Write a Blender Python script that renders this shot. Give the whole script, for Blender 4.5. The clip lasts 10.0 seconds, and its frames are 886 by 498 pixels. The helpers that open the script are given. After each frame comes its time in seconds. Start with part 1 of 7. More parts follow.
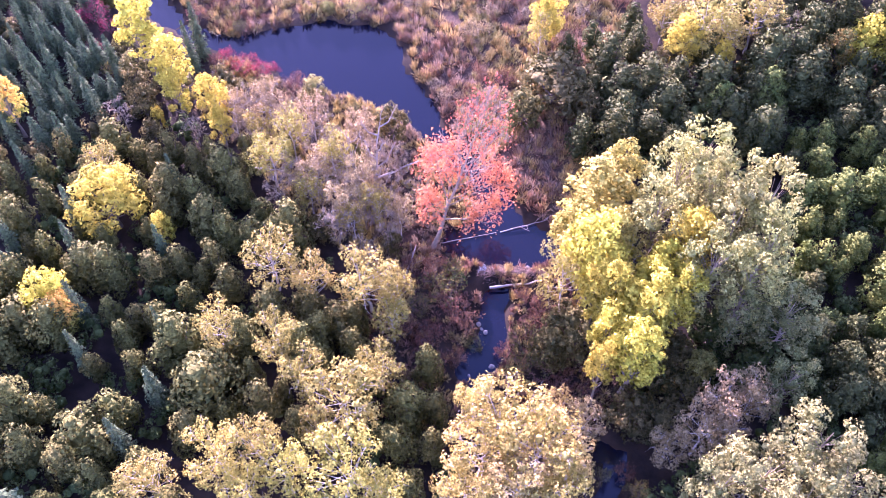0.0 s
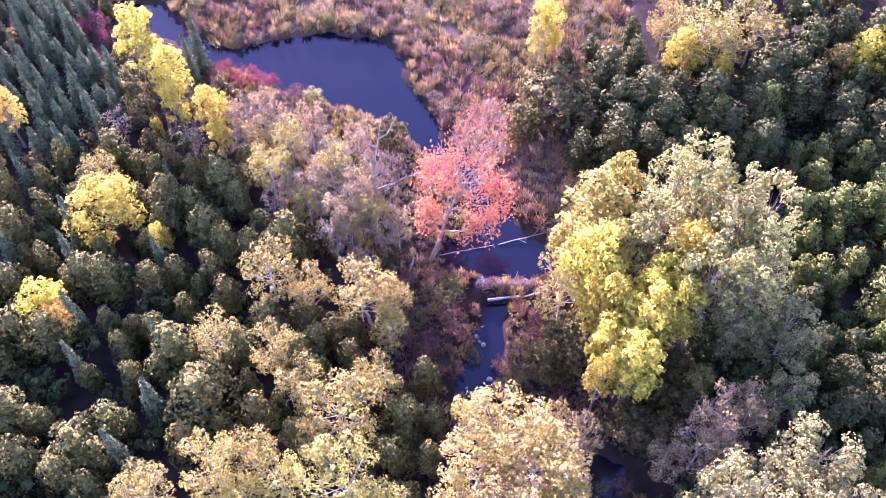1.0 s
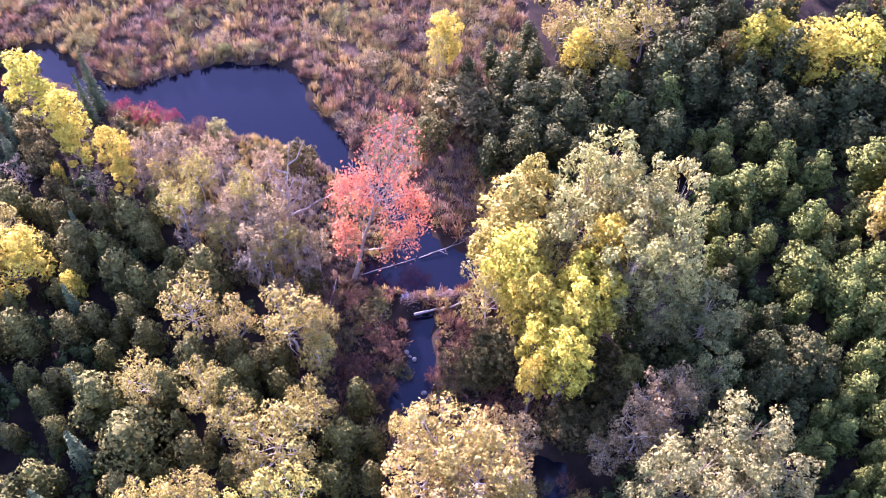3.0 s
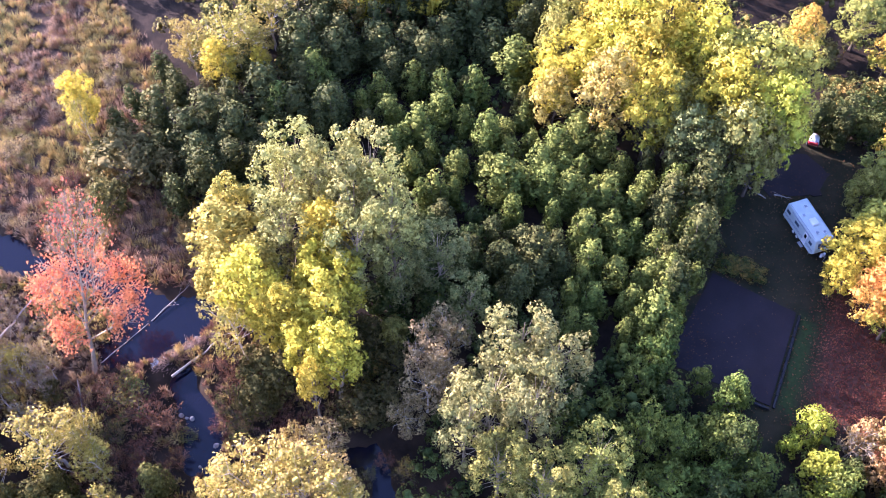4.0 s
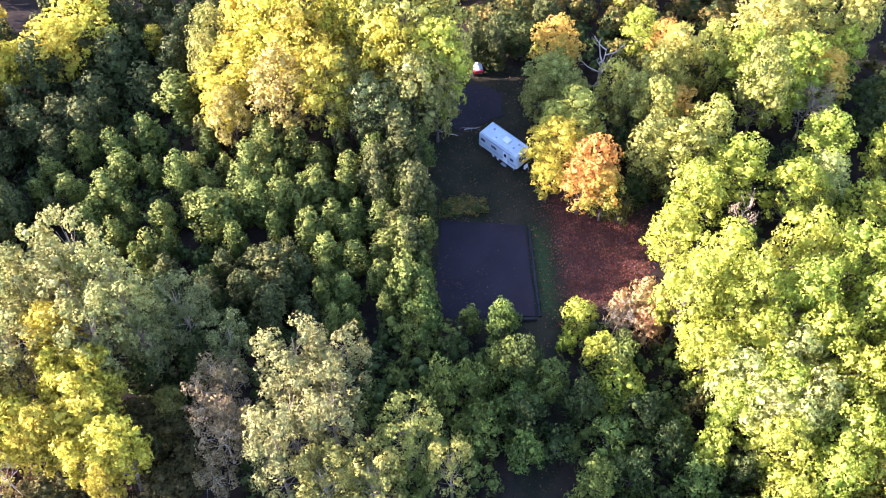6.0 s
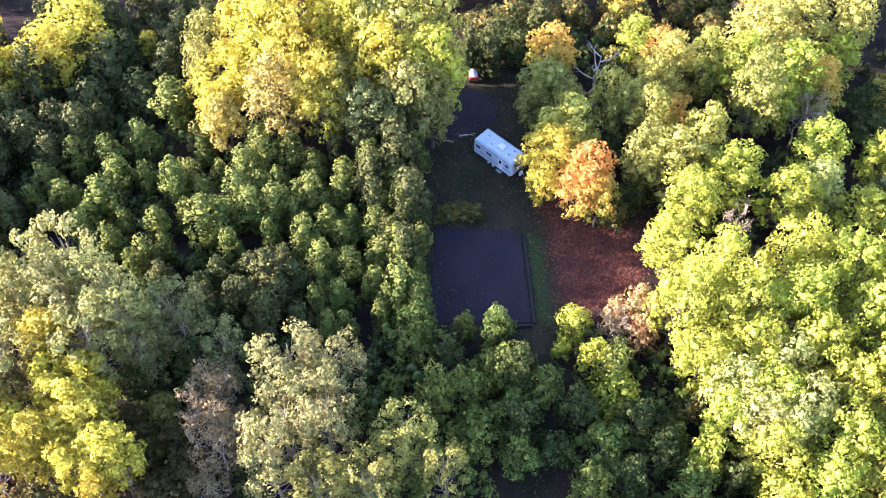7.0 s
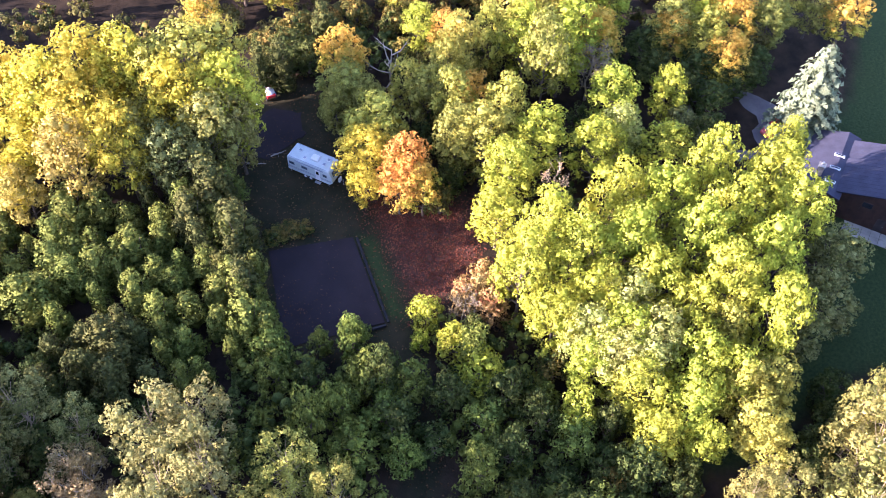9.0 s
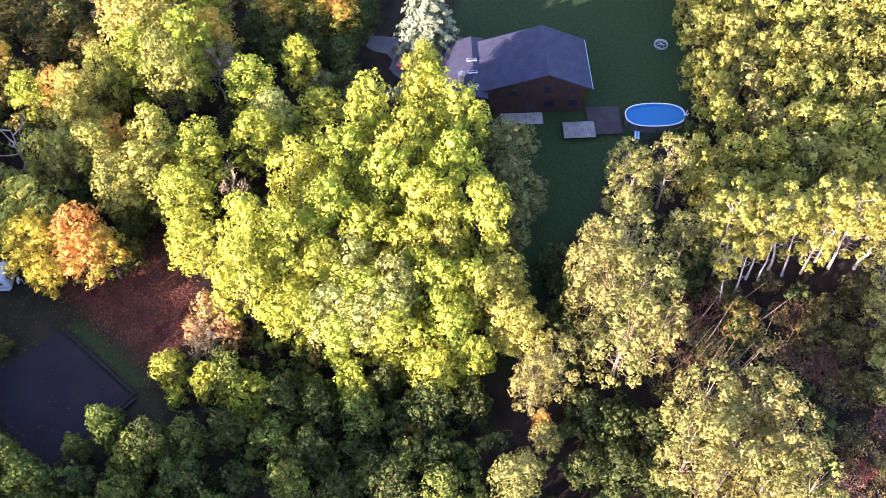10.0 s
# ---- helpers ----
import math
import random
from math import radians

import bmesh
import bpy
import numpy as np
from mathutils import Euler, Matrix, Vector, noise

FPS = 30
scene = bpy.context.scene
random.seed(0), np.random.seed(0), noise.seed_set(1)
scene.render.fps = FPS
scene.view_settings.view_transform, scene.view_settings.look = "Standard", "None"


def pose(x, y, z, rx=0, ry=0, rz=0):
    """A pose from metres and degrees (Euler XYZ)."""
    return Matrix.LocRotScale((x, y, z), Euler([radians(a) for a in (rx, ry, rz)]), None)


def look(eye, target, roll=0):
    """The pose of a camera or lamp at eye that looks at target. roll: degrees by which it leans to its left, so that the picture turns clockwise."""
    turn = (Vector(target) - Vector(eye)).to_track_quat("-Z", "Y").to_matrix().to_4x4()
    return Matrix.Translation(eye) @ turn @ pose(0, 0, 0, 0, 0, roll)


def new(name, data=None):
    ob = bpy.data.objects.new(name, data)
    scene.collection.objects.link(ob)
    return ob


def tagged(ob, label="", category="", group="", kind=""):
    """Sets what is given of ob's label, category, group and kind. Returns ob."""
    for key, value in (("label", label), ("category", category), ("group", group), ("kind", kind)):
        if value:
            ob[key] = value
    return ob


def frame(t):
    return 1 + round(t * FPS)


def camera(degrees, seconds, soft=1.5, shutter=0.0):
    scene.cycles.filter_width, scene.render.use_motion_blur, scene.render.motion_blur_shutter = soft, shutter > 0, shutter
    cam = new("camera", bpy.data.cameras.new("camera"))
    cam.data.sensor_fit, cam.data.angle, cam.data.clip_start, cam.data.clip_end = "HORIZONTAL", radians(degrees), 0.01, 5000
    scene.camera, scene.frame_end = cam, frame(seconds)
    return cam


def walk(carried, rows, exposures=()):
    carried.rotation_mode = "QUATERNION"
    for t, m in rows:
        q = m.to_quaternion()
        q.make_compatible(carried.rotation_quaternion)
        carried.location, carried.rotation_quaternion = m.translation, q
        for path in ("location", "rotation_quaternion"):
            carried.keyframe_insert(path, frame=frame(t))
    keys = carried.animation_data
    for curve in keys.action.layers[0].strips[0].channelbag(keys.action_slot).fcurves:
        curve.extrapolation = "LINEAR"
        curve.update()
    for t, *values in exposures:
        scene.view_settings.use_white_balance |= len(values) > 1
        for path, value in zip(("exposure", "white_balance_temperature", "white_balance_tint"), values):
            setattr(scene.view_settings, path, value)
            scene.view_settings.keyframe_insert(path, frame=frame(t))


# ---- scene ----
# The camera hovers over the creek and pans to the right.
cam = camera(49.4, 10.0, soft=0.6)
UP = 87.0
walk(cam, [
    (0.0, pose(0, 0, UP, 33.35, 0.45, 0.00)),
    (0.5, pose(0, 0, UP, 33.67, 0.35, -0.01)),
    (1.0, pose(0, 0, UP, 34.07, 0.21, 0.17)),
    (1.5, pose(0, 0, UP, 34.43, 0.05, 0.31)),
    (2.0, pose(0, 0, UP, 34.74, -0.17, 0.19)),
    (2.2, pose(0, 0, UP, 34.84, -0.22, -0.06)),
    (3.3, pose(0, 0, UP, 35.12, -0.29, -12.80)),
    (3.5, pose(0, 0, UP, 35.07, -0.15, -17.75)),
    (4.0, pose(0, 0, UP, 34.64, 0.30, -36.53)),
    (4.5, pose(0, 0, UP, 34.40, 0.48, -46.09)),
    (5.0, pose(0, 0, UP, 34.40, 0.51, -53.04)),
    (5.5, pose(0, 0, UP, 34.38, 0.51, -60.50)),
    (6.0, pose(0, 0, UP, 34.48, 0.43, -64.04)),
    (7.5, pose(0, 0, UP, 35.04, -0.03, -64.21)),
    (8.0, pose(0, 0, UP, 35.21, -0.14, -65.95)),
    (8.5, pose(0, 0, UP, 35.20, -0.21, -70.07)),
    (9.0, pose(0, 0, UP, 35.08, -0.18, -80.56)),
    (9.5, pose(0, 0, UP, 34.68, 0.09, -97.29)),
    (10.0, pose(0, 0, UP, 34.36, 0.14, -110.71)),
], exposures=[(0.0, 3.02, 5080, 78), (2.2, 2.74, 5080, 76), (3.5, 2.68, 5080, 62), (4.5, 2.74, 5300, 39), (6.0, 2.9, 5350, 36), (8.5, 2.78, 5500, 39), (10.0, 2.5, 5750, 42)])

# ---- light ----
SUN_AZ, SUN_EL = radians(-20), radians(14)
to_sun = Vector((math.sin(SUN_AZ) * math.cos(SUN_EL), math.cos(SUN_AZ) * math.cos(SUN_EL), math.sin(SUN_EL)))
sun_data = bpy.data.lights.new("sun", "SUN")
sun_data.energy, sun_data.angle, sun_data.color = 5.0, radians(0.53), (1.0, 0.86, 0.64)
new("sun", sun_data).matrix_world = look(to_sun * 300, (0, 0, 0))
world = bpy.data.worlds.new("sky")
scene.world = world
world.use_nodes = True
wn = world.node_tree.nodes
sky = wn.new("ShaderNodeTexSky")
sky.sky_type, sky.sun_disc = "NISHITA", False
sky.sun_elevation, sky.sun_rotation = SUN_EL, SUN_AZ
sky.air_density, sky.dust_density = 1.0, 0.8
wn["Background"].inputs["Strength"].default_value = 0.15
world.node_tree.links.new(sky.outputs[0], wn["Background"].inputs["Color"])


# ---- materials ----
def nodes_of(name):
    m = bpy.data.materials.new(name)
    m.use_nodes = True
    return m, m.node_tree.nodes, m.node_tree.links, m.node_tree.nodes["Principled BSDF"]


def ramp_node(nt, stops):
    r = nt.new("ShaderNodeValToRGB")
    e = r.color_ramp.elements
    while len(e) < len(stops):
        e.new(0.5)
    for k, (p, c) in enumerate(stops):
        e[k].position, e[k].color = p, (*c, 1)
    return r


def noise_tex(nt, links, scale, detail=4.0, rough=0.55, coord="Object"):
    tc, n = nt.new("ShaderNodeTexCoord"), nt.new("ShaderNodeTexNoise")
    n.inputs["Scale"].default_value, n.inputs["Detail"].default_value, n.inputs["Roughness"].default_value = scale, detail, rough
    links.new(tc.outputs[coord], n.inputs["Vector"])
    return n


def plain(name, c1, c2, scale=1.5, rough=0.8, fine=18.0, bump=0.15, metal=0.0, spec=0.3, coord="Object"):
    """A surface of two tones at two scales with a fine relief."""
    m, nt, links, b = nodes_of(name)
    n1, n2 = noise_tex(nt, links, scale, coord=coord), noise_tex(nt, links, fine, 5.0, 0.7, coord)
    add = nt.new("ShaderNodeMath")
    add.operation = "MULTIPLY_ADD"
    links.new(n2.outputs["Fac"], add.inputs[0])
    add.inputs[1].default_value = 0.5
    links.new(n1.outputs["Fac"], add.inputs[2])
    r = ramp_node(nt, [(0.5, c1), (1.0, c2)])
    links.new(add.outputs[0], r.inputs["Fac"])
    links.new(r.outputs["Color"], b.inputs["Base Color"])
    b.inputs["Roughness"].default_value, b.inputs["Metallic"].default_value = rough, metal
    b.inputs["Specular IOR Level"].default_value = spec
    bp = nt.new("ShaderNodeBump")
    bp.inputs["Strength"].default_value, bp.inputs["Distance"].default_value = bump, 0.05
    links.new(n2.outputs["Fac"], bp.inputs["Height"])
    links.new(bp.outputs["Normal"], b.inputs["Normal"])
    return m


def leaf_material(name, low, high, lift=0.0, through_leaf=0.3):
    """Leaves: two colours in drifts, 'high' gaining towards the tree's top by lift; each leaf and each tree a little different."""
    m, nt, links, b = nodes_of(name)
    n1 = noise_tex(nt, links, 0.55, 3.0)
    tc, sep, geo, info = (nt.new("ShaderNode" + k) for k in ("TexCoord", "SeparateXYZ", "NewGeometry", "ObjectInfo"))
    links.new(tc.outputs["Object"], sep.inputs[0])
    grad = nt.new("ShaderNodeMath")
    grad.operation = "MULTIPLY_ADD"
    links.new(sep.outputs["Z"], grad.inputs[0])
    grad.inputs[1].default_value = lift / 12.0
    links.new(n1.outputs["Fac"], grad.inputs[2])
    isl = nt.new("ShaderNodeMath")
    isl.operation = "MULTIPLY_ADD"
    links.new(geo.outputs["Random Per Island"], isl.inputs[0])
    isl.inputs[1].default_value = 0.16
    links.new(grad.outputs[0], isl.inputs[2])
    span = ramp_node(nt, [(0.45 + lift * 0.62, low), (0.78 + lift * 0.66, high)])
    links.new(isl.outputs[0], span.inputs["Fac"])
    hsv = nt.new("ShaderNodeHueSaturation")
    for src, lo, hi, sock in ((info.outputs["Random"], 0.487, 0.512, "Hue"), (geo.outputs["Random Per Island"], 0.8, 1.16, "Value")):
        mr = nt.new("ShaderNodeMapRange")
        mr.inputs["To Min"].default_value, mr.inputs["To Max"].default_value = lo, hi
        links.new(src, mr.inputs["Value"])
        links.new(mr.outputs[0], hsv.inputs[sock])
    links.new(span.outputs["Color"], hsv.inputs["Color"])
    fleck = noise_tex(nt, links, 9.0, 4.0, 0.85)
    tone = ramp_node(nt, [(0.34, (0.55, 0.55, 0.55)), (0.66, (1.38, 1.38, 1.38))])
    links.new(fleck.outputs["Fac"], tone.inputs["Fac"])
    dab = nt.new("ShaderNodeMix")
    dab.data_type, dab.blend_type = "RGBA", "MULTIPLY"
    dab.inputs["Factor"].default_value = 1.0
    links.new(hsv.outputs["Color"], dab.inputs["A"])
    links.new(tone.outputs["Color"], dab.inputs["B"])
    links.new(dab.outputs["Result"], b.inputs["Base Color"])
    rise = nt.new("ShaderNodeBump")
    rise.inputs["Strength"].default_value, rise.inputs["Distance"].default_value = 0.35, 0.12
    links.new(fleck.outputs["Fac"], rise.inputs["Height"])
    links.new(rise.outputs["Normal"], b.inputs["Normal"])
    b.inputs["Roughness"].default_value, b.inputs["Specular IOR Level"].default_value = 0.7, 0.06
    tr, mix, out = nt.new("ShaderNodeBsdfTranslucent"), nt.new("ShaderNodeMixShader"), nt["Material Output"]
    links.new(dab.outputs["Result"], tr.inputs["Color"])
    mix.inputs[0].default_value = through_leaf
    links.new(b.outputs[0], mix.inputs[1])
    links.new(tr.outputs[0], mix.inputs[2])
    links.new(mix.outputs[0], out.inputs["Surface"])
    return m


LEAF = {
    "spruce": leaf_material("spruce_needles", (0.065, 0.095, 0.04), (0.16, 0.195, 0.075), 0, 0.1),
    "bluespruce": leaf_material("blue_spruce_needles", (0.12, 0.15, 0.085), (0.25, 0.285, 0.165), 0, 0.12),
    "cedarolive": leaf_material("olive_cedar", (0.09, 0.094, 0.022), (0.215, 0.19, 0.046), 0, 0.12),
    "cedargreen": leaf_material("green_cedar", (0.087, 0.12, 0.023), (0.225, 0.242, 0.047), 0, 0.12),
    "cedardark": leaf_material("dark_cedar", (0.048, 0.06, 0.018), (0.125, 0.128, 0.036), 0, 0.12),
    "darkgreen": leaf_material("dark_green_leaves", (0.05, 0.075, 0.02), (0.13, 0.155, 0.04)),
    "green": leaf_material("mid_green_leaves", (0.12, 0.165, 0.035), (0.28, 0.33, 0.06)),
    "olive": leaf_material("olive_leaves", (0.09, 0.09, 0.028), (0.23, 0.19, 0.06)),
    "mixed": leaf_material("mixed_autumn_leaves", (0.07, 0.11, 0.03), (0.33, 0.22, 0.05)),
    "yellow": leaf_material("yellow_leaves", (0.52, 0.455, 0.05), (0.69, 0.565, 0.07), 0, 0.42),
    "gold": leaf_material("golden_leaves", (0.48, 0.47, 0.05), (0.64, 0.52, 0.06), 0.3),
    "yelloworange": leaf_material("yellow_to_orange_leaves", (0.42, 0.42, 0.06), (0.70, 0.42, 0.07), 0.5),
    "orange": leaf_material("orange_leaves", (0.74, 0.50, 0.10), (0.70, 0.30, 0.07), 0.5),
    "red": leaf_material("red_maple_leaves", (0.64, 0.23, 0.095), (0.50, 0.12, 0.08), 0.4),
    "cream": leaf_material("cream_birch_leaves", (0.31, 0.265, 0.055), (0.46, 0.37, 0.09)),
    "peach": leaf_material("peach_birch_leaves", (0.46, 0.37, 0.10), (0.58, 0.42, 0.15)),
    "palegreen": leaf_material("pale_green_leaves", (0.23, 0.24, 0.05), (0.41, 0.38, 0.085)),
    "greygreen": leaf_material("grey_green_leaves", (0.15, 0.17, 0.05), (0.29, 0.29, 0.10)),
    "silver": leaf_material("silvery_poplar_leaves", (0.29, 0.285, 0.08), (0.45, 0.42, 0.125)),
    "beige": leaf_material("beige_poplar_leaves", (0.23, 0.23, 0.07), (0.38, 0.34, 0.115)),
    "lime": leaf_material("lime_leaves", (0.34, 0.40, 0.042), (0.54, 0.545, 0.066)),
    "limegrey": leaf_material("faded_lime_leaves", (0.35, 0.39, 0.09), (0.53, 0.52, 0.15)),
    "limeyellow": leaf_material("lime_yellow_leaves", (0.36, 0.36, 0.065), (0.55, 0.50, 0.09)),
    "olivelit": leaf_material("olive_yellow_leaves", (0.235, 0.235, 0.058), (0.40, 0.355, 0.10)),
    "orangepink": leaf_material("orange_pink_leaves", (0.40, 0.28, 0.10), (0.68, 0.24, 0.10), 0.5),
    "butter": leaf_material("butter_yellow_leaves", (0.42, 0.35, 0.07), (0.54, 0.43, 0.11)),
    "palebutter": leaf_material("pale_butter_leaves", (0.38, 0.34, 0.06), (0.52, 0.44, 0.09)),
    "russet": leaf_material("russet_shrub_leaves", (0.12, 0.052, 0.032), (0.30, 0.155, 0.085)),
    "crimson": leaf_material("crimson_shrub_leaves", (0.28, 0.04, 0.05), (0.42, 0.08, 0.09)),
    "grey": leaf_material("last_pale_leaves", (0.26, 0.21, 0.12), (0.42, 0.34, 0.18)),
    "tan": leaf_material("last_tan_leaves", (0.30, 0.225, 0.105), (0.45, 0.34, 0.155)),
}
BARK = {
    "brown": plain("brown_bark", (0.06, 0.045, 0.035), (0.17, 0.13, 0.10), 3, 0.9, 30, 0.5),
    "grey": plain("grey_bark", (0.17, 0.13, 0.085), (0.33, 0.265, 0.18), 3, 0.9, 30, 0.4),
    "pale": plain("bleached_dead_wood", (0.17, 0.14, 0.11), (0.36, 0.305, 0.25), 3, 0.9, 30, 0.4),
    "white": plain("white_birch_bark", (0.36, 0.31, 0.26), (0.62, 0.56, 0.48), 2, 0.75, 20, 0.3),
}


# ---- helpers for meshes ----
def mesh_of(name, verts, faces, *mats, normals=None):
    me = bpy.data.meshes.new(name)
    me.from_pydata([tuple(v) for v in verts], [], [tuple(f) for f in faces])
    for m in mats:
        me.materials.append(m)
    me.update()
    if normals is not None:
        me.shade_smooth()
        me.normals_split_custom_set_from_vertices(normals)
    return me


def child(name, data, parent, label=""):
    ob = new(name, data)
    ob.parent = parent
    return tagged(ob, label)


def part(name, bm, material, parent, label=""):
    me = bpy.data.meshes.new(name)
    bm.to_mesh(me)
    bm.free()
    me.materials.append(material)
    return child(name, me, parent, label)


def anchor(name, m, label, category, group="", kind=""):
    ob = new(name)
    ob.matrix_world = m
    return tagged(ob, label, category, group, kind)


def unit(v):
    return v / np.maximum(np.linalg.norm(v, axis=-1, keepdims=True), 1e-9)


def leaf_cards(rng, pts, nrm, size, slim=0.62):
    """One small three-cornered blade for each leaf spray, facing about along nrm."""
    n = len(pts)
    t = unit(np.cross(nrm, rng.normal(size=(n, 3))))
    b = np.cross(nrm, t)
    s = (size * rng.uniform(0.6, 1.4, n))[:, None] * 0.6
    lift = nrm * s * 0.4
    v = np.stack([pts - t * s, pts + t * s * 0.7 + b * s * slim * 1.3 + lift, pts + t * s * 0.7 - b * s * slim * 1.3 + lift * 0.3], 1).reshape(-1, 3)
    f = np.arange(3 * n).reshape(n, 3)[:, ::-1]
    return v, f


def limbs_mesh(segs, sides=5):
    """Tapered limbs: a list of (start, end, start radius, end radius)."""
    vs, fs = [], []
    for p0, p1, r0, r1 in segs:
        p0, p1 = np.array(p0, float), np.array(p1, float)
        d = unit(p1 - p0)
        a = unit(np.cross(d, (0.31, 0.52, 0.11) if abs(d[2]) > 0.9 else (0, 0, 1.0)))
        b = np.cross(d, a)
        k = len(vs)
        for p, r in ((p0, r0), (p1, r1)):
            for i in range(sides):
                w = 2 * math.pi * i / sides
                vs.append(p + a * (math.cos(w) * r) + b * (math.sin(w) * r))
        for i in range(sides):
            j = (i + 1) % sides
            fs.append((k + i, k + j, k + sides + j, k + sides + i))
    return vs, fs


def trunk_segs(rng, h, r, lean=0.3, n=5):
    p, out = np.zeros(3), []
    for i in range(n):
        q = np.array([rng.normal() * lean * 0.35 * (i > 0), rng.normal() * lean * 0.35 * (i > 0), 0]) + (p[0], p[1], h * (i + 1) / n)
        a, b = r * (1 - 0.85 * i / n), r * (1 - 0.85 * (i + 1) / n)
        if i == 0:
            a *= 1.35
        out.append((p, q, a, b))
        p = q
    return out


def on_trunk(segs, z):
    for p, q, a, b in segs:
        if p[2] <= z <= q[2] + 1e-6:
            w = (z - p[2]) / (q[2] - p[2])
            return p + (q - p) * w, a + (b - a) * w
    return segs[-1][1], segs[-1][3]


G = (1 + 5 ** 0.5) / 2
ICO = unit(np.array([(a, b * G, 0) for a in (-1, 1) for b in (-1, 1)] + [(0, a, b * G) for a in (-1, 1) for b in (-1, 1)] + [(b * G, 0, a) for a in (-1, 1) for b in (-1, 1)]))
ICO_FACES = [(i, j, k) if np.dot(np.cross(ICO[j] - ICO[i], ICO[k] - ICO[i]), ICO[i]) > 0 else (i, k, j) for i in range(12) for j in range(i + 1, 12) for k in range(j + 1, 12)
             if max(np.linalg.norm(ICO[i] - ICO[j]), np.linalg.norm(ICO[j] - ICO[k]), np.linalg.norm(ICO[i] - ICO[k])) < 1.1]


def swellings(rng, lobes, per, under):
    """Small swellings over the outside of a heap of round lobes: centres, radii and ways out."""
    c, r = np.array([l[0] for l in lobes]), np.array([l[1] for l in lobes])
    sc, sr, sd = [], [], []
    for i, (p, q) in enumerate(lobes):
        g = np.arange(per) + 0.5
        z, a = 1 - 2 * g / per, 2.4 * g + rng.uniform(0, 6.28)
        flat = np.sqrt(1 - z * z)
        d = unit(np.stack([flat * np.cos(a), flat * np.sin(a), z], 1) + rng.normal(size=(per, 3)) * 0.2)
        e = p + d * q * 0.72
        gap = np.linalg.norm(e[:, None] - c[None], axis=2) / r[None]
        gap[:, i] = 9
        ok = (gap.min(1) > 0.82) & (d[:, 2] > under)
        sc += list(e[ok])
        sd += list(d[ok])
        sr += list(q * rng.uniform(0.34, 0.54, ok.sum()))
    return np.array(sc), np.array(sr), np.array(sd)


def lobe_leaves(rng, lobes, n, size, up=0.25, under=-0.45, loose=0.1, core=0.8, per=11):
    """Leaf sprays in small tufts over the outside of a heap of round lobes (centre, radius), with a dense heart in each lobe."""
    sc, sr, sd = swellings(rng, lobes, per, under)
    pts, nrm = [], []
    want = n
    while want > 0:
        i = rng.choice(len(sc), want * 2, p=sr ** 2 / (sr ** 2).sum())
        d = unit(rng.normal(size=(want * 2, 3)) + sd[i] * 0.9)
        p = sc[i] + d * (sr[i] * (1 + rng.normal(size=len(i)) * loose))[:, None]
        gap = np.linalg.norm(p[:, None] - sc[None], axis=2) / sr[None]
        gap[np.arange(len(i)), i] = 9
        ok = gap.min(1) > 0.86
        pts.append(p[ok][:want])
        nrm.append(unit(d[ok] * 0.55 + sd[i[ok]] * 0.45)[:want])
        want -= len(pts[-1])
    pts, d = np.concatenate(pts), np.concatenate(nrm)
    v, f = leaf_cards(rng, pts, unit(d + 0.5 * rng.normal(size=d.shape) + (0, 0, up)), size)
    face = np.repeat(unit(d + 0.6 * rng.normal(size=d.shape) + (0, 0, up * 0.3)), 3, axis=0)
    vs, fs, ns, k = [v], [tuple(q) for q in f], [face], len(v)
    for (p, q) in lobes if core else ():
        vs.append(p + ICO * (q * core * rng.uniform(0.86, 1.1, len(ICO)))[:, None])
        fs += [tuple(i + k for i in t) for t in ICO_FACES]
        ns.append(unit(ICO + 0.5 * rng.normal(size=ICO.shape)))
        k += len(ICO)
    return np.concatenate(vs), fs, np.concatenate(ns)


def round_lobes(rng, R, H, count, lo, hi, big, small, slim=1.0):
    """Lobes filling an egg between the heights lo and hi."""
    out = []
    for i in range(count):
        z = lo + (hi - lo) * (i + 0.5) / count
        w = math.sqrt(max(0.05, 1 - ((z - (lo + (hi - lo) * 0.42)) / ((hi - lo) * 0.62)) ** 2))
        r = rng.uniform(small, big)
        a = 2.4 * i + rng.normal() * 0.4
        rad = max(0, R * w - r * 0.8) * rng.uniform(0.75, 1.08)
        out.append((np.array([math.cos(a) * rad, math.sin(a) * rad, z]), r))
    out.append((np.array([0, 0, lo + (hi - lo) * 0.55]), R * 0.6 * slim))
    return out


# each maker returns (base radius, base height, trunk mesh, limbs mesh, crown mesh)
def make_maple(seed, R=3.2, H=12.0, count=30, n=4600, size=0.2, lo=0.24, hi=0.94, big=1.15, small=0.55, core=0.5, loose=0.16):
    rng = np.random.default_rng(seed)
    lobes = round_lobes(rng, R, H, count, H * lo, H * hi, big, small)
    ts = trunk_segs(rng, H * 0.72, 0.2)
    seg = []
    for c, r in lobes[:-1]:
        p, q = on_trunk(ts, max(0.5, c[2] * 0.62))
        mid = (p + c) / 2 + (0, 0, -0.25)
        seg += [(p, mid, q * 0.5, q * 0.34), (mid, mid + (c - mid) * 0.6, q * 0.34, 0.02)]
    return R, H, limbs_mesh(ts, 7), limbs_mesh(seg, 4), lobe_leaves(rng, lobes, n, size, loose=loose, core=core)


def make_aspen(seed):
    return make_maple(seed, 2.0, 12.0, 22, 3300, 0.195, 0.40, 0.96, 0.78, 0.36, 0.4, 0.24)


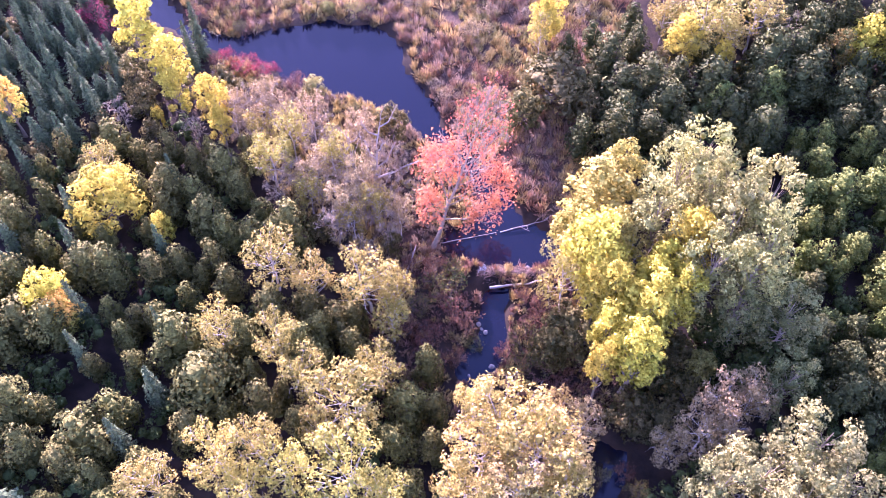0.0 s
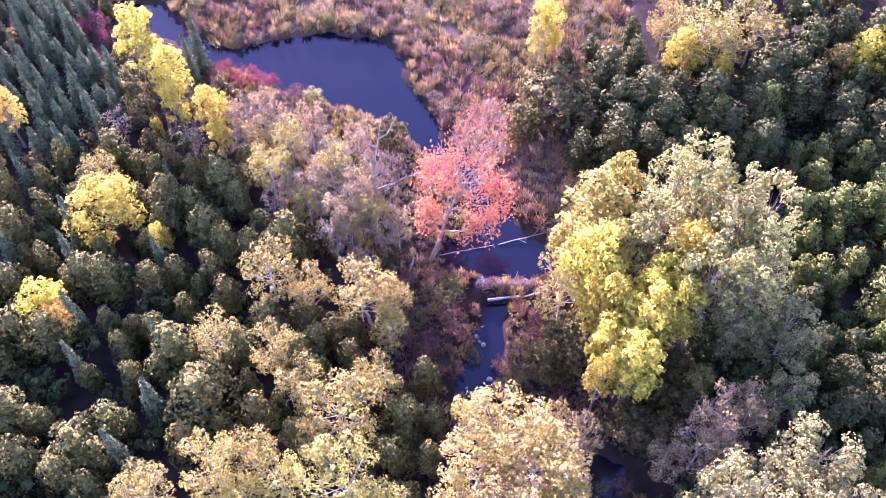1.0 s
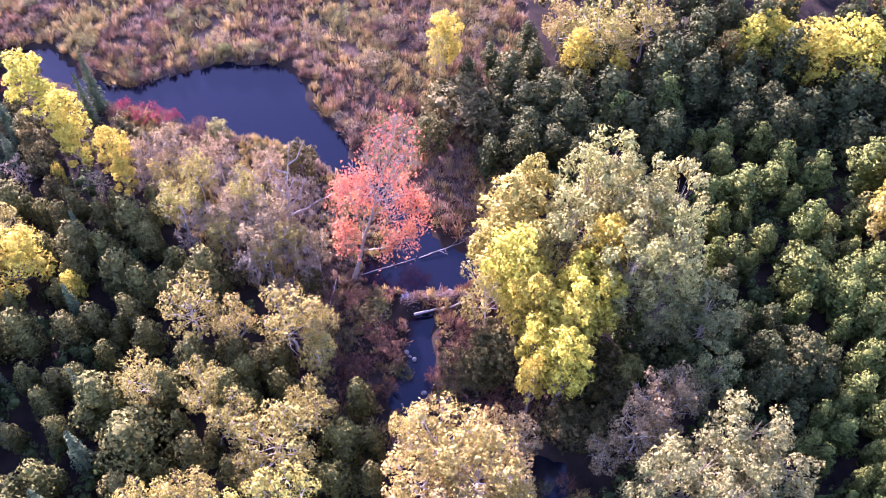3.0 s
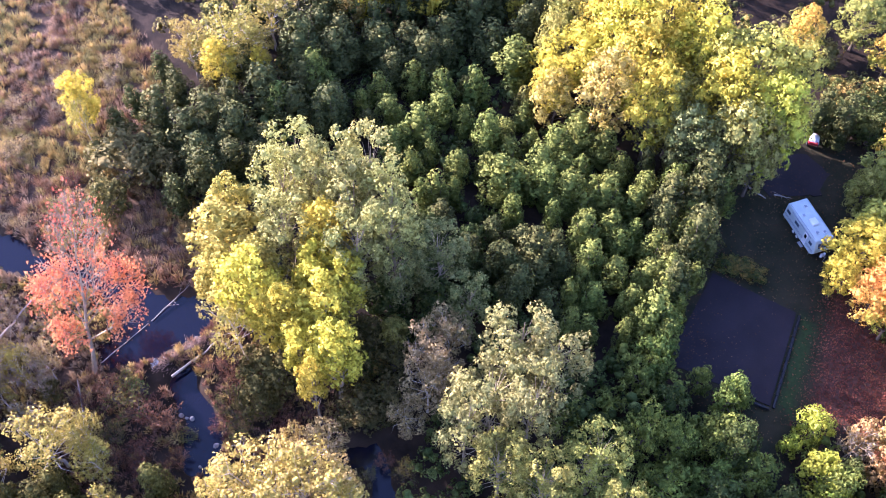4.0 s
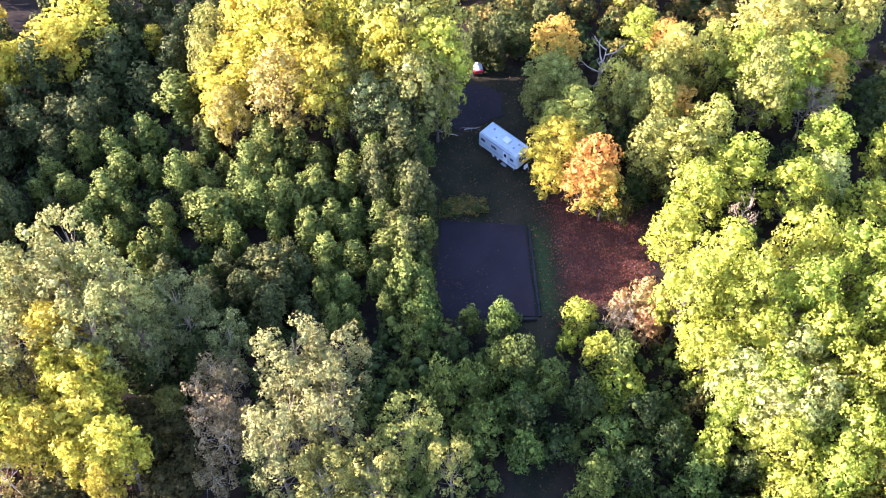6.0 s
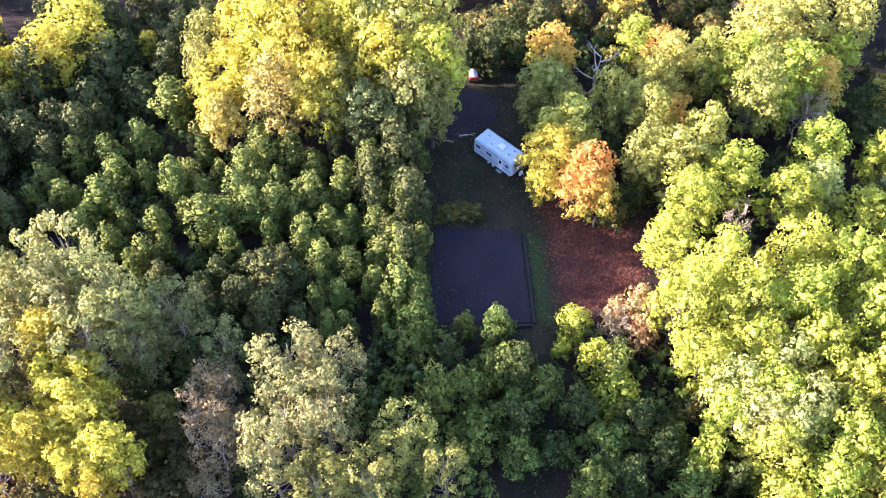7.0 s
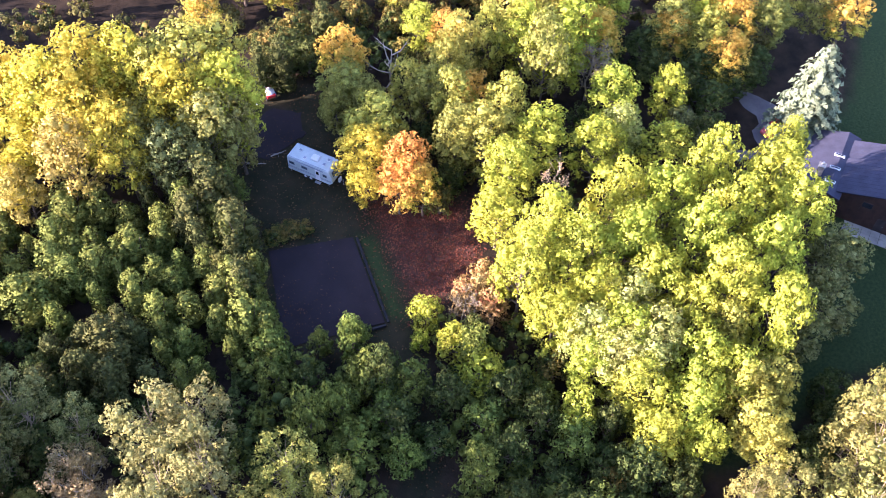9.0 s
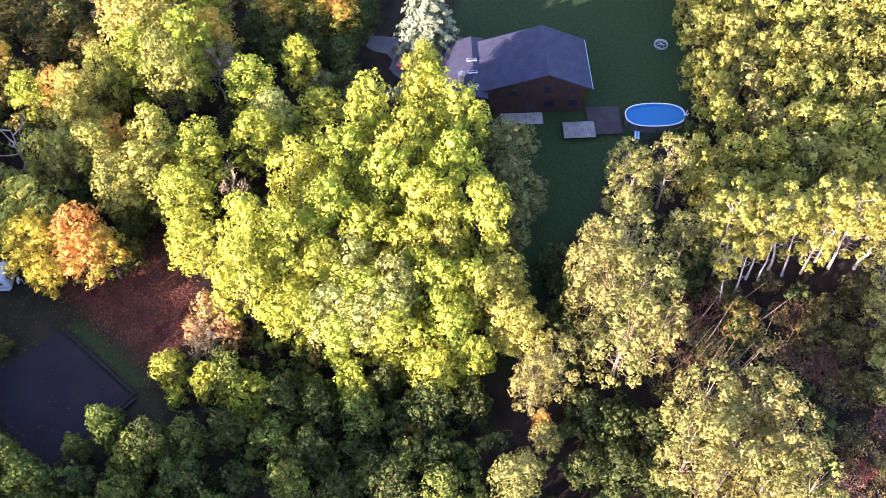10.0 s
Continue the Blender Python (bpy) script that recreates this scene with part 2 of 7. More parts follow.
def make_poplar(seed):
    rng = np.random.default_rng(seed)
    R, H = 2.9, 14.0
    lobes = []
    for i in range(38):
        z = H * (0.24 + 0.71 * (i + 0.5) / 38)
        w = math.sqrt(max(0.06, 1 - ((z / H - 0.55) / 0.47) ** 2))
        a = 2.4 * i + rng.normal() * 0.5
        r = rng.uniform(0.4, 0.85)
        lobes.append((np.array([math.cos(a) * (R * w - r * 0.7), math.sin(a) * (R * w - r * 0.7), z + rng.normal() * 0.2]), r))
    lobes.append((np.array([0, 0, H * 0.58]), 1.5))
    ts = trunk_segs(rng, H * 0.85, 0.19)
    seg = []
    for c, r in lobes[:-1]:
        p, q = on_trunk(ts, max(1.0, c[2] * 0.72))
        seg.append((p, p + (c - p) * 0.72, q * 0.4, 0.015))
    return R, H, limbs_mesh(ts, 7), limbs_mesh(seg, 4), lobe_leaves(rng, lobes, 4600, 0.17, 0.35, -0.6, 0.2, 0.45, 8)


def make_birch(seed):
    rng = np.random.default_rng(seed)
    R, H = 2.5, 10.0
    ts = trunk_segs(rng, H * 0.8, 0.13, 0.5)
    seg, lobes = [], []
    for i in range(20):
        z = H * (0.36 + 0.58 * i / 20)
        w = math.sqrt(max(0.08, 1 - ((z / H - 0.62) / 0.42) ** 2))
        a = 2.4 * i + rng.normal() * 0.5
        c = np.array([math.cos(a) * R * w * 0.8, math.sin(a) * R * w * 0.8, z])
        p, q = on_trunk(ts, z * 0.74)
        seg.append((p, c, q * 0.5, 0.015))
        for k in range(4):
            e = c + unit(rng.normal(size=3) + (0, 0, 0.6)) * rng.uniform(0.5, 1.0)
            seg.append((c * 0.8 + p * 0.2 if k % 2 else c, e, 0.018, 0.006))
        if rng.random() < 0.85:
            lobes.append((c + (0, 0, 0.1), rng.uniform(0.5, 0.85)))
    lobes += [(np.array([0.2, 0, H * 0.66]), R * 0.42), (np.array([-0.2, 0.1, H * 0.84]), R * 0.34)]
    return R, H, limbs_mesh(ts, 6), limbs_mesh(seg, 3), lobe_leaves(rng, lobes, 3900, 0.145, 0.4, -0.8, 0.28, 0.3, 8)


def make_tall_birch(seed):
    """A bare pale stem with a small crown at its head."""
    rng = np.random.default_rng(seed)
    R, H = 1.9, 14.0
    ts = trunk_segs(rng, H * 0.9, 0.125, 0.55, 8)
    seg, lobes = [], []
    for i in range(15):
        z = H * (0.62 + 0.34 * i / 15)
        a = 2.4 * i
        w = math.sqrt(max(0.1, 1 - ((z / H - 0.78) / 0.24) ** 2))
        p, q = on_trunk(ts, z * 0.9)
        c = np.array([p[0] + math.cos(a) * R * w * 0.75, p[1] + math.sin(a) * R * w * 0.75, z])
        seg.append((p, c, max(q * 0.5, 0.03), 0.015))
        lobes.append((c, rng.uniform(0.4, 0.65)))
    for i in range(9):
        p, q = on_trunk(ts, H * (0.2 + 0.045 * i))
        a = 2.4 * i
        seg.append((p, p + np.array([math.cos(a), math.sin(a), 0.9]) * rng.uniform(0.5, 1.3), 0.03, 0.01))
    return R, H, limbs_mesh(ts, 6), limbs_mesh(seg, 3), lobe_leaves(rng, lobes, 2200, 0.19, 0.3, -0.7, 0.2, 0.5, 9)


def make_cedar(seed):
    """Two to four rounded columns of dense sprays that share a foot."""
    rng = np.random.default_rng(seed)
    R, H = 1.7, 7.0
    tops = [(0.0, 0.0, 1.0, 0.8)]
    turn = rng.uniform(0, 6.28)
    for k in range(1 + seed % 3):
        a = turn + 2.2 * k + rng.normal() * 0.2
        tops.append((math.cos(a) * R * 0.6, math.sin(a) * R * 0.6, rng.uniform(0.6, 0.86), rng.uniform(0.40, 0.52)))
    lobes, seg = [], []
    ts = trunk_segs(rng, H * 0.85, 0.12, 0.1)
    for x, y, top, wide in tops:
        w = R * wide
        for i in range(6):
            u = i / 5
            q = w * (0.98 - 0.4 * u ** 2.5) * rng.uniform(0.9, 1.08)
            lobes.append((np.array([x + rng.normal() * 0.1, y + rng.normal() * 0.1, 0.12 * H + (H * top - 0.12 * H - q * 0.9) * u]), q))
        seg += [(p + (x * 0.2 * k, y * 0.2 * k, 0), e + (x * 0.2 * (k + 1), y * 0.2 * (k + 1), 0), q * 0.5, r * 0.5) for k, (p, e, q, r) in enumerate(ts)] if x else []
    return R, H, limbs_mesh(ts, 6), limbs_mesh(seg, 4), lobe_leaves(rng, lobes, 2200, 0.172, 0.3, -0.3, 0.15, 0.6, 14)


def make_spruce(seed, R=1.5, H=11.0, tiers=18, size=0.31):
    rng = np.random.default_rng(seed)
    ts = trunk_segs(rng, H * 0.97, 0.15, 0.05)
    pts, nrm, seg = [], [], []
    for i in range(tiers):
        z = H * (0.07 + 0.9 * i / tiers)
        reach = R * (1 - i / tiers) ** (0.62 if R > 2 else 0.8) + 0.06
        boughs = max(6, int(13 - 7 * i / tiers))
        for k in range(boughs):
            a = k * 6.283 / boughs + i * 0.9 + rng.normal() * 0.15
            d = np.array([math.cos(a), math.sin(a), 0])
            L = reach * rng.uniform(0.72, 1.12)
            tip = np.array([0, 0, z]) + d * L + (0, 0, -0.34 * L + 0.1)
            seg.append((np.array([0, 0, z]), tip, 0.022, 0.006))
            m = max(2, int(L / 0.2))
            for j in range(m):
                w = (j + 0.7) / m
                p = np.array([0, 0, z]) * (1 - w) + tip * w
                for sd in (-1, 1):
                    pts.append(p + np.array([-d[1], d[0], 0]) * sd * 0.11 * (1.2 - w) + rng.normal(size=3) * 0.03)
                    nrm.append(d * 0.8 + (0, 0, 0.55) + rng.normal(size=3) * 0.25)
    nrm = unit(np.array(nrm))
    v, f = leaf_cards(rng, np.array(pts), nrm, size * (1 if R < 2 else 1.5), 0.5)
    return R, H, limbs_mesh(ts, 6), limbs_mesh(seg, 3), (v, f, np.repeat(nrm, 3, axis=0))


def twigs(rng, p, d, length, r, depth, seg, tips, spread=0.55, up=0.12):
    q = p + d * length
    seg.append((p, q, max(r, 0.018), max(r * 0.62, 0.012)))
    if depth == 0:
        tips.append(q)
        return
    for k in range(3 if depth > 1 else 4):
        e = unit(d + rng.normal(size=3) * spread + (0, 0, up))
        base = p + d * length * rng.uniform(0.45, 1.0)
        twigs(rng, base, e, length * rng.uniform(0.58, 0.8), r * 0.55, depth - 1, seg, tips, spread, up)


def make_bare(seed, leaves=260, depth=3, H=9.0, R=2.4):
    rng = np.random.default_rng(seed)
    ts = trunk_segs(rng, H * 0.75, 0.12, 0.5)
    seg, tips = [], []
    for i in range(13):
        z = H * (0.22 + 0.04 * i)
        p, r = on_trunk(ts, z)
        a = 2.4 * i
        twigs(rng, p, unit(np.array([math.cos(a), math.sin(a), 0.9])), R * rng.uniform(0.4, 0.6), max(r * 0.4, 0.03), depth, seg, tips)
    tips = np.array(tips)
    k = rng.choice(len(tips), leaves)
    pts = tips[k] + rng.normal(size=(leaves, 3)) * 0.12
    return R, H, limbs_mesh(ts, 6), limbs_mesh(seg, 3), leaf_cards(rng, pts, unit(rng.normal(size=(leaves, 3)) + (0, 0, 0.7)), 0.16)


def make_snag(seed):
    """A dead standing trunk that forks into a few antler-like limbs."""
    rng = np.random.default_rng(seed)
    R, H = 2.4, 13.0
    ts = trunk_segs(rng, H * 0.8, 0.2, 0.4, 6)
    seg = []
    for i in range(9):
        p, q = on_trunk(ts, H * (0.3 + 0.06 * i))
        a = 2.4 * i + rng.normal() * 0.3
        reach = R * rng.uniform(0.35, 0.95)
        mid = p + np.array([math.cos(a) * reach * 0.55, math.sin(a) * reach * 0.55, 0.5])
        tip = mid + np.array([math.cos(a) * reach * 0.45, math.sin(a) * reach * 0.45, rng.uniform(0.8, 2.0)])
        seg += [(p, mid, 0.085, 0.06), (mid, tip, 0.06, 0.02)]
        for k in range(3):
            e = mid + (tip - mid) * (0.3 + 0.25 * k)
            seg.append((e, e + unit(rng.normal(size=3) + (math.cos(a), math.sin(a), 0.8)) * rng.uniform(0.4, 0.9), 0.03, 0.012))
    return R, H, limbs_mesh(ts, 7), limbs_mesh(seg, 4), ([(0, 0, 0), (0.1, 0, 0), (0, 0.1, 0)], [(0, 1, 2)])


def make_shrub(seed, n=620, size=0.13):
    rng = np.random.default_rng(seed)
    R, H = 1.6, 2.6
    seg, tips = [], []
    for i in range(11):
        a = 2.4 * i
        twigs(rng, np.array([math.cos(a) * 0.25, math.sin(a) * 0.25, 0]), unit(np.array([math.cos(a) * (0.3 + 0.06 * i), math.sin(a) * (0.3 + 0.06 * i), 1])), H * 0.42, 0.03, 2, seg, tips, 0.5)
    tips = np.array(tips)
    k = rng.choice(len(tips), n)
    pts = tips[k] + rng.normal(size=(n, 3)) * 0.22
    return R, H, limbs_mesh(seg[:1] + seg[len(seg) // 2:len(seg) // 2 + 1], 5), limbs_mesh(seg, 3), leaf_cards(rng, pts, unit(rng.normal(size=(n, 3)) * 0.7 + (0, 0, 0.8)), size)


def make_bush(seed):
    R, H, t, l, c = make_maple(seed, 2.2, 4.5, 17, 2200, 0.18, 0.12, 0.95, 0.85, 0.42)
    return R, H, t, l, c


def make_redmaple(seed):
    rng = np.random.default_rng(seed)
    R, H = 5.0, 12.0
    ts = trunk_segs(rng, H * 0.9, 0.2, 0.5, 6)
    seg, tips = [], []
    for i in range(24):
        z = H * (0.22 + 0.029 * i)
        p, r = on_trunk(ts, z)
        a = 2.4 * i
        reach = R * (0.55 - 0.28 * i / 24)
        twigs(rng, p, unit(np.array([math.cos(a), math.sin(a), 0.55 + 0.04 * i])), reach, max(r * 0.5, 0.035), 3, seg, tips, 0.45)
    tips = np.array(tips)
    low = tips[(tips[:, 2] < H * 0.62)]
    pick = np.concatenate([low[rng.choice(len(low), 5200)], tips[rng.choice(len(tips), 1300)]])
    pts = pick + rng.normal(size=pick.shape) * 0.36
    return R, H, limbs_mesh(ts, 8), limbs_mesh(seg, 3), leaf_cards(rng, pts, unit(rng.normal(size=pts.shape) * 0.6 + (0, 0, 0.9)), 0.18)


MAKERS = {
    "maple": ([make_maple(s) for s in (1, 2, 3, 4, 5)], "brown"),
    "aspen": ([make_aspen(s) for s in (11, 12, 13)], "grey"),
    "poplar": ([make_poplar(s) for s in (21, 22, 23, 24)], "grey"),
    "birch": ([make_birch(s) for s in (31, 32, 33, 34)], "white"),
    "tall_birch": ([make_tall_birch(s) for s in (36, 37, 38)], "white"),
    "cedar": ([make_cedar(s) for s in (41, 42, 43, 44, 45)], "brown"),
    "spruce": ([make_spruce(s) for s in (51, 52, 53)], "brown"),
    "big_spruce": ([make_spruce(55, 3.6, 13.0, 34, 0.3)], "brown"),
    "bare": ([make_bare(s) for s in (61, 62, 63)], "grey"),
    "dead": ([make_snag(64), make_snag(65)], "pale"),
    "shrub": ([make_shrub(s) for s in (71, 72, 73)], "brown"),
    "bush": ([make_bush(s) for s in (81, 82, 83, 84)], "brown"),
    "redmaple": ([make_redmaple(91)], "grey"),
}
MESHES = {}
for kind, (variants, bark) in MAKERS.items():
    for i, (R, H, t, l, c) in enumerate(variants):
        name = {"big_spruce": "spruce", "redmaple": "red_maple", "tall_birch": "birch"}.get(kind, kind)
        k = len(t[0])
        wood = list(t[0]) + list(l[0]), list(t[1]) + [tuple(q + k for q in f) for f in l[1]]
        MESHES[kind, i] = (R, H, mesh_of(name + "_trunk", *wood, BARK[bark]), mesh_of(name + "_crown", c[0], c[1], LEAF["green"], normals=c[2] if len(c) > 2 else None))
        MESHES[kind, i][3].shade_smooth()

WORDS = {
    "spruce": "dark blue-green", "bluespruce": "tall silvery blue", "cedarolive": "olive-green", "cedargreen": "fresh green", "cedardark": "dark green",
    "darkgreen": "dark green", "green": "mid-green", "olive": "olive-brown", "mixed": "half-turned", "yellow": "bright yellow", "gold": "golden yellow",
    "yelloworange": "orange-topped yellow", "orange": "glowing orange", "red": "pinkish red", "cream": "thinning cream-yellow",
    "peach": "thinning peach-coloured", "palegreen": "pale yellow-green", "greygreen": "dull grey-green", "silver": "silvery pale green", "beige": "beige-green",
    "lime": "sunlit lime-green", "limegrey": "faded lime-green", "limeyellow": "lime-yellow", "olivelit": "sunlit olive-yellow", "orangepink": "orange and pink",
    "butter": "butter-yellow", "palebutter": "pale butter-green", "russet": "dark russet", "crimson": "crimson", "grey": "nearly leafless grey", "tan": "nearly leafless tan", "dead": "dead grey",
}
KINDS = {
    "maple": ("maple_tree", "maple tree with a lumpy round crown in the forest", "tree"), "aspen": ("aspen_tree", "slender aspen tree standing by the creek woods", "tree"),
    "poplar": ("poplar_tree", "tall poplar tree with a dense upright crown", "tree"), "birch": ("birch_tree", "birch tree with pale bare twigs showing", "tree"),
    "tall_birch": ("birch_tree", "birch with a long bare white stem at the clearing", "tree"),
    "cedar": ("cedar_tree", "cedar tree with a rounded dense column of foliage", "tree"), "spruce": ("spruce_tree", "spruce tree with a pointed conical crown", "tree"),
    "bare": ("bare_tree", "tree with fine bare branches near the water", "tree"), "shrub": ("marsh_shrub", "low twiggy shrub on the creek bank", "shrub"),
    "sapling": ("young_maple_tree", "young maple tree with a dense rounded crown", "tree"),
    "bush": ("bush", "leafy bush in the undergrowth", "bush"), "redmaple": ("red_maple_tree", "maple on the creek bank, half bare above", "tree"),
}
plant_rng = random.Random(7)
STOOD = []
count_of = {}


def plant(kind, colour, x, y, h, r, lean=0.0, turn=None):
    """One tree of its own: trunk, limbs and crown under an Empty at its foot."""
    key = "big_spruce" if colour == "bluespruce" else "dead" if colour == "dead" else "bush" if kind == "sapling" else kind
    i = count_of[key] = count_of.get(key, -1) + 1
    R, H, t, c = MESHES[key, i % len(MAKERS[key][0])]
    name, text, category = KINDS[kind]
    STOOD.append((x, y, r))
    spin = plant_rng.uniform(0, 360) if turn is None else turn
    if kind == "cedar":
        x, y, h = x * 1.01, y * 1.01, h * 0.88
    if kind in ("bush", "shrub", "cedar"):
        q = plant_rng.uniform(0.80, 1.16) if kind != "cedar" else plant_rng.choice((0.7, 0.85, 0.95, 1.05, 1.2, 1.35)) * plant_rng.uniform(0.94, 1.06)
        h, r = h * (0.5 + 0.5 * q) * plant_rng.uniform(0.84, 1.14), r * q
    m = pose(x, y, ground_height(x, y) - 0.05, lean, plant_rng.uniform(-2, 2), spin) @ Matrix.Diagonal((r / R, r / R * plant_rng.uniform(0.92, 1.08), h / H, 1))
    ob = anchor(name, m, WORDS[colour] + " " + text, category, WORDS[colour] + " " + name.replace("_", " ") + "s")
    child("trunk", t, ob)
    if colour != "dead":
        crown = child("crown", c, ob)
        crown.material_slots[0].link = "OBJECT"
        crown.material_slots[0].material = LEAF[colour]
    return ob


# ---- the ground ----
POND = [(-45.6, 98.1), (-37.3, 97.9), (-33.1, 92.0), (-28.0, 89.6), (-23.0, 91.0), (-16.7, 93.0), (-10.5, 92.3), (-6.6, 89.4), (-5.6, 84.3), (-3.7, 81.5), (-1.3, 77.9),
        (-1.6, 74.8), (-3.9, 74.0), (-6.2, 76.6), (-10.3, 79.1), (-13.7, 79.9), (-20.8, 82.1), (-21.8, 85.3), (-27.8, 87.1), (-32.6, 89.4), (-39.9, 94.7)]
CREEK = [(-3.9, 74.9), (-1.3, 75.3), (3.5, 70.2), (6.8, 65.4), (7.9, 61.6), (11.7, 59.1), (12.1, 56.6), (9.9, 55.0), (3.8, 55.1), (-0.6, 57.3), (-0.6, 59.8), (3.3, 61.3), (3.4, 65.4), (-0.3, 69.4)]
RUN = [(3.1, 52.8), (6.6, 52.8), (6.1, 46.6), (5.3, 43.4), (4.3, 41.9), (8.7, 37.4), (13.5, 36.1), (17.2, 34.3), (16.4, 30.9), (13.0, 22.0), (10.5, 22.0), (14.4, 32.6), (8.6, 34.5), (4.4, 37.4), (1.8, 41.0), (-0.1, 42.6), (0.9, 45.3), (2.7, 47.2)]
MARSH = [(-62, 99), (-45, 99.5), (-37, 99), (-32, 92.5), (-28, 89.5), (-7, 92), (-2, 80), (2, 73), (8.5, 64), (13, 59), (17, 66), (14, 77), (19, 84), (24, 98), (22, 135), (-75, 135)]
SHORE = [(-27, 86), (-21.5, 81.5), (-12, 79), (-4.5, 74), (-1, 69), (2.5, 65), (2.5, 62), (-1.5, 59), (-2, 54), (-7, 54), (-14, 60), (-20, 67), (-30, 78)]
LAWN = [(86, -33), (92, -36), (135, -44), (135, -74), (95.5, -66), (84, -64.5), (73, -62), (64, -58.5), (60.3, -44.4), (52.6, -37.7), (51.2, -33.0), (44.4, -27.4), (40.2, -23.7), (38, -18), (41, -18), (49.8, -26.5), (64, -32), (80, -28)]
GLADE = [(63.5, 36), (80.3, 37.5), (84, 33), (82, 28), (76.1, 23.5), (66.7, 19.0), (66.7, 7.3), (57.2, 4.9), (50.4, 10.0), (38.6, 5.5), (28, 4), (27, 8), (43, 12.7), (45, 24), (54, 30)]
RED = [(66.5, 20.0), (66.9, 7.6), (57.4, 4.8), (51.6, 11.0)]
STRIP = [(60.5, 19.5), (61.6, 17.6), (51.1, 12.0), (49.9, 13.9)]


def depth_in(poly, x, y):
    """Metres inside (positive) or outside (negative) of a polygon; x and y are arrays."""
    x, y = np.asarray(x, float), np.asarray(y, float)
    inside, dist = np.zeros(x.shape, bool), np.full(x.shape, 1e9)
    for (x0, y0), (x1, y1) in zip(poly, poly[1:] + poly[:1]):
        dx, dy = x1 - x0, y1 - y0
        w = np.clip(((x - x0) * dx + (y - y0) * dy) / (dx * dx + dy * dy), 0, 1)
        dist = np.minimum(dist, np.hypot(x - x0 - w * dx, y - y0 - w * dy))
        cross = ((y0 > y) != (y1 > y)) & (x < dx * (y - y0) / (dy if dy else 1e-9) + x0)
        inside ^= cross
    return np.where(inside, dist, -dist)


def heights(x, y):
    x, y = np.asarray(x, float), np.asarray(y, float)
    z = 0.10 * np.sin(x * 0.31 + 1.3 * np.sin(y * 0.17)) + 0.09 * np.sin(y * 0.37 + x * 0.11) + 0.04 * np.sin(x * 1.3) * np.sin(y * 1.1)
    rim = 0.35 * np.sin(x * 0.9) * np.sin(y * 0.8) + 0.2 * np.sin(x * 2.3 + y * 1.7)
    wet = np.maximum(np.maximum(depth_in(POND, x, y), depth_in(CREEK, x, y)), depth_in(RUN, x, y)) + rim * 0.8
    flat = np.maximum(depth_in(LAWN, x, y), depth_in(GLADE, x, y))
    z = z * (1 - 0.85 * np.clip(flat / 2 + 0.5, 0, 1))
    z = z - 1.1 * np.clip(wet / 1.2 + 0.35, 0, 1)
    return z


def ground_height(x, y):
    return float(heights(np.array([x]), np.array([y]))[0])


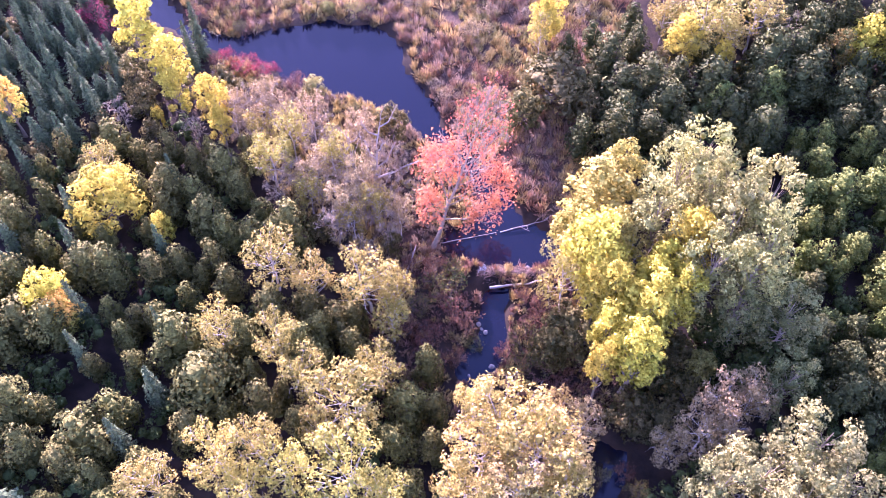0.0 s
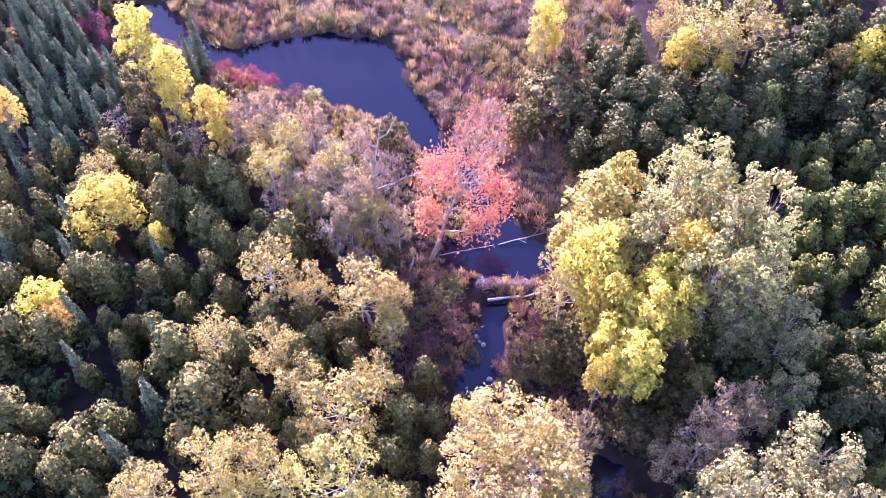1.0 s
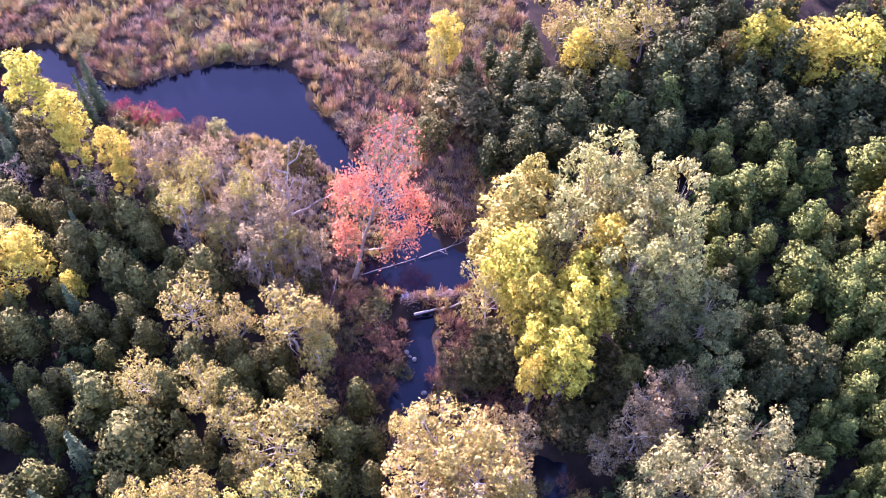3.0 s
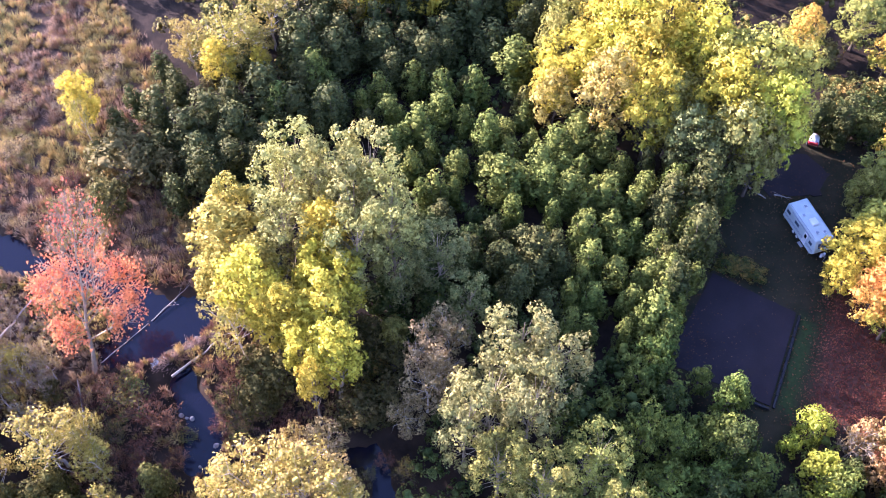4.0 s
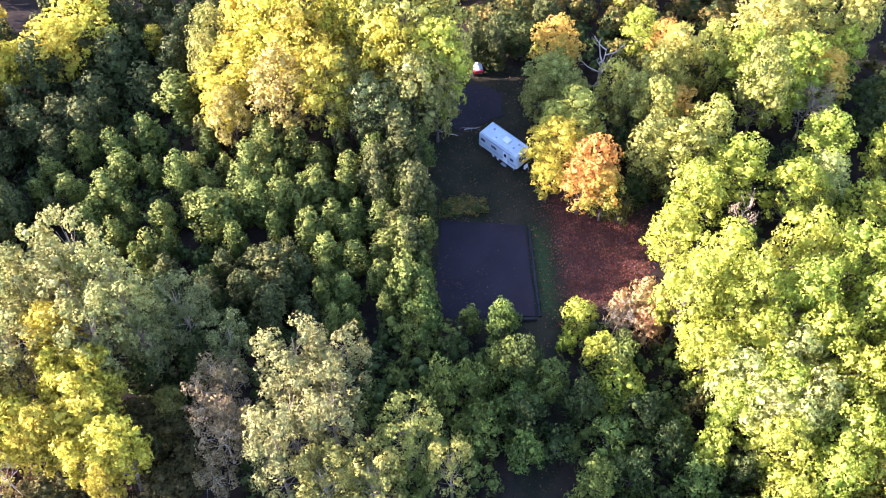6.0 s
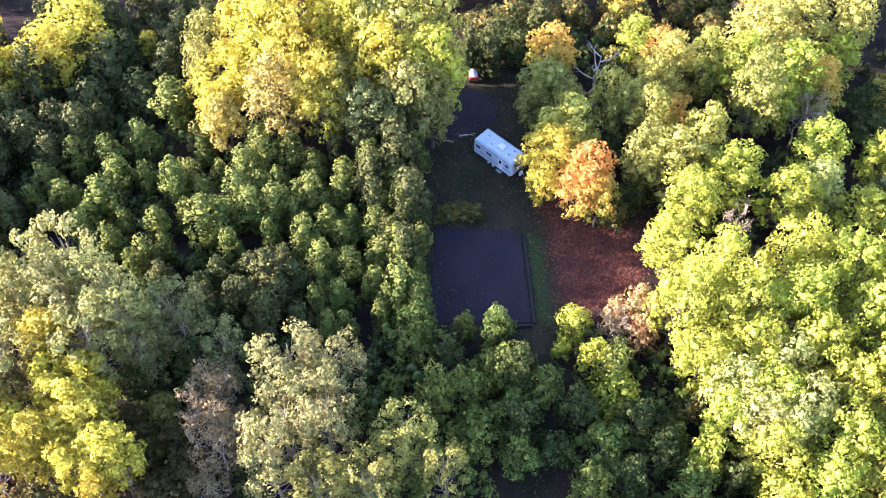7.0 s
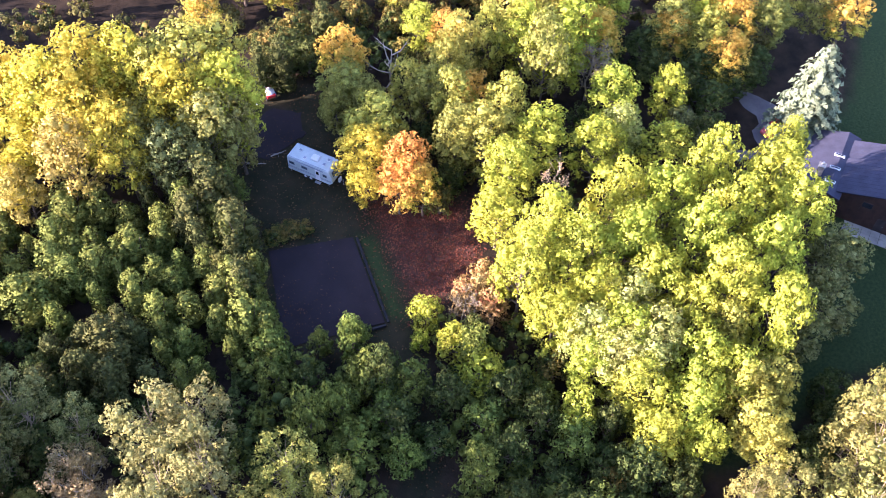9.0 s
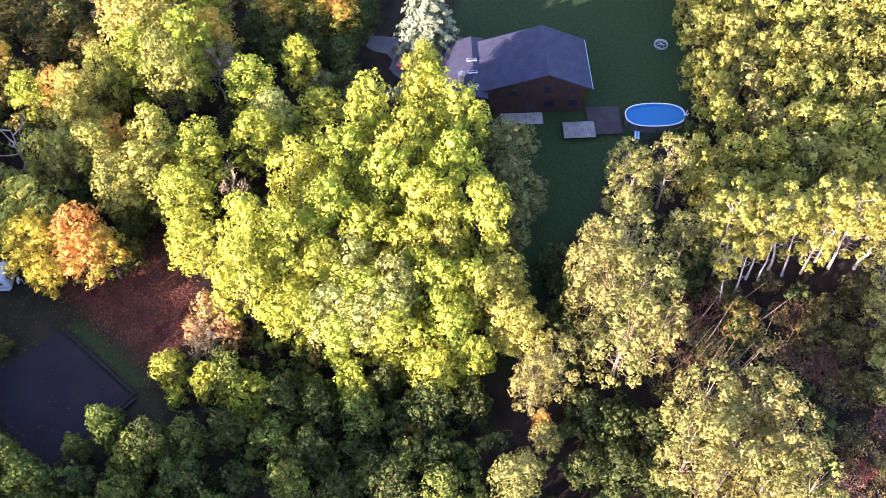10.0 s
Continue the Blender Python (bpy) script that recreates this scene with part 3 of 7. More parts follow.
def make_ground():
    far = [-2500, -1200, -600, -320, -200, -150]
    gx = np.array(far + list(np.arange(-110, 125.1, 1.25)) + [150, 200, 320, 600, 1200, 2500])
    gy = np.array(far + list(np.arange(-110, 140.1, 1.25)) + [170, 220, 320, 600, 1200, 2500])
    X, Y = np.meshgrid(gx, gy)
    Z = heights(X, Y)
    nx, ny = len(gx), len(gy)
    k = np.arange(nx * ny).reshape(ny, nx)
    f = np.stack([k[:-1, :-1], k[:-1, 1:], k[1:, 1:], k[1:, :-1]], -1).reshape(-1, 4)
    me = mesh_of("ground", np.stack([X, Y, Z], -1).reshape(-1, 3), f)
    soft = lambda p, w: np.clip(depth_in(p, X, Y) / w + 0.5, 0, 1).ravel()
    # half-strength glade: dark floor shows through and carries the surrounding trees' shade
    lawn = np.maximum(soft(LAWN, 2.0), np.maximum(soft(STRIP, 0.8), 0.5 * soft(GLADE, 2.5)))
    marsh = np.maximum(soft(MARSH, 3.0), soft(SHORE, 3.0) * 0.8)
    red = soft(RED, 1.5) * (1 - soft(STRIP, 0.8))
    a = me.attributes.new("cover", "FLOAT_COLOR", "POINT")
    a.data.foreach_set("color", np.stack([lawn, marsh, red, np.ones_like(red)], 1).ravel())
    m, nt, links, b = nodes_of("ground_cover")
    at, sep = nt.new("ShaderNodeAttribute"), nt.new("ShaderNodeSeparateColor")
    at.attribute_name = "cover"
    links.new(at.outputs["Color"], sep.inputs[0])
    big, small = noise_tex(nt, links, 0.35), noise_tex(nt, links, 3.0, 6.0, 0.7)
    # the first tone, bare floor, is darkened to stand in for tree shade
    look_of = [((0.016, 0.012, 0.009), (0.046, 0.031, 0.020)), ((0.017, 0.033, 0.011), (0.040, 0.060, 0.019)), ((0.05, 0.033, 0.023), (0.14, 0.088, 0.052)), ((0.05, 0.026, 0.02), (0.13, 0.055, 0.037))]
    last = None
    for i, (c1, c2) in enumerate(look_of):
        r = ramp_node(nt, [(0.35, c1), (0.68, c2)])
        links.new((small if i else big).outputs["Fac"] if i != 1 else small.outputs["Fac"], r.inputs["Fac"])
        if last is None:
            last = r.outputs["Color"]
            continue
        edge = nt.new("ShaderNodeMath")
        edge.operation = "MULTIPLY_ADD"
        edge.use_clamp = True
        shift = nt.new("ShaderNodeMath")
        shift.operation = "ADD"
        shift.inputs[1].default_value = -0.5
        links.new(small.outputs["Fac"], shift.inputs[0])
        links.new(shift.outputs[0], edge.inputs[0])
        edge.inputs[1].default_value = 0.9 if i != 1 else 0.5
        links.new(sep.outputs[i - 1], edge.inputs[2])
        mix = nt.new("ShaderNodeMix")
        mix.data_type = "RGBA"
        gate = nt.new("ShaderNodeMath")
        gate.operation = "MULTIPLY"
        links.new(edge.outputs[0], gate.inputs[0])
        links.new(sep.outputs[i - 1], gate.inputs[1])
        links.new(gate.outputs[0], mix.inputs["Factor"])
        links.new(last, mix.inputs["A"])
        links.new(r.outputs["Color"], mix.inputs["B"])
        last = mix.outputs["Result"]
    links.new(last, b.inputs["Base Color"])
    b.inputs["Roughness"].default_value = 0.95
    b.inputs["Specular IOR Level"].default_value = 0.1
    bp = nt.new("ShaderNodeBump")
    bp.inputs["Strength"].default_value, bp.inputs["Distance"].default_value = 0.6, 0.12
    links.new(small.outputs["Fac"], bp.inputs["Height"])
    links.new(bp.outputs["Normal"], b.inputs["Normal"])
    me.materials.append(m)
    me.shade_smooth()
    tagged(new("ground", me), "forest floor with leaf litter, marsh, lawn and glade", "ground", kind="structure")


make_ground()


def make_water():
    m, nt, links, b = nodes_of("dark_water")
    b.inputs["Base Color"].default_value = (0.0045, 0.005, 0.012, 1)
    b.inputs["Roughness"].default_value, b.inputs["IOR"].default_value = 0.08, 1.33
    n = noise_tex(nt, links, 2.2, 3.0)
    bp = nt.new("ShaderNodeBump")
    bp.inputs["Strength"].default_value, bp.inputs["Distance"].default_value = 0.06, 0.05
    links.new(n.outputs["Fac"], bp.inputs["Height"])
    links.new(bp.outputs["Normal"], b.inputs["Normal"])
    for name, x0, x1, y0, y1, z, label in (("water_pond", -50, 14, 54.0, 100, -0.42, "still dark pond water reflecting the sky"), ("water_creek", -2, 19, 20, 53.9, -0.6, "dark narrow creek water below the dam")):
        n_x, n_y = 12, 12
        vs = [(x0 + (x1 - x0) * i / n_x, y0 + (y1 - y0) * j / n_y, z) for j in range(n_y + 1) for i in range(n_x + 1)]
        fs = [(j * 13 + i, j * 13 + i + 1, j * 13 + i + 14, j * 13 + i + 13) for j in range(n_y) for i in range(n_x)]
        tagged(new(name, mesh_of(name, vs, fs, m)), label, "water", kind="structure")


make_water()


def tussocks(name, polys, n, seed, mats, label, size=(0.35, 0.8), height=(0.4, 1.0), blades=16, dry=0.1):
    """Clumps of bent blades all over a stretch of wet ground, as one sheet of growth."""
    rng = np.random.default_rng(seed)
    pts = []
    for poly in polys:
        p = np.array(poly)
        q = rng.uniform(p.min(0), p.max(0), (n * 6, 2))
        q = q[depth_in(poly, q[:, 0], q[:, 1]) > -0.6]
        wet = np.maximum(np.maximum(depth_in(POND, q[:, 0], q[:, 1]), depth_in(CREEK, q[:, 0], q[:, 1])), depth_in(RUN, q[:, 0], q[:, 1]))
        spill = np.hypot(q[:, 0] - 3.5, q[:, 1] - 53.2) > 1.7
        pts.append(q[(wet < dry) & spill][:n])
    pts = np.concatenate(pts)
    gz = heights(pts[:, 0], pts[:, 1])
    vs, fs, mi = [], [], []
    patch = np.sin(pts[:, 0] * 0.35 + 2 * np.sin(pts[:, 1] * 0.21)) + rng.normal(size=len(pts)) * 0.7
    for (x, y), z, pt in zip(pts, gz, patch):
        r, h = rng.uniform(*size), rng.uniform(*height)
        slot = min(len(mats) - 1, max(0, int((pt + 1.6) / 3.2 * len(mats))))
        for k in range(blades):
            a = rng.uniform(0, 6.283)
            w = 0.035 + 0.04 * rng.random()
            rr = r * rng.uniform(0.15, 1.0) ** 0.7
            c, q = math.cos(a), math.sin(a)
            i = len(vs)
            hh = h * rng.uniform(0.55, 1.15) * (1.15 - 0.45 * rr / r)
            fx, fy = x + c * rr * 0.45, y + q * rr * 0.45
            vs += [(fx - q * w, fy + c * w, z - 0.05), (fx + q * w, fy - c * w, z - 0.05), (x + c * rr, y + q * rr, z + hh)]
            fs.append((i, i + 1, i + 2))
            mi.append(slot)
    me = mesh_of(name, vs, fs, *mats)
    me.polygons.foreach_set("material_index", mi)
    tagged(new(name, me), label, "grass", kind="stuff")


STRAW = leaf_material("straw_grass", (0.34, 0.25, 0.085), (0.60, 0.45, 0.16), 0, 0.2)
RUST = leaf_material("rusty_sedge", (0.22, 0.12, 0.07), (0.40, 0.25, 0.13), 0, 0.2)
GREENISH = leaf_material("greenish_sedge", (0.27, 0.24, 0.08), (0.46, 0.38, 0.14), 0, 0.2)
# mauve-brown sedge; its tone also carries the shade among sunlit straw tussocks
MAUVE = leaf_material("mauve_brown_sedge", (0.24, 0.165, 0.105), (0.45, 0.32, 0.20), 0, 0.2)
tussocks("marsh_grass", [MARSH], 6800, 5, [MAUVE, RUST, STRAW, STRAW, GREENISH], "tan and rusty marsh grass tussocks round the pond", (0.6, 1.3), (0.5, 1.3), 44, 0.15)
BANK = [(-9, 40), (-1, 36), (7, 36), (18, 37), (21, 42), (13, 49), (14, 56), (10, 57), (2, 56), (-3, 58), (-9, 56)]
RUSSET = leaf_material("russet_bank_growth", (0.14, 0.07, 0.055), (0.36, 0.21, 0.14), 0, 0.2)
tussocks("bank_growth", [BANK], 1100, 8, [RUSSET, RUST, STRAW, RUSSET], "dark russet ferns and sedge on the creek banks", (0.4, 0.8), (0.3, 0.9), 30, 0.05)
tussocks("shore_grass", [SHORE], 1700, 6, [MAUVE, MAUVE, STRAW, STRAW], "straw-coloured grass among bare shore trees", (0.35, 0.8), (0.4, 1.0), 30)


# ---- house, yard and glade ----
def box(bm, x0, x1, y0, y1, z0, z1, bevel=0.0):
    v = bmesh.ops.create_cube(bm, size=1.0, matrix=Matrix.LocRotScale(((x0 + x1) / 2, (y0 + y1) / 2, (z0 + z1) / 2), None, (x1 - x0, y1 - y0, z1 - z0)))["verts"]
    if bevel:
        bmesh.ops.bevel(bm, geom=list({e for q in v for e in q.link_edges}), offset=bevel, segments=2, affect="EDGES")
    return bm


def box_part(name, dims, mat, parent, label="", bevel=0.02):
    return part(name, box(bmesh.new(), *dims, bevel), mat, parent, label)


def prism_part(name, outline, axis, lo, hi, mat, parent, label=""):
    """An outline in the plane across the axis ('x': (y, z) pairs, 'z': (x, y) pairs), drawn out from lo to hi."""
    bm = bmesh.new()
    at = (lambda p, k: (k, p[0], p[1])) if axis == "x" else (lambda p, k: (p[0], p[1], k))
    a, b = [bm.verts.new(at(p, lo)) for p in outline], [bm.verts.new(at(p, hi)) for p in outline]
    n = len(outline)
    bm.faces.new(a)
    bm.faces.new(b[::-1])
    for i in range(n):
        bm.faces.new((a[i], b[i], b[(i + 1) % n], a[(i + 1) % n]))
    bmesh.ops.recalc_face_normals(bm, faces=bm.faces)
    return part(name, bm, mat, parent, label)


def tube_part(name, p0, p1, r, mat, parent, label="", r1=None, sides=10):
    vs, fs = limbs_mesh([(p0, p1, r, r if r1 is None else r1)], sides)
    fs += [tuple(range(sides))[::-1], tuple(range(sides, 2 * sides))]
    return child(name, mesh_of(name, vs, fs, mat), parent, label)


SHINGLE = plain("slate_blue_shingles", (0.024, 0.025, 0.042), (0.045, 0.046, 0.072), 0.8, 0.85, 14, 0.4)
SIDING = plain("dark_brown_siding", (0.030, 0.018, 0.014), (0.07, 0.036, 0.027), 1.2, 0.8, 12, 0.3)
WHITE = plain("weathered_white_paint", (0.62, 0.62, 0.62), (0.82, 0.82, 0.80), 1.0, 0.45, 9, 0.05)
GLASS = plain("dark_window_glass", (0.015, 0.02, 0.03), (0.03, 0.035, 0.05), 1, 0.06, 6, 0.0, spec=0.6)
CONCRETE = plain("pale_concrete", (0.24, 0.22, 0.19), (0.38, 0.35, 0.31), 0.9, 0.9, 14, 0.3)
DECKING = plain("grey_weathered_boards", (0.16, 0.14, 0.13), (0.30, 0.27, 0.24), 1.4, 0.85, 16, 0.3)
DARKDECK = plain("dark_deck_boards", (0.03, 0.025, 0.025), (0.07, 0.055, 0.052), 1.4, 0.85, 16, 0.3)
ASPHALT = plain("worn_asphalt", (0.014, 0.010, 0.013), (0.027, 0.020, 0.023), 0.25, 0.95, 9, 0.5)
METAL = plain("dull_metal", (0.35, 0.36, 0.38), (0.55, 0.56, 0.58), 2, 0.4, 20, 0.05, 0.7)
BLACK = plain("black_edging", (0.008, 0.008, 0.010), (0.02, 0.02, 0.022), 2, 0.7, 10, 0.2)
RUBBER = plain("tyre_rubber", (0.012, 0.012, 0.013), (0.03, 0.03, 0.03), 4, 0.85, 30, 0.2)
BLUE = plain("pool_blue_plastic", (0.05, 0.22, 0.50), (0.09, 0.32, 0.62), 0.8, 0.4, 8, 0.05)
REDPAINT = plain("red_paint", (0.42, 0.02, 0.025), (0.55, 0.04, 0.04), 1.0, 0.3, 8, 0.02, spec=0.5)
BRICK = plain("chimney_masonry", (0.24, 0.20, 0.17), (0.42, 0.37, 0.32), 3, 0.9, 20, 0.4)
DRYWOOD = plain("dry_grey_wood", (0.19, 0.165, 0.14), (0.42, 0.37, 0.32), 2.5, 0.85, 24, 0.4)


def roof_slab(name, y0, z0, y1, z1, x0, x1, parent, label, thick=0.16):
    return prism_part(name, [(y0, z0), (y1, z1), (y1, z1 - thick), (y0, z0 - thick)], "x", x0, x1, SHINGLE, parent, label)


def build_house():
    h = anchor("house", pose(70.16, -39.4, 0.0, 0, 0, -18.3), "brown timber house with a slate-blue shingle gable roof", "house")
    # walls: the gable ends as outlines across the ridge, the long sides as boxes
    for x0, x1 in ((0.0, 0.2), (7.4, 7.6)):
        prism_part("wall", [(-4.8, 0), (7.2, 0), (7.2, 4.32), (0, 6.46), (-4.8, 4.28)], "x", x0, x1, SIDING, h)
    box_part("wall", (0.2, 7.4, -4.8, -4.6, 0, 4.26), SIDING, h, bevel=0)
    box_part("wall", (0.2, 7.4, 7.0, 7.2, 0, 4.28), SIDING, h, bevel=0)
    for x0, x1 in ((-0.9, -0.7), (8.1, 8.3)):
        prism_part("wall", [(7.25, 0), (11.6, 0), (11.6, 3.1), (8.6, 4.18), (7.25, 4.05)], "x", x0, x1, SIDING, h)
    box_part("wall", (-0.7, 8.1, 11.4, 11.6, 0, 3.1), SIDING, h, bevel=0)
    roof_slab("roof", 0.0, 6.72, -5.35, 4.2, -0.45, 7.9, h, "slate-blue shingle roof slope")
    roof_slab("roof", 0.004, 6.72, 7.7, 4.34, -0.45, 7.9, h, "slate-blue shingle roof slope")
    roof_slab("roof", 8.5, 4.52, 12.1, 3.1, -1.35, 8.7, h, "dark lower roof slope")
    roof_slab("roof", 8.496, 4.52, 7.0, 4.1, -1.35, 8.7, h, "narrow lower roof slope")
    prism_part("ridge_cap", [(-0.16, 6.67), (0, 6.77), (0.16, 6.69), (0, 6.72)], "x", -0.45, 7.9, SHINGLE, h)
    for k, x in enumerate(np.arange(-0.3, 7.8, 0.55)):
        for y0, z0, y1, z1 in ((-0.2, 6.63, -5.33, 4.215), (0.2, 6.665, 7.68, 4.35)):
            tube_part("roof_seam", (x, y0, z0), (x, y1, z1), 0.014, SHINGLE, h, sides=4)
    for x in (4.7, 2.65, 0.5):
        s = box_part("skylight", (x - 0.17, x + 0.17, 8.05, 9.2, 4.36, 4.56), WHITE, h, "white-framed skylight")
        box_part("pane", (x - 0.10, x + 0.10, 8.12, 9.13, 4.562, 4.575), GLASS, s, bevel=0)
    c = box_part("chimney", (1.2, 1.85, 9.7, 10.35, 3.4, 5.3), BRICK, h, "pale masonry chimney", 0.03)
    box_part("chimney_cap", (1.12, 1.93, 9.62, 10.43, 5.3, 5.4), CONCRETE, c)
    tube_part("flue", (1.52, 10.02, 5.4), (1.52, 10.02, 5.85), 0.11, METAL, c)
    for y0, y1, z0, z1 in ((-3.9, -2.7, 1.0, 2.1), (-1.2, 0.2, 0.9, 2.1), (-3.6, -2.6, 3.1, 4.0), (-0.6, 0.4, 3.3, 4.4), (3.4, 4.6, 3.0, 3.9)):
        w = box_part("window", (-0.05, 0.0, y0, y1, z0, z1), SIDING, h, "dark window in a brown frame")
        box_part("pane", (-0.06, -0.051, y0 + 0.08, y1 - 0.08, z0 + 0.08, z1 - 0.08), GLASS, w, bevel=0)
    d = box_part("door", (-0.06, 0.0, 1.4, 2.35, 0.05, 2.1), DARKDECK, h, "dark back door")
    tube_part("door_handle", (-0.12, 1.52, 1.05), (-0.06, 1.52, 1.05), 0.025, METAL, d)
    for y, z in ((-5.38, 4.04), (7.73, 4.18)):
        box_part("gutter", (-0.4, 7.85, y - 0.06, y + 0.06, z, z + 0.11), METAL, h, bevel=0.02)
    # board battens on the gable wall that faces the yard
    for y in np.arange(-4.4, 7.1, 0.9):
        top = 6.46 - (abs(y) * 0.454 if y < 0 else y * 0.297) - 0.15
        box_part("batten", (-0.035, -0.002, y - 0.03, y + 0.03, 0.05, top), SIDING, h, bevel=0)


build_house()


def build_patio():
    p = anchor("patio", pose(70.16, -39.4, 0.0, 0, 0, -18.3), "pale concrete patio slabs along the house wall", "patio", kind="structure")
    for i in range(5):
        for j in range(2):
            box_part("slab", (-1.9 + j * 0.92, -1.0 + j * 0.92, 0.3 + i * 1.02, 1.28 + i * 1.02, -0.05, 0.09), CONCRETE, p, bevel=0.015)
    d = anchor("deck", pose(65.75, -41.89, 0.0, 0, 0, -18.3), "low grey wooden deck with gaps between the boards", "deck")
    for i in range(14):
        box_part("board", (-1.3, 1.2, -1.9 + i * 0.27, -1.66 + i * 0.27, 0.50, 0.55), DECKING, d, bevel=0.008)
    for x in (-1.15, 1.05):
        box_part("joist", (x - 0.04, x + 0.04, -1.9, 1.85, 0.32, 0.498), DARKDECK, d, bevel=0)
        for y in (-1.8, 0, 1.75):
            box_part("post", (x - 0.06, x + 0.06, y - 0.06, y + 0.06, -0.1, 0.318), DARKDECK, d, bevel=0)
    e = anchor("pool_deck", pose(65.78, -45.64, 0.0, 0, 0, -18.3), "dark timber walkway between the house and the pool", "deck")
    for i in range(16):
        box_part("board", (-1.9, 2.4, -1.7 + i * 0.25, -1.48 + i * 0.25, 0.34, 0.39), DARKDECK, e, bevel=0.008)
    for x in (-1.7, 0.2, 2.2):
        box_part("joist", (x - 0.05, x + 0.05, -1.7, 2.25, -0.1, 0.338), DARKDECK, e, bevel=0)


build_patio()


def oval(a, b, n=40):
    """A stadium-like oval of half length a and half width b."""
    return [(math.copysign(abs(math.cos(w)) ** 0.8, math.cos(w)) * a, math.copysign(abs(math.sin(w)) ** 0.8, math.sin(w)) * b) for w in (2 * math.pi * i / n for i in range(n))]


def ring_part(name, inner, outer, z0, z1, mat, parent, label=""):
    bm = bmesh.new()
    rows = [[bm.verts.new((x, y, z)) for x, y in ol] for ol, z in ((inner, z0), (inner, z1), (outer, z1), (outer, z0))]
    n = len(inner)
    for k in range(4):
        a, b = rows[k], rows[(k + 1) % 4]
        for i in range(n):
            bm.faces.new((a[i], a[(i + 1) % n], b[(i + 1) % n], b[i]))
    bmesh.ops.recalc_face_normals(bm, faces=bm.faces)
    return part(name, bm, mat, parent, label)


def build_pool():
    p = anchor("swimming_pool", pose(64.1, -51.05, 0.0, 0, 0, 71), "oval above-ground pool with a white rim and blue water", "pool")
    ring_part("wall", oval(3.50, 1.76), oval(3.56, 1.82), -0.05, 1.18, plain("dark_pool_wall", (0.05, 0.055, 0.07), (0.10, 0.11, 0.13), 1, 0.6, 8, 0.05), p)
    ring_part("rim", oval(3.49, 1.75), oval(3.61, 1.87), 1.18, 1.25, WHITE, p, "white top rim")
    prism_part("liner", oval(3.49, 1.75), "z", -0.02, 0.05, BLUE, p, "blue pool liner")
    ring_part("liner_wall", oval(3.46, 1.72), oval(3.495, 1.755), 0.05, 1.17, BLUE, p, "blue pool liner")
    m, nt, links, b = nodes_of("pool_water")
    b.inputs["Base Color"].default_value = (0.015, 0.14, 0.30, 1)
    b.inputs["Roughness"].default_value, b.inputs["IOR"].default_value = 0.06, 1.33
    n = noise_tex(nt, links, 3.0, 2.0)
    bp = nt.new("ShaderNodeBump")
    bp.inputs["Strength"].default_value, bp.inputs["Distance"].default_value = 0.15, 0.05
    links.new(n.outputs["Fac"], bp.inputs["Height"])
    links.new(bp.outputs["Normal"], b.inputs["Normal"])
    prism_part("pool_water", oval(3.455, 1.715), "z", 0.06, 0.98, m, p, "clear bright blue water")
    for i in range(12):
        x, y = oval(3.66, 1.92, 12)[i]
        box_part("upright", (x - 0.06, x + 0.06, y - 0.05, y + 0.05, 0, 1.2), DARKDECK, p, bevel=0.01)
    s = anchor("pool_ladder", pose(62.6, -54.4, 0.0, 0, 0, 71), "white pool ladder leaning at the rim", "ladder")
    for y in (-0.25, 0.25):
        tube_part("rail", (0.35, y, 0), (-0.1, y, 2.0), 0.035, WHITE, s)
    for k in range(5):
        x = 0.35 - 0.45 * (0.3 + 0.3 * k) / 2.0
        tube_part("rung", (x, -0.25, 0.3 + 0.3 * k), (x, 0.25, 0.3 + 0.3 * k), 0.025, WHITE, s)
    c = anchor("sun_lounger", pose(62.4, -47.9, 0.02, 0, 0, 150), "blue sun lounger with white stripes beside the pool", "chair")
    box_part("seat", (-0.9, 0.35, -0.32, 0.32, 0.30, 0.37), BLUE, c)
    prism_part("backrest", [(-0.32, 0.0), (0.32, 0.0), (0.32, 0.07), (-0.32, 0.07)], "x", 0, 0.75, BLUE, c).matrix_basis = pose(0.36, 0, 0.33, 0, -50, 0)
    for y in (-0.17, 0.17):
        box_part("stripe", (-0.88, 0.33, y - 0.05, y + 0.05, 0.372, 0.380), WHITE, c, bevel=0)
    for x in (-0.8, 0.25):
        for y in (-0.28, 0.28):
            tube_part("leg", (x, y, 0), (x, y, 0.30), 0.025, METAL, c)
    r = anchor("fire_ring", pose(75.3, -58.0, 0.02), "round pale metal fire ring on the lawn", "fire ring")
    circ = lambda q: [(math.cos(2 * math.pi * i / 24) * q, math.sin(2 * math.pi * i / 24) * q) for i in range(24)]
    ring_part("ring", circ(0.78), circ(0.88), 0, 0.3, METAL, r)
    for i in range(4):
        a = math.pi * i / 4
        tube_part("spoke", (math.cos(a) * 0.8, math.sin(a) * 0.8, 0.3), (-math.cos(a) * 0.8, -math.sin(a) * 0.8, 0.3), 0.025, METAL, r)


build_pool()


TINTED = plain("tinted_window", (0.05, 0.07, 0.10), (0.10, 0.13, 0.17), 1, 0.15, 6, 0.0, spec=0.5)


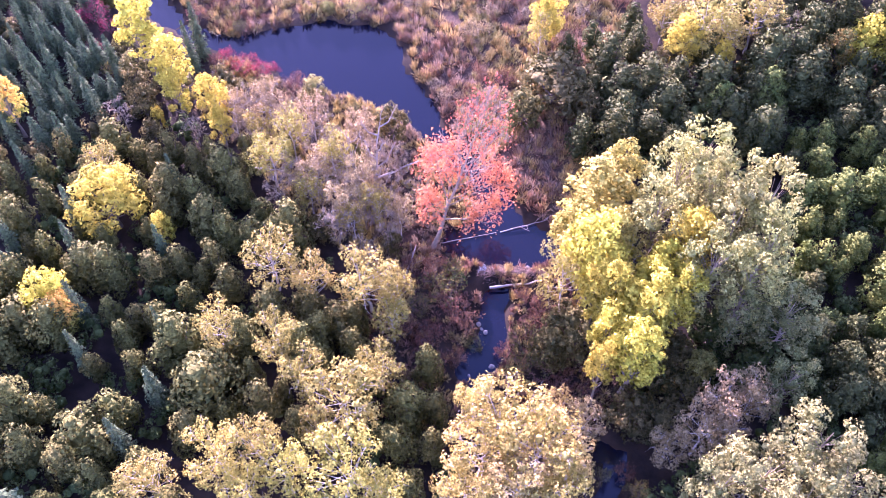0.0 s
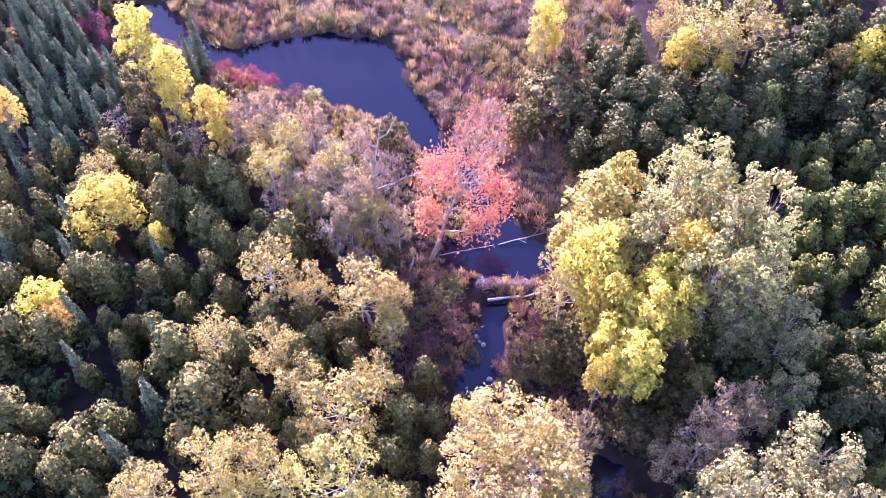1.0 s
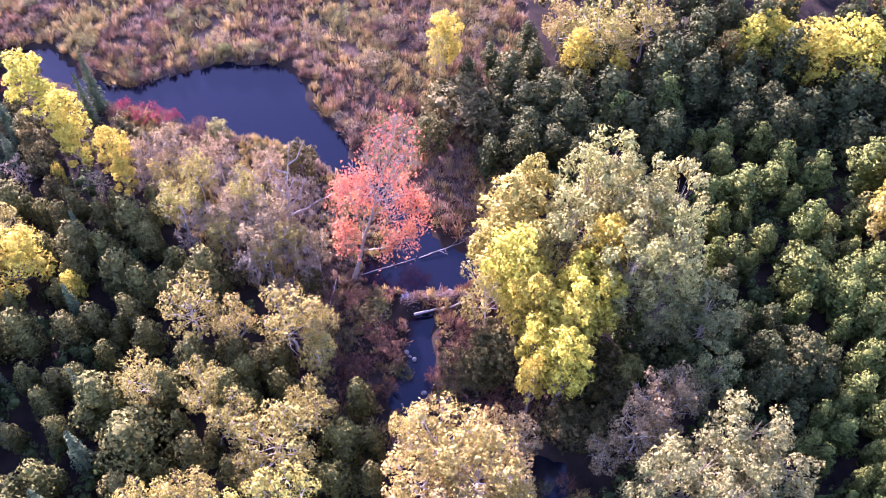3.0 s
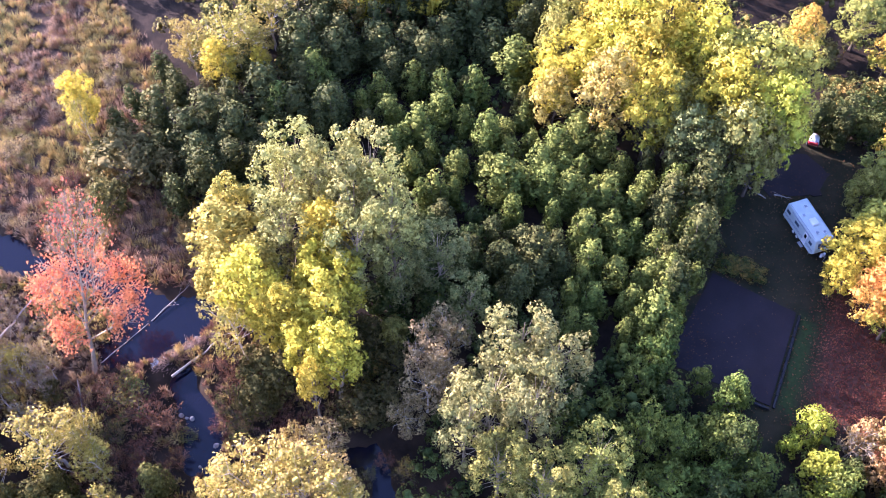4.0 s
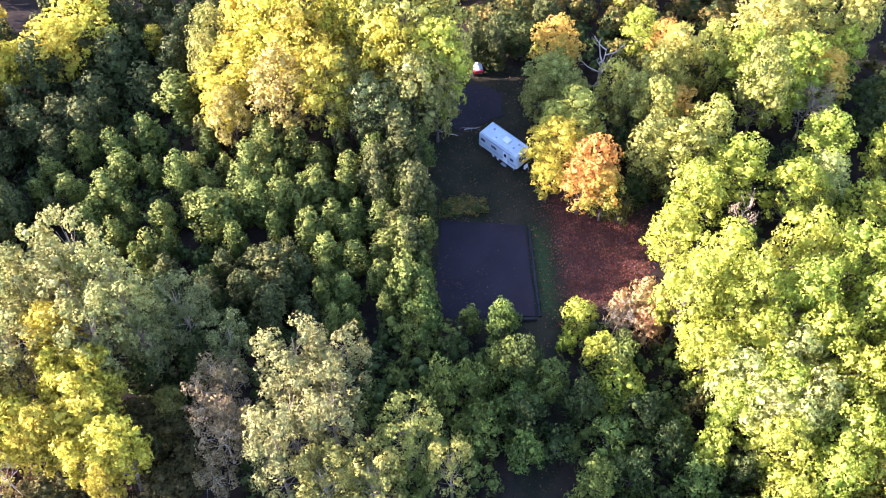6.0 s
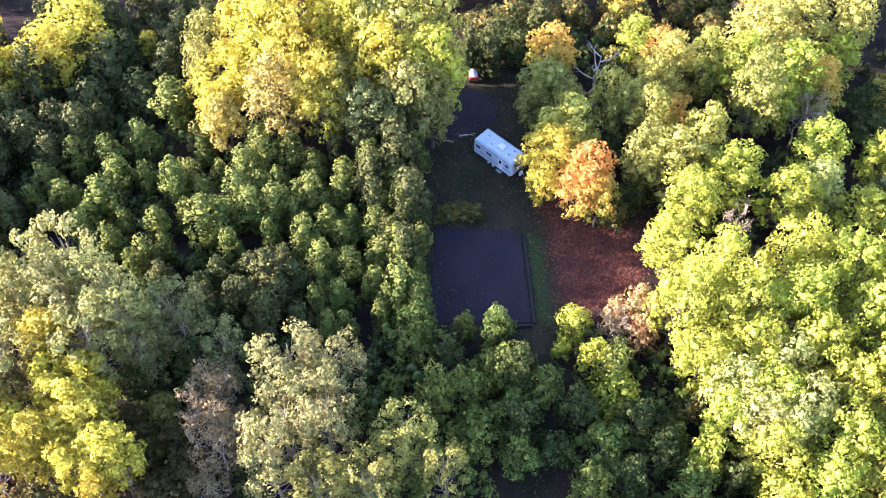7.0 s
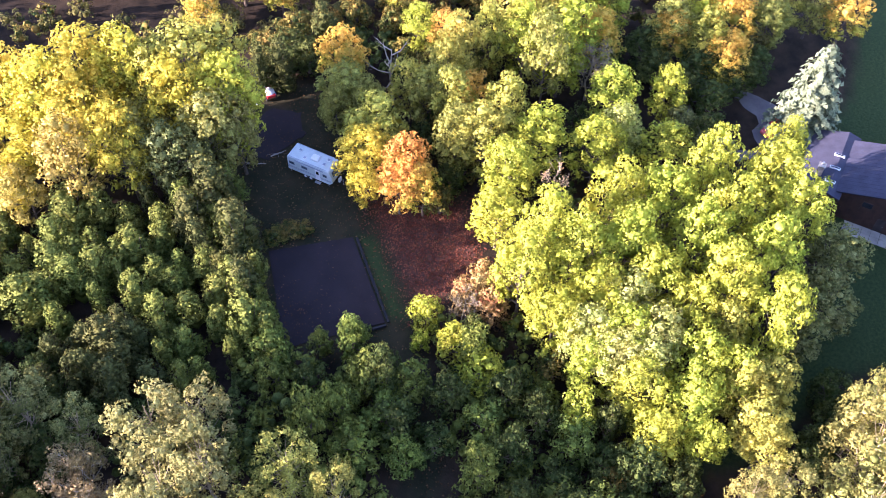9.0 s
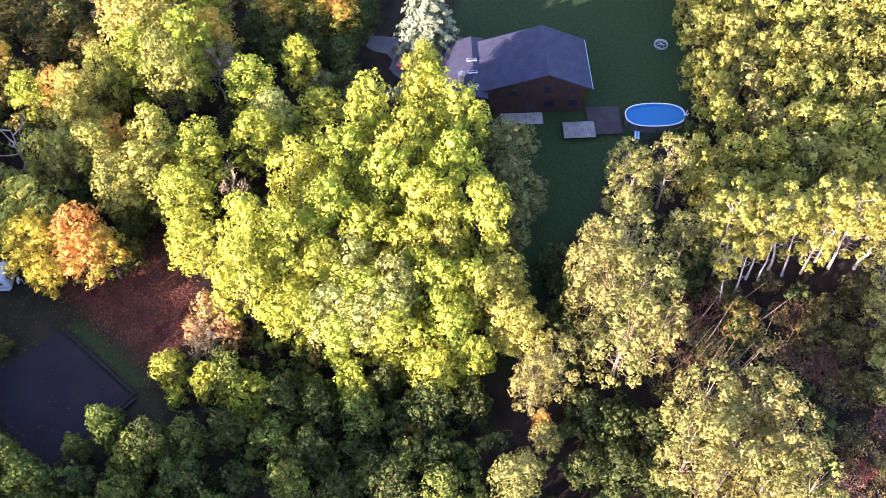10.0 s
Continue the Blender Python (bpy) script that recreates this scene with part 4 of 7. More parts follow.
def build_trailer():
    paint = plain("faded_pale_trailer_paint", (0.40, 0.46, 0.46), (0.58, 0.64, 0.63), 0.7, 0.5, 9, 0.05)
    t = anchor("travel_trailer", pose(68.5, 26.1, 0.0, 0, 0, -107.8), "white travel trailer with dark windows parked on leaves", "trailer")
    side = [(-3.0, 0.55), (2.55, 0.55), (2.95, 0.95), (3.0, 1.7), (2.62, 2.68), (2.4, 2.78), (-2.85, 2.78), (-3.0, 2.62)]
    bm = bmesh.new()
    a = [bm.verts.new((x, -1.14, z)) for x, z in side]
    b = [bm.verts.new((x, 1.14, z)) for x, z in side]
    bm.faces.new(a)
    bm.faces.new(b[::-1])
    for i in range(len(side)):
        bm.faces.new((a[i], b[i], b[(i + 1) % len(side)], a[(i + 1) % len(side)]))
    bmesh.ops.recalc_face_normals(bm, faces=bm.faces)
    bmesh.ops.bevel(bm, geom=list(bm.edges), offset=0.05, segments=2, affect="EDGES")
    part("body", bm, paint, t, "weathered white ribbed body")
    grey = plain("grey_trim", (0.22, 0.25, 0.30), (0.34, 0.37, 0.42), 1, 0.5, 8, 0.05)
    ac = box_part("air_conditioner", (-0.2, 0.75, -0.4, 0.4, 2.78, 3.1), WHITE, t, "white rooftop air conditioner", 0.06)
    box_part("grille", (-0.222, -0.202, -0.26, 0.26, 2.84, 3.0), grey, ac, bevel=0)
    for x, y in ((-1.9, 0.3), (1.6, -0.35), (1.75, 0.45), (-0.9, -0.5)):
        v = box_part("roof_vent", (x - 0.19, x + 0.19, y - 0.19, y + 0.19, 2.78, 2.90), WHITE, t, bevel=0.03)
        box_part("lid", (x - 0.15, x + 0.15, y - 0.15, y + 0.15, 2.90, 2.93), grey, v, bevel=0.01)
    for y in (-1.02, 1.02):
        box_part("roof_rail", (-2.7, 2.3, y - 0.025, y + 0.025, 2.781, 2.82), grey, t, bevel=0.005)
    box_part("awning", (-1.9, 1.9, -1.26, -1.145, 2.50, 2.62), grey, t, "rolled-up grey awning", 0.03)
    for x0, x1 in ((-2.75, -2.0), (-1.1, -0.25), (1.75, 2.35)):
        for y0, y1, yp0, yp1 in ((-1.165, -1.141, -1.172, -1.166), (1.141, 1.165, 1.166, 1.172)):
            w = box_part("window", (x0, x1, y0, y1, 1.62, 2.12), grey, t, "dark side window", 0.005)
            box_part("pane", (x0 + 0.06, x1 - 0.06, yp0, yp1, 1.68, 2.06), TINTED, w, bevel=0)
    w = prism_part("front_window", [(-0.75, 0.0), (0.75, 0.0), (0.75, 0.62), (-0.75, 0.62)], "x", -0.02, 0.02, TINTED, t, "dark front window")
    w.matrix_basis = pose(2.97, 0, 1.80, 0, -21.2, 0)
    d = box_part("door", (0.75, 1.4, -1.17, -1.141, 0.68, 2.4), WHITE, t, "narrow entrance door", 0.01)
    box_part("pane", (0.9, 1.25, -1.178, -1.171, 1.6, 2.15), GLASS, d, bevel=0)
    box_part("door_handle", (0.80, 0.86, -1.2, -1.171, 1.3, 1.42), METAL, d, bevel=0.005)
    box_part("step", (0.7, 1.45, -1.5, -1.15, 0.38, 0.43), METAL, t, bevel=0.01)
    for z in (1.05, 1.22):
        for y in (-1.146, 1.146):
            box_part("stripe", (-2.9, 2.8, y - 0.004, y + 0.004, z, z + 0.09), grey, t, bevel=0)
    for x in (-0.75, -0.02):
        for y in (-1.0, 1.0):
            tyre = tube_part("tyre", (x, y - 0.1, 0.33), (x, y + 0.1, 0.33), 0.34, RUBBER, t, sides=18)
            tube_part("rim", (x, y - 0.115, 0.33), (x, y + 0.115, 0.33), 0.19, WHITE, tyre, sides=12)
    for y in (-0.45, 0.45):
        tube_part("drawbar", (2.5, y * 1.2, 0.5), (4.0, 0.0, 0.5), 0.05, BLACK, t)
    tube_part("jack", (3.7, 0, -0.05), (3.7, 0, 0.95), 0.045, METAL, t)
    for y in (-0.16, 0.16):
        tube_part("gas_bottle", (3.3, y, 0.52), (3.3, y, 1.0), 0.14, WHITE, t, sides=12)
    for x in (-2.8, 2.3):
        for y in (-0.95, 0.95):
            tube_part("stabiliser", (x, y, -0.05), (x, y, 0.56), 0.03, METAL, t, sides=6)
    box_part("bumper", (-3.12, -3.0, -1.05, 1.05, 0.5, 0.62), METAL, t)


build_trailer()


def slab_ground(name, pts, z, mat, label, thick=0.10, rough=0.25, seed=1):
    """A flat paved sheet with a slightly ragged rim."""
    rng = random.Random(seed)
    ol = []
    for (x0, y0), (x1, y1) in zip(pts, pts[1:] + pts[:1]):
        n = max(2, int(math.hypot(x1 - x0, y1 - y0) / 0.6))
        ol += [(x0 + (x1 - x0) * k / n + rng.uniform(-rough, rough) * 0.5, y0 + (y1 - y0) * k / n + rng.uniform(-rough, rough) * 0.5) for k in range(n)]
    bm = bmesh.new()
    top, low = [bm.verts.new((x, y, z)) for x, y in ol], [bm.verts.new((x, y, z - thick)) for x, y in ol]
    bm.faces.new(top)
    bm.faces.new(low[::-1])
    for i in range(len(ol)):
        bm.faces.new((low[i], low[(i + 1) % len(ol)], top[(i + 1) % len(ol)], top[i]))
    bmesh.ops.recalc_face_normals(bm, faces=bm.faces)
    me = bpy.data.meshes.new(name)
    bm.to_mesh(me)
    bm.free()
    me.materials.append(mat)
    return tagged(new(name, me), label, "pavement", kind="structure")


slab_ground("pavement_court", [(56.8, 28.6), (60.2, 19.9), (50.0, 14.2), (45.2, 23.8)], 0.09, ASPHALT, "dark bare asphalt court with a black kerb", rough=0.06)
slab_ground("pavement_apron", [(74.0, 36.4), (77.6, 33.9), (77.4, 30.2), (74.2, 28.9), (69.4, 32.2), (69.8, 35.6)], 0.09, ASPHALT, "dark worn asphalt parking apron in the glade", rough=0.5, seed=3)
slab_ground("pavement_drive", [(92, -14), (90, -24), (86.8, -30.6), (81.4, -28.4), (78.6, -22.6), (82.0, -16)], 0.09, plain("grey_drive", (0.09, 0.08, 0.085), (0.16, 0.145, 0.14), 0.4, 0.95, 8, 0.4), "grey gravel drive beside the house", rough=0.5, seed=4)


def build_kerb():
    k = anchor("kerb", pose(0, 0, 0), "low black timber kerb along the court", "kerb", kind="structure")
    a, b = np.array([60.1, 19.4]), np.array([50.0, 13.8])
    for i in range(8):
        p, q = a + (b - a) * (i + 0.02) / 8, a + (b - a) * (i + 0.98) / 8
        tube_part("timber", (*p, 0.16), (*q, 0.16), 0.17, BLACK, k, sides=6)
    a, b = np.array([49.6, 14.0]), np.array([47.6, 17.8])
    for i in range(3):
        p, q = a + (b - a) * (i + 0.02) / 3, a + (b - a) * (i + 0.98) / 3
        tube_part("timber", (*p, 0.16), (*q, 0.16), 0.2, BLACK, k, sides=6)


build_kerb()


def build_cart():
    c = anchor("garden_cart", pose(79.6, 34.7, 0.0, 0, 0, 35), "small red cart under a white and blue tarpaulin", "cart")
    box_part("bed", (-0.9, 0.9, -0.55, 0.55, 0.45, 0.85), REDPAINT, c, "red cart bed", 0.05)
    bm = bmesh.new()
    rng = random.Random(4)
    g = bmesh.ops.create_grid(bm, x_segments=7, y_segments=5, size=0.5, matrix=Matrix.Diagonal((1.5, 1.1, 1, 1)))["verts"]
    for v in g:
        v.co.z = 1.35 - 0.55 * (abs(v.co.x) / 0.75) ** 2 - 0.25 * (abs(v.co.y) / 0.55) ** 2 + rng.uniform(-0.05, 0.05)
    bmesh.ops.solidify(bm, geom=bm.faces, thickness=0.03)
    part("cover", bm, WHITE, c, "creased white tarpaulin")
    box_part("cover_edge", (-0.78, 0.78, -0.6, -0.56, 0.6, 0.95), BLUE, c, "blue tarpaulin edge")
    for x in (-0.55, 0.55):
        for y in (-0.6, 0.6):
            tube_part("wheel", (x, y - 0.07, 0.28), (x, y + 0.07, 0.28), 0.28, RUBBER, c, sides=14)
    tube_part("pole", (0.5, 0.2, 0.8), (2.1, 0.7, 2.0), 0.06, WHITE, c, "leaning white pole")
    b = anchor("plastic_bucket", pose(77.6, 35.9, 0.02), "small white bucket standing in the glade", "bucket")
    tube_part("body", (0, 0, 0), (0, 0, 0.36), 0.13, WHITE, b, r1=0.17, sides=12)
    tube_part("handle", (-0.17, 0, 0.36), (0.17, 0, 0.40), 0.012, METAL, b, sides=4)


build_cart()


def build_car():
    c = anchor("car", pose(84.2, -27.0, 0.09, 0, 0, -40), "red car parked on the drive beside the house", "car")
    side = [(-2.1, 0.35), (2.1, 0.35), (2.15, 0.75), (1.2, 0.92), (-1.9, 0.95), (-2.15, 0.7)]
    cab = [(-1.75, 0.93), (1.1, 0.91), (0.4, 1.42), (-1.3, 1.45)]
    for name, ol, w, mat, lab in (("body", side, 0.86, REDPAINT, "glossy red body"), ("cabin", cab, 0.72, GLASS, "dark glazed cabin")):
        bm = bmesh.new()
        a, b = [bm.verts.new((x, -w, z)) for x, z in ol], [bm.verts.new((x, w, z)) for x, z in ol]
        bm.faces.new(a)
        bm.faces.new(b[::-1])
        for i in range(len(ol)):
            bm.faces.new((a[i], b[i], b[(i + 1) % len(ol)], a[(i + 1) % len(ol)]))
        bmesh.ops.recalc_face_normals(bm, faces=bm.faces)
        bmesh.ops.bevel(bm, geom=list(bm.edges), offset=0.06, segments=2, affect="EDGES")
        part(name, bm, mat, c, lab)
    box_part("roof", (-1.25, 0.36, -0.68, 0.68, 1.435, 1.485), REDPAINT, c, bevel=0.02)
    for x in (-1.35, 1.35):
        for y in (-0.8, 0.8):
            w = tube_part("wheel", (x, y - 0.1, 0.32), (x, y + 0.1, 0.32), 0.32, RUBBER, c, sides=16)
            tube_part("rim", (x, y - 0.11, 0.32), (x, y + 0.11, 0.32), 0.18, METAL, w, sides=10)


build_car()


# ---- dam, logs and stones in the creek ----
def rock_mesh(seed, mat):
    bm = bmesh.new()
    bmesh.ops.create_icosphere(bm, subdivisions=2, radius=1.0)
    rng = random.Random(seed)
    off = Vector((rng.uniform(0, 50), rng.uniform(0, 50), rng.uniform(0, 50)))
    for v in bm.verts:
        v.co *= 1 + 0.35 * noise.noise(v.co * 1.3 + off)
    me = bpy.data.meshes.new("stone")
    bm.to_mesh(me)
    bm.free()
    me.materials.append(mat)
    return me


STONE = plain("pale_stone", (0.13, 0.12, 0.115), (0.36, 0.34, 0.32), 1.5, 0.85, 8, 0.4)
ROCKS = [rock_mesh(s, STONE) for s in (1, 2, 3)]
for i, (x, y, z, s) in enumerate(((4.2, 43.4, -0.55, 0.36), (3.7, 47.3, -0.5, 0.34), (3.0, 48.2, -0.45, 0.4), (3.7, 55.0, -0.25, 0.5), (4.6, 54.8, -0.25, 0.34), (3.0, 54.6, -0.2, 0.34), (8.4, 55.0, -0.3, 0.3), (4.7, 42.8, -0.6, 0.22), (1.9, 42.4, -0.55, 0.22), (5.3, 53.7, -0.5, 0.28), (3.3, 47.7, -0.55, 0.24))):
    st = new("creek_stone", ROCKS[i % 3])
    st.matrix_world = pose(x, y, z, 20 * i, 35 * i, 50 * i) @ Matrix.Diagonal((s * 0.9, s * 0.7, s * 0.6, 1))
    tagged(st, "pale grey stone lying in the creek", "stone", "creek stones")


def build_log(name, p0, p1, r, label, stubs=4, seed=1, wood=DRYWOOD):
    rng = random.Random(seed)
    p0, p1 = Vector(p0), Vector(p1)
    g = anchor(name, Matrix.Translation(p0), label, "log", "fallen logs")
    d = p1 - p0
    n = 7
    pts = [d * (k / n) + Vector((rng.uniform(-1, 1), rng.uniform(-1, 1), rng.uniform(-0.5, 0.5))) * r * 0.7 for k in range(n + 1)]
    side = Vector((-d.y, d.x, 0)).normalized()
    rise = d.cross(side).normalized()
    vs = [pts[k] + (side * math.cos(w) + rise * math.sin(w)) * r * (1 - 0.6 * k / n) for k in range(n + 1) for w in (math.pi * i / 4 for i in range(8))]
    fs = [(k * 8 + i, k * 8 + (i + 1) % 8, k * 8 + 8 + (i + 1) % 8, k * 8 + 8 + i) for k in range(n) for i in range(8)] + [tuple(range(8)), tuple(range(n * 8, n * 8 + 8))]
    child("stem", mesh_of("stem", vs, fs, wood), g)
    for k in range(stubs):
        q = pts[min(n, 3 + k)]
        e = q + Vector((rng.uniform(-1, 1), rng.uniform(-1, 1), rng.uniform(0.1, 0.8))).normalized() * rng.uniform(0.8, 1.9)
        tube_part("broken_branch", q, e, r * 0.3, wood, g, r1=0.01, sides=5)


build_log("fallen_log", (-1.6, 58.1, -0.38), (5.2, 59.6, -0.36), 0.07, "thin pale log floating across the dark pool", 1, 3)
build_log("fallen_log", (5.6, 59.7, -0.34), (10.8, 61.1, -0.1), 0.07, "pale fallen log with branches in the pool", 5, 4)
build_log("fallen_log", (4.2, 52.3, -0.05), (10.0, 53.0, 0.35), 0.16, "weathered grey log lying along the dam", 2, 5)
build_log("fallen_log", (-6.0, 49.2, 0.15), (-3.6, 57.4, 0.5), 0.12, "grey fallen trunk among russet shrubs", 4, 6)
build_log("fallen_log", (-8.5, 66.5, 0.3), (-3.0, 68.5, 1.4), 0.14, "pale broken trunk leaning beside the maple", 4, 7)
build_log("fallen_log", (68.3, 35.9, 0.2), (68.8, 32.2, 0.25), 0.14, "pale split log by the parking apron", 2, 8)
build_log("fallen_log", (70.0, 32.0, 0.2), (71.0, 30.4, 0.35), 0.09, "pale branch by the parking apron", 3, 9)
POLEWOOD = plain("brown_pole_wood", (0.20, 0.13, 0.09), (0.42, 0.30, 0.21), 2.5, 0.85, 24, 0.4)
pole_rng = random.Random(33)
for k in range(22):
    x, y = pole_rng.uniform(29.5, 37.5), pole_rng.uniform(-49, -35)
    turn, far = radians(-65 + pole_rng.gauss(0, 14)), pole_rng.uniform(3.5, 6.5)
    build_log("fallen_log", (x, y, 0.4), (x + math.cos(turn) * far, y + math.sin(turn) * far, pole_rng.uniform(1.6, 4.2)), pole_rng.uniform(0.03, 0.055), "pale leaning pole in the cut brush", 2, 20 + k, POLEWOOD)


def build_dam():
    rng = np.random.default_rng(12)
    d = anchor("beaver_dam", pose(6.6, 54.1, -0.2), "long low dam of tangled brown sticks across the creek", "dam")
    seg = []
    for i in range(420):
        x, y = rng.uniform(-3.4, 3.6), rng.normal() * 0.45
        z = 0.75 * math.exp(-(y / 0.6) ** 2) * rng.uniform(0.2, 1.0)
        a = rng.normal() * 0.8 + (0 if rng.random() < 0.6 else 1.57)
        L = rng.uniform(0.4, 1.3)
        v = np.array([math.cos(a) * L, math.sin(a) * L * 0.7, rng.normal() * 0.18])
        seg.append((np.array([x, y, z]) - v / 2, np.array([x, y, z]) + v / 2, rng.uniform(0.015, 0.04), 0.01))
    st = child("sticks", mesh_of("sticks", *limbs_mesh(seg, 4), plain("dam_sticks", (0.12, 0.075, 0.055), (0.30, 0.20, 0.15), 2, 0.9, 20, 0.3)), d, "tangled brown sticks")
    tagged(st, kind="stuff")
    bm = bmesh.new()
    for i in range(29):
        for j in range(7):
            x, y = -3.5 + 7 * i / 28, -0.9 + 1.8 * j / 6
            bm.verts.new((x, y, 0.55 * math.exp(-(y / 0.6) ** 2) * (0.8 + 0.2 * math.sin(x * 3)) - 0.1))
    bm.verts.ensure_lookup_table()
    for i in range(28):
        for j in range(6):
            bm.faces.new([bm.verts[q] for q in (i * 7 + j, (i + 1) * 7 + j, (i + 1) * 7 + j + 1, i * 7 + j + 1)])
    part("mud_core", bm, plain("dam_mud", (0.04, 0.028, 0.022), (0.10, 0.07, 0.055), 2, 0.95, 12, 0.5), d)
    # falling water at the dam's end
    m, nt, links, b = nodes_of("white_water")
    n1 = noise_tex(nt, links, 6.0, 5.0, 0.7)
    r = ramp_node(nt, [(0.35, (0.16, 0.17, 0.20)), (0.62, (0.85, 0.87, 0.9))])
    links.new(n1.outputs["Fac"], r.inputs["Fac"])
    links.new(r.outputs["Color"], b.inputs["Base Color"])
    b.inputs["Roughness"].default_value = 0.35
    bm = bmesh.new()
    g = [[bm.verts.new((3.1 + 0.75 * i / 5 + 0.12 * math.sin(j * 1.7), 54.9 - 2.3 * j / 11, 0.16 - 0.66 * (j / 11) ** 1.5 + 0.07 * math.sin(i * 2.1 + j * 1.3))) for i in range(6)] for j in range(12)]
    for j in range(11):
        for i in range(5):
            bm.faces.new((g[j][i], g[j][i + 1], g[j + 1][i + 1], g[j + 1][i]))
    bmesh.ops.solidify(bm, geom=bm.faces, thickness=0.05)
    me = bpy.data.meshes.new("water_fall")
    bm.to_mesh(me)
    bm.free()
    me.materials.append(m)
    tagged(new("water_fall", me), "small foaming white spill over the dam", "water", kind="structure")


build_dam()


def leaf_litter(name, poly, n, seed, mat, label):
    rng = np.random.default_rng(seed)
    p = np.array(poly)
    q = rng.uniform(p.min(0) - 2, p.max(0) + 2, (n * 3, 2))
    q = q[depth_in(poly, q[:, 0], q[:, 1]) + rng.normal(size=len(q)) * 1.2 > 0][:n]
    pts = np.column_stack([q, heights(q[:, 0], q[:, 1]) + 0.05])
    v, f = leaf_cards(rng, pts, unit(rng.normal(size=(len(q), 3)) * 0.35 + (0, 0, 1)), 0.16, 0.7)
    tagged(new(name, mesh_of(name, v, f, mat)), label, "leaves", kind="stuff")


leaf_litter("red_leaf_litter", RED, 5200, 31, leaf_material("fallen_red_leaves", (0.12, 0.036, 0.024), (0.30, 0.10, 0.055)), "fallen red and orange leaves on the grass")
leaf_litter("glade_leaf_litter", GLADE, 3600, 32, leaf_material("fallen_brown_leaves", (0.07, 0.032, 0.018), (0.19, 0.10, 0.05)), "scattered brown fallen leaves in the glade")

# ---- the trees, one by one ----
plant('spruce', 'spruce', -46.8, 53.9, 9.2, 1.7)
plant('spruce', 'spruce', -37.1, 48.1, 9.2, 1.2)
plant('spruce', 'spruce', -39.0, 27.6, 9.2, 2.5)
plant('spruce', 'spruce', -28.1, 39.2, 9.2, 1.4)
plant('spruce', 'spruce', -28.0, 45.3, 9.2, 0.8)
plant('spruce', 'spruce', -35.8, 42.7, 9.2, 1.0)
plant('aspen', 'yellow', -36.0, 82.7, 13.0, 2.9)
plant('aspen', 'yellow', -31.8, 77.5, 12.0, 2.3)
plant('aspen', 'yellow', -30.7, 74.7, 10.0, 1.7)
plant('aspen', 'yellow', -26.0, 72.0, 12.0, 1.9)
plant('aspen', 'yellow', -25.3, 70.1, 9.0, 1.4)
plant('bush', 'olivelit', -15.6, 94.2, 1.5, 1.2)
plant('aspen', 'yelloworange', -49.7, 73.3, 10.0, 1.9)
plant('aspen', 'gold', 21.4, 49.3, 12.0, 2.8)
plant('maple', 'yellow', -36.2, 60.4, 9.0, 4.1)
plant('maple', 'yellow', -40.4, 49.2, 8.0, 2.6)
plant('maple', 'yellow', -30.3, 58.0, 6.0, 1.3)
plant('birch', 'cream', -37.1, 64.4, 8.5, 2.1)
plant('bush', 'yellow', -33.8, 74.4, 3.8, 0.8)
plant('bush', 'yellow', -38.9, 48.9, 4.0, 1.4)
plant('maple', 'yelloworange', -38.7, 47.6, 7.0, 2.1)
plant('birch', 'cream', -15.0, 62.0, 7.0, 1.7)
plant('birch', 'cream', -10.1, 58.4, 7.0, 1.5)
plant('birch', 'cream', -21.2, 71.1, 7.0, 1.7)
plant('bush', 'olive', -13.8, 58.6, 4.2, 1.8)
plant('bush', 'olive', -6.9, 62.2, 4.0, 1.5)
plant('bush', 'olive', -10.8, 68.3, 4.1, 1.6)
plant('bush', 'olive', -18.5, 70.1, 4.1, 1.6)
plant('bush', 'olive', -6.1, 57.1, 4.0, 1.5)
plant('bush', 'olive', -13.0, 64.5, 4.0, 1.4)
plant('bare', 'grey', -18.4, 72.2, 8.0, 2.1)
plant('bare', 'grey', -10.3, 61.9, 8.0, 1.9)
plant('bare', 'grey', -6.6, 56.9, 8.0, 1.7)
plant('bare', 'grey', -22.4, 73.6, 8.0, 2.7)
plant('bare', 'grey', -14.9, 68.8, 9.0, 2.8)
plant('bare', 'grey', -11.6, 64.2, 8.0, 2.4)
plant('bare', 'grey', -11.7, 57.4, 8.5, 2.3)
plant('bare', 'grey', -8.7, 54.2, 8.0, 1.9)
plant('bare', 'grey', -6.1, 61.9, 8.0, 2.0)
plant('bare', 'grey', -17.0, 64.3, 8.0, 2.0)
plant('bare', 'grey', -7.9, 64.5, 12.0, 1.8)
plant('bare', 'grey', -18.7, 62.5, 7.0, 1.8)
plant('bare', 'grey', -9.0, 59.7, 8.0, 2.1)
plant('bare', 'grey', -23.6, 71.6, 7.0, 1.9)
plant('bare', 'grey', -3.0, 62.3, 7.0, 1.5)
plant('bare', 'grey', -5.7, 66.9, 7.0, 1.7)
plant('bare', 'grey', -13.8, 61.2, 8.0, 1.8)
plant('bare', 'grey', -12.0, 69.8, 6.0, 1.6)
plant('bare', 'grey', -29.0, 71.9, 6.0, 1.7)
plant('bare', 'grey', -37.6, 74.0, 6.0, 1.7)
plant('birch', 'cream', -19.4, 65.9, 9.0, 2.4)
plant('birch', 'cream', -17.9, 52.2, 9.5, 2.9)
plant('birch', 'cream', -13.6, 50.2, 9.5, 2.1)
plant('birch', 'cream', -8.1, 49.7, 10.0, 3.3)
plant('birch', 'cream', -5.4, 48.8, 9.0, 2.0)
plant('birch', 'cream', -21.9, 44.9, 9.5, 2.2)
plant('birch', 'cream', -16.6, 43.4, 9.5, 2.2)
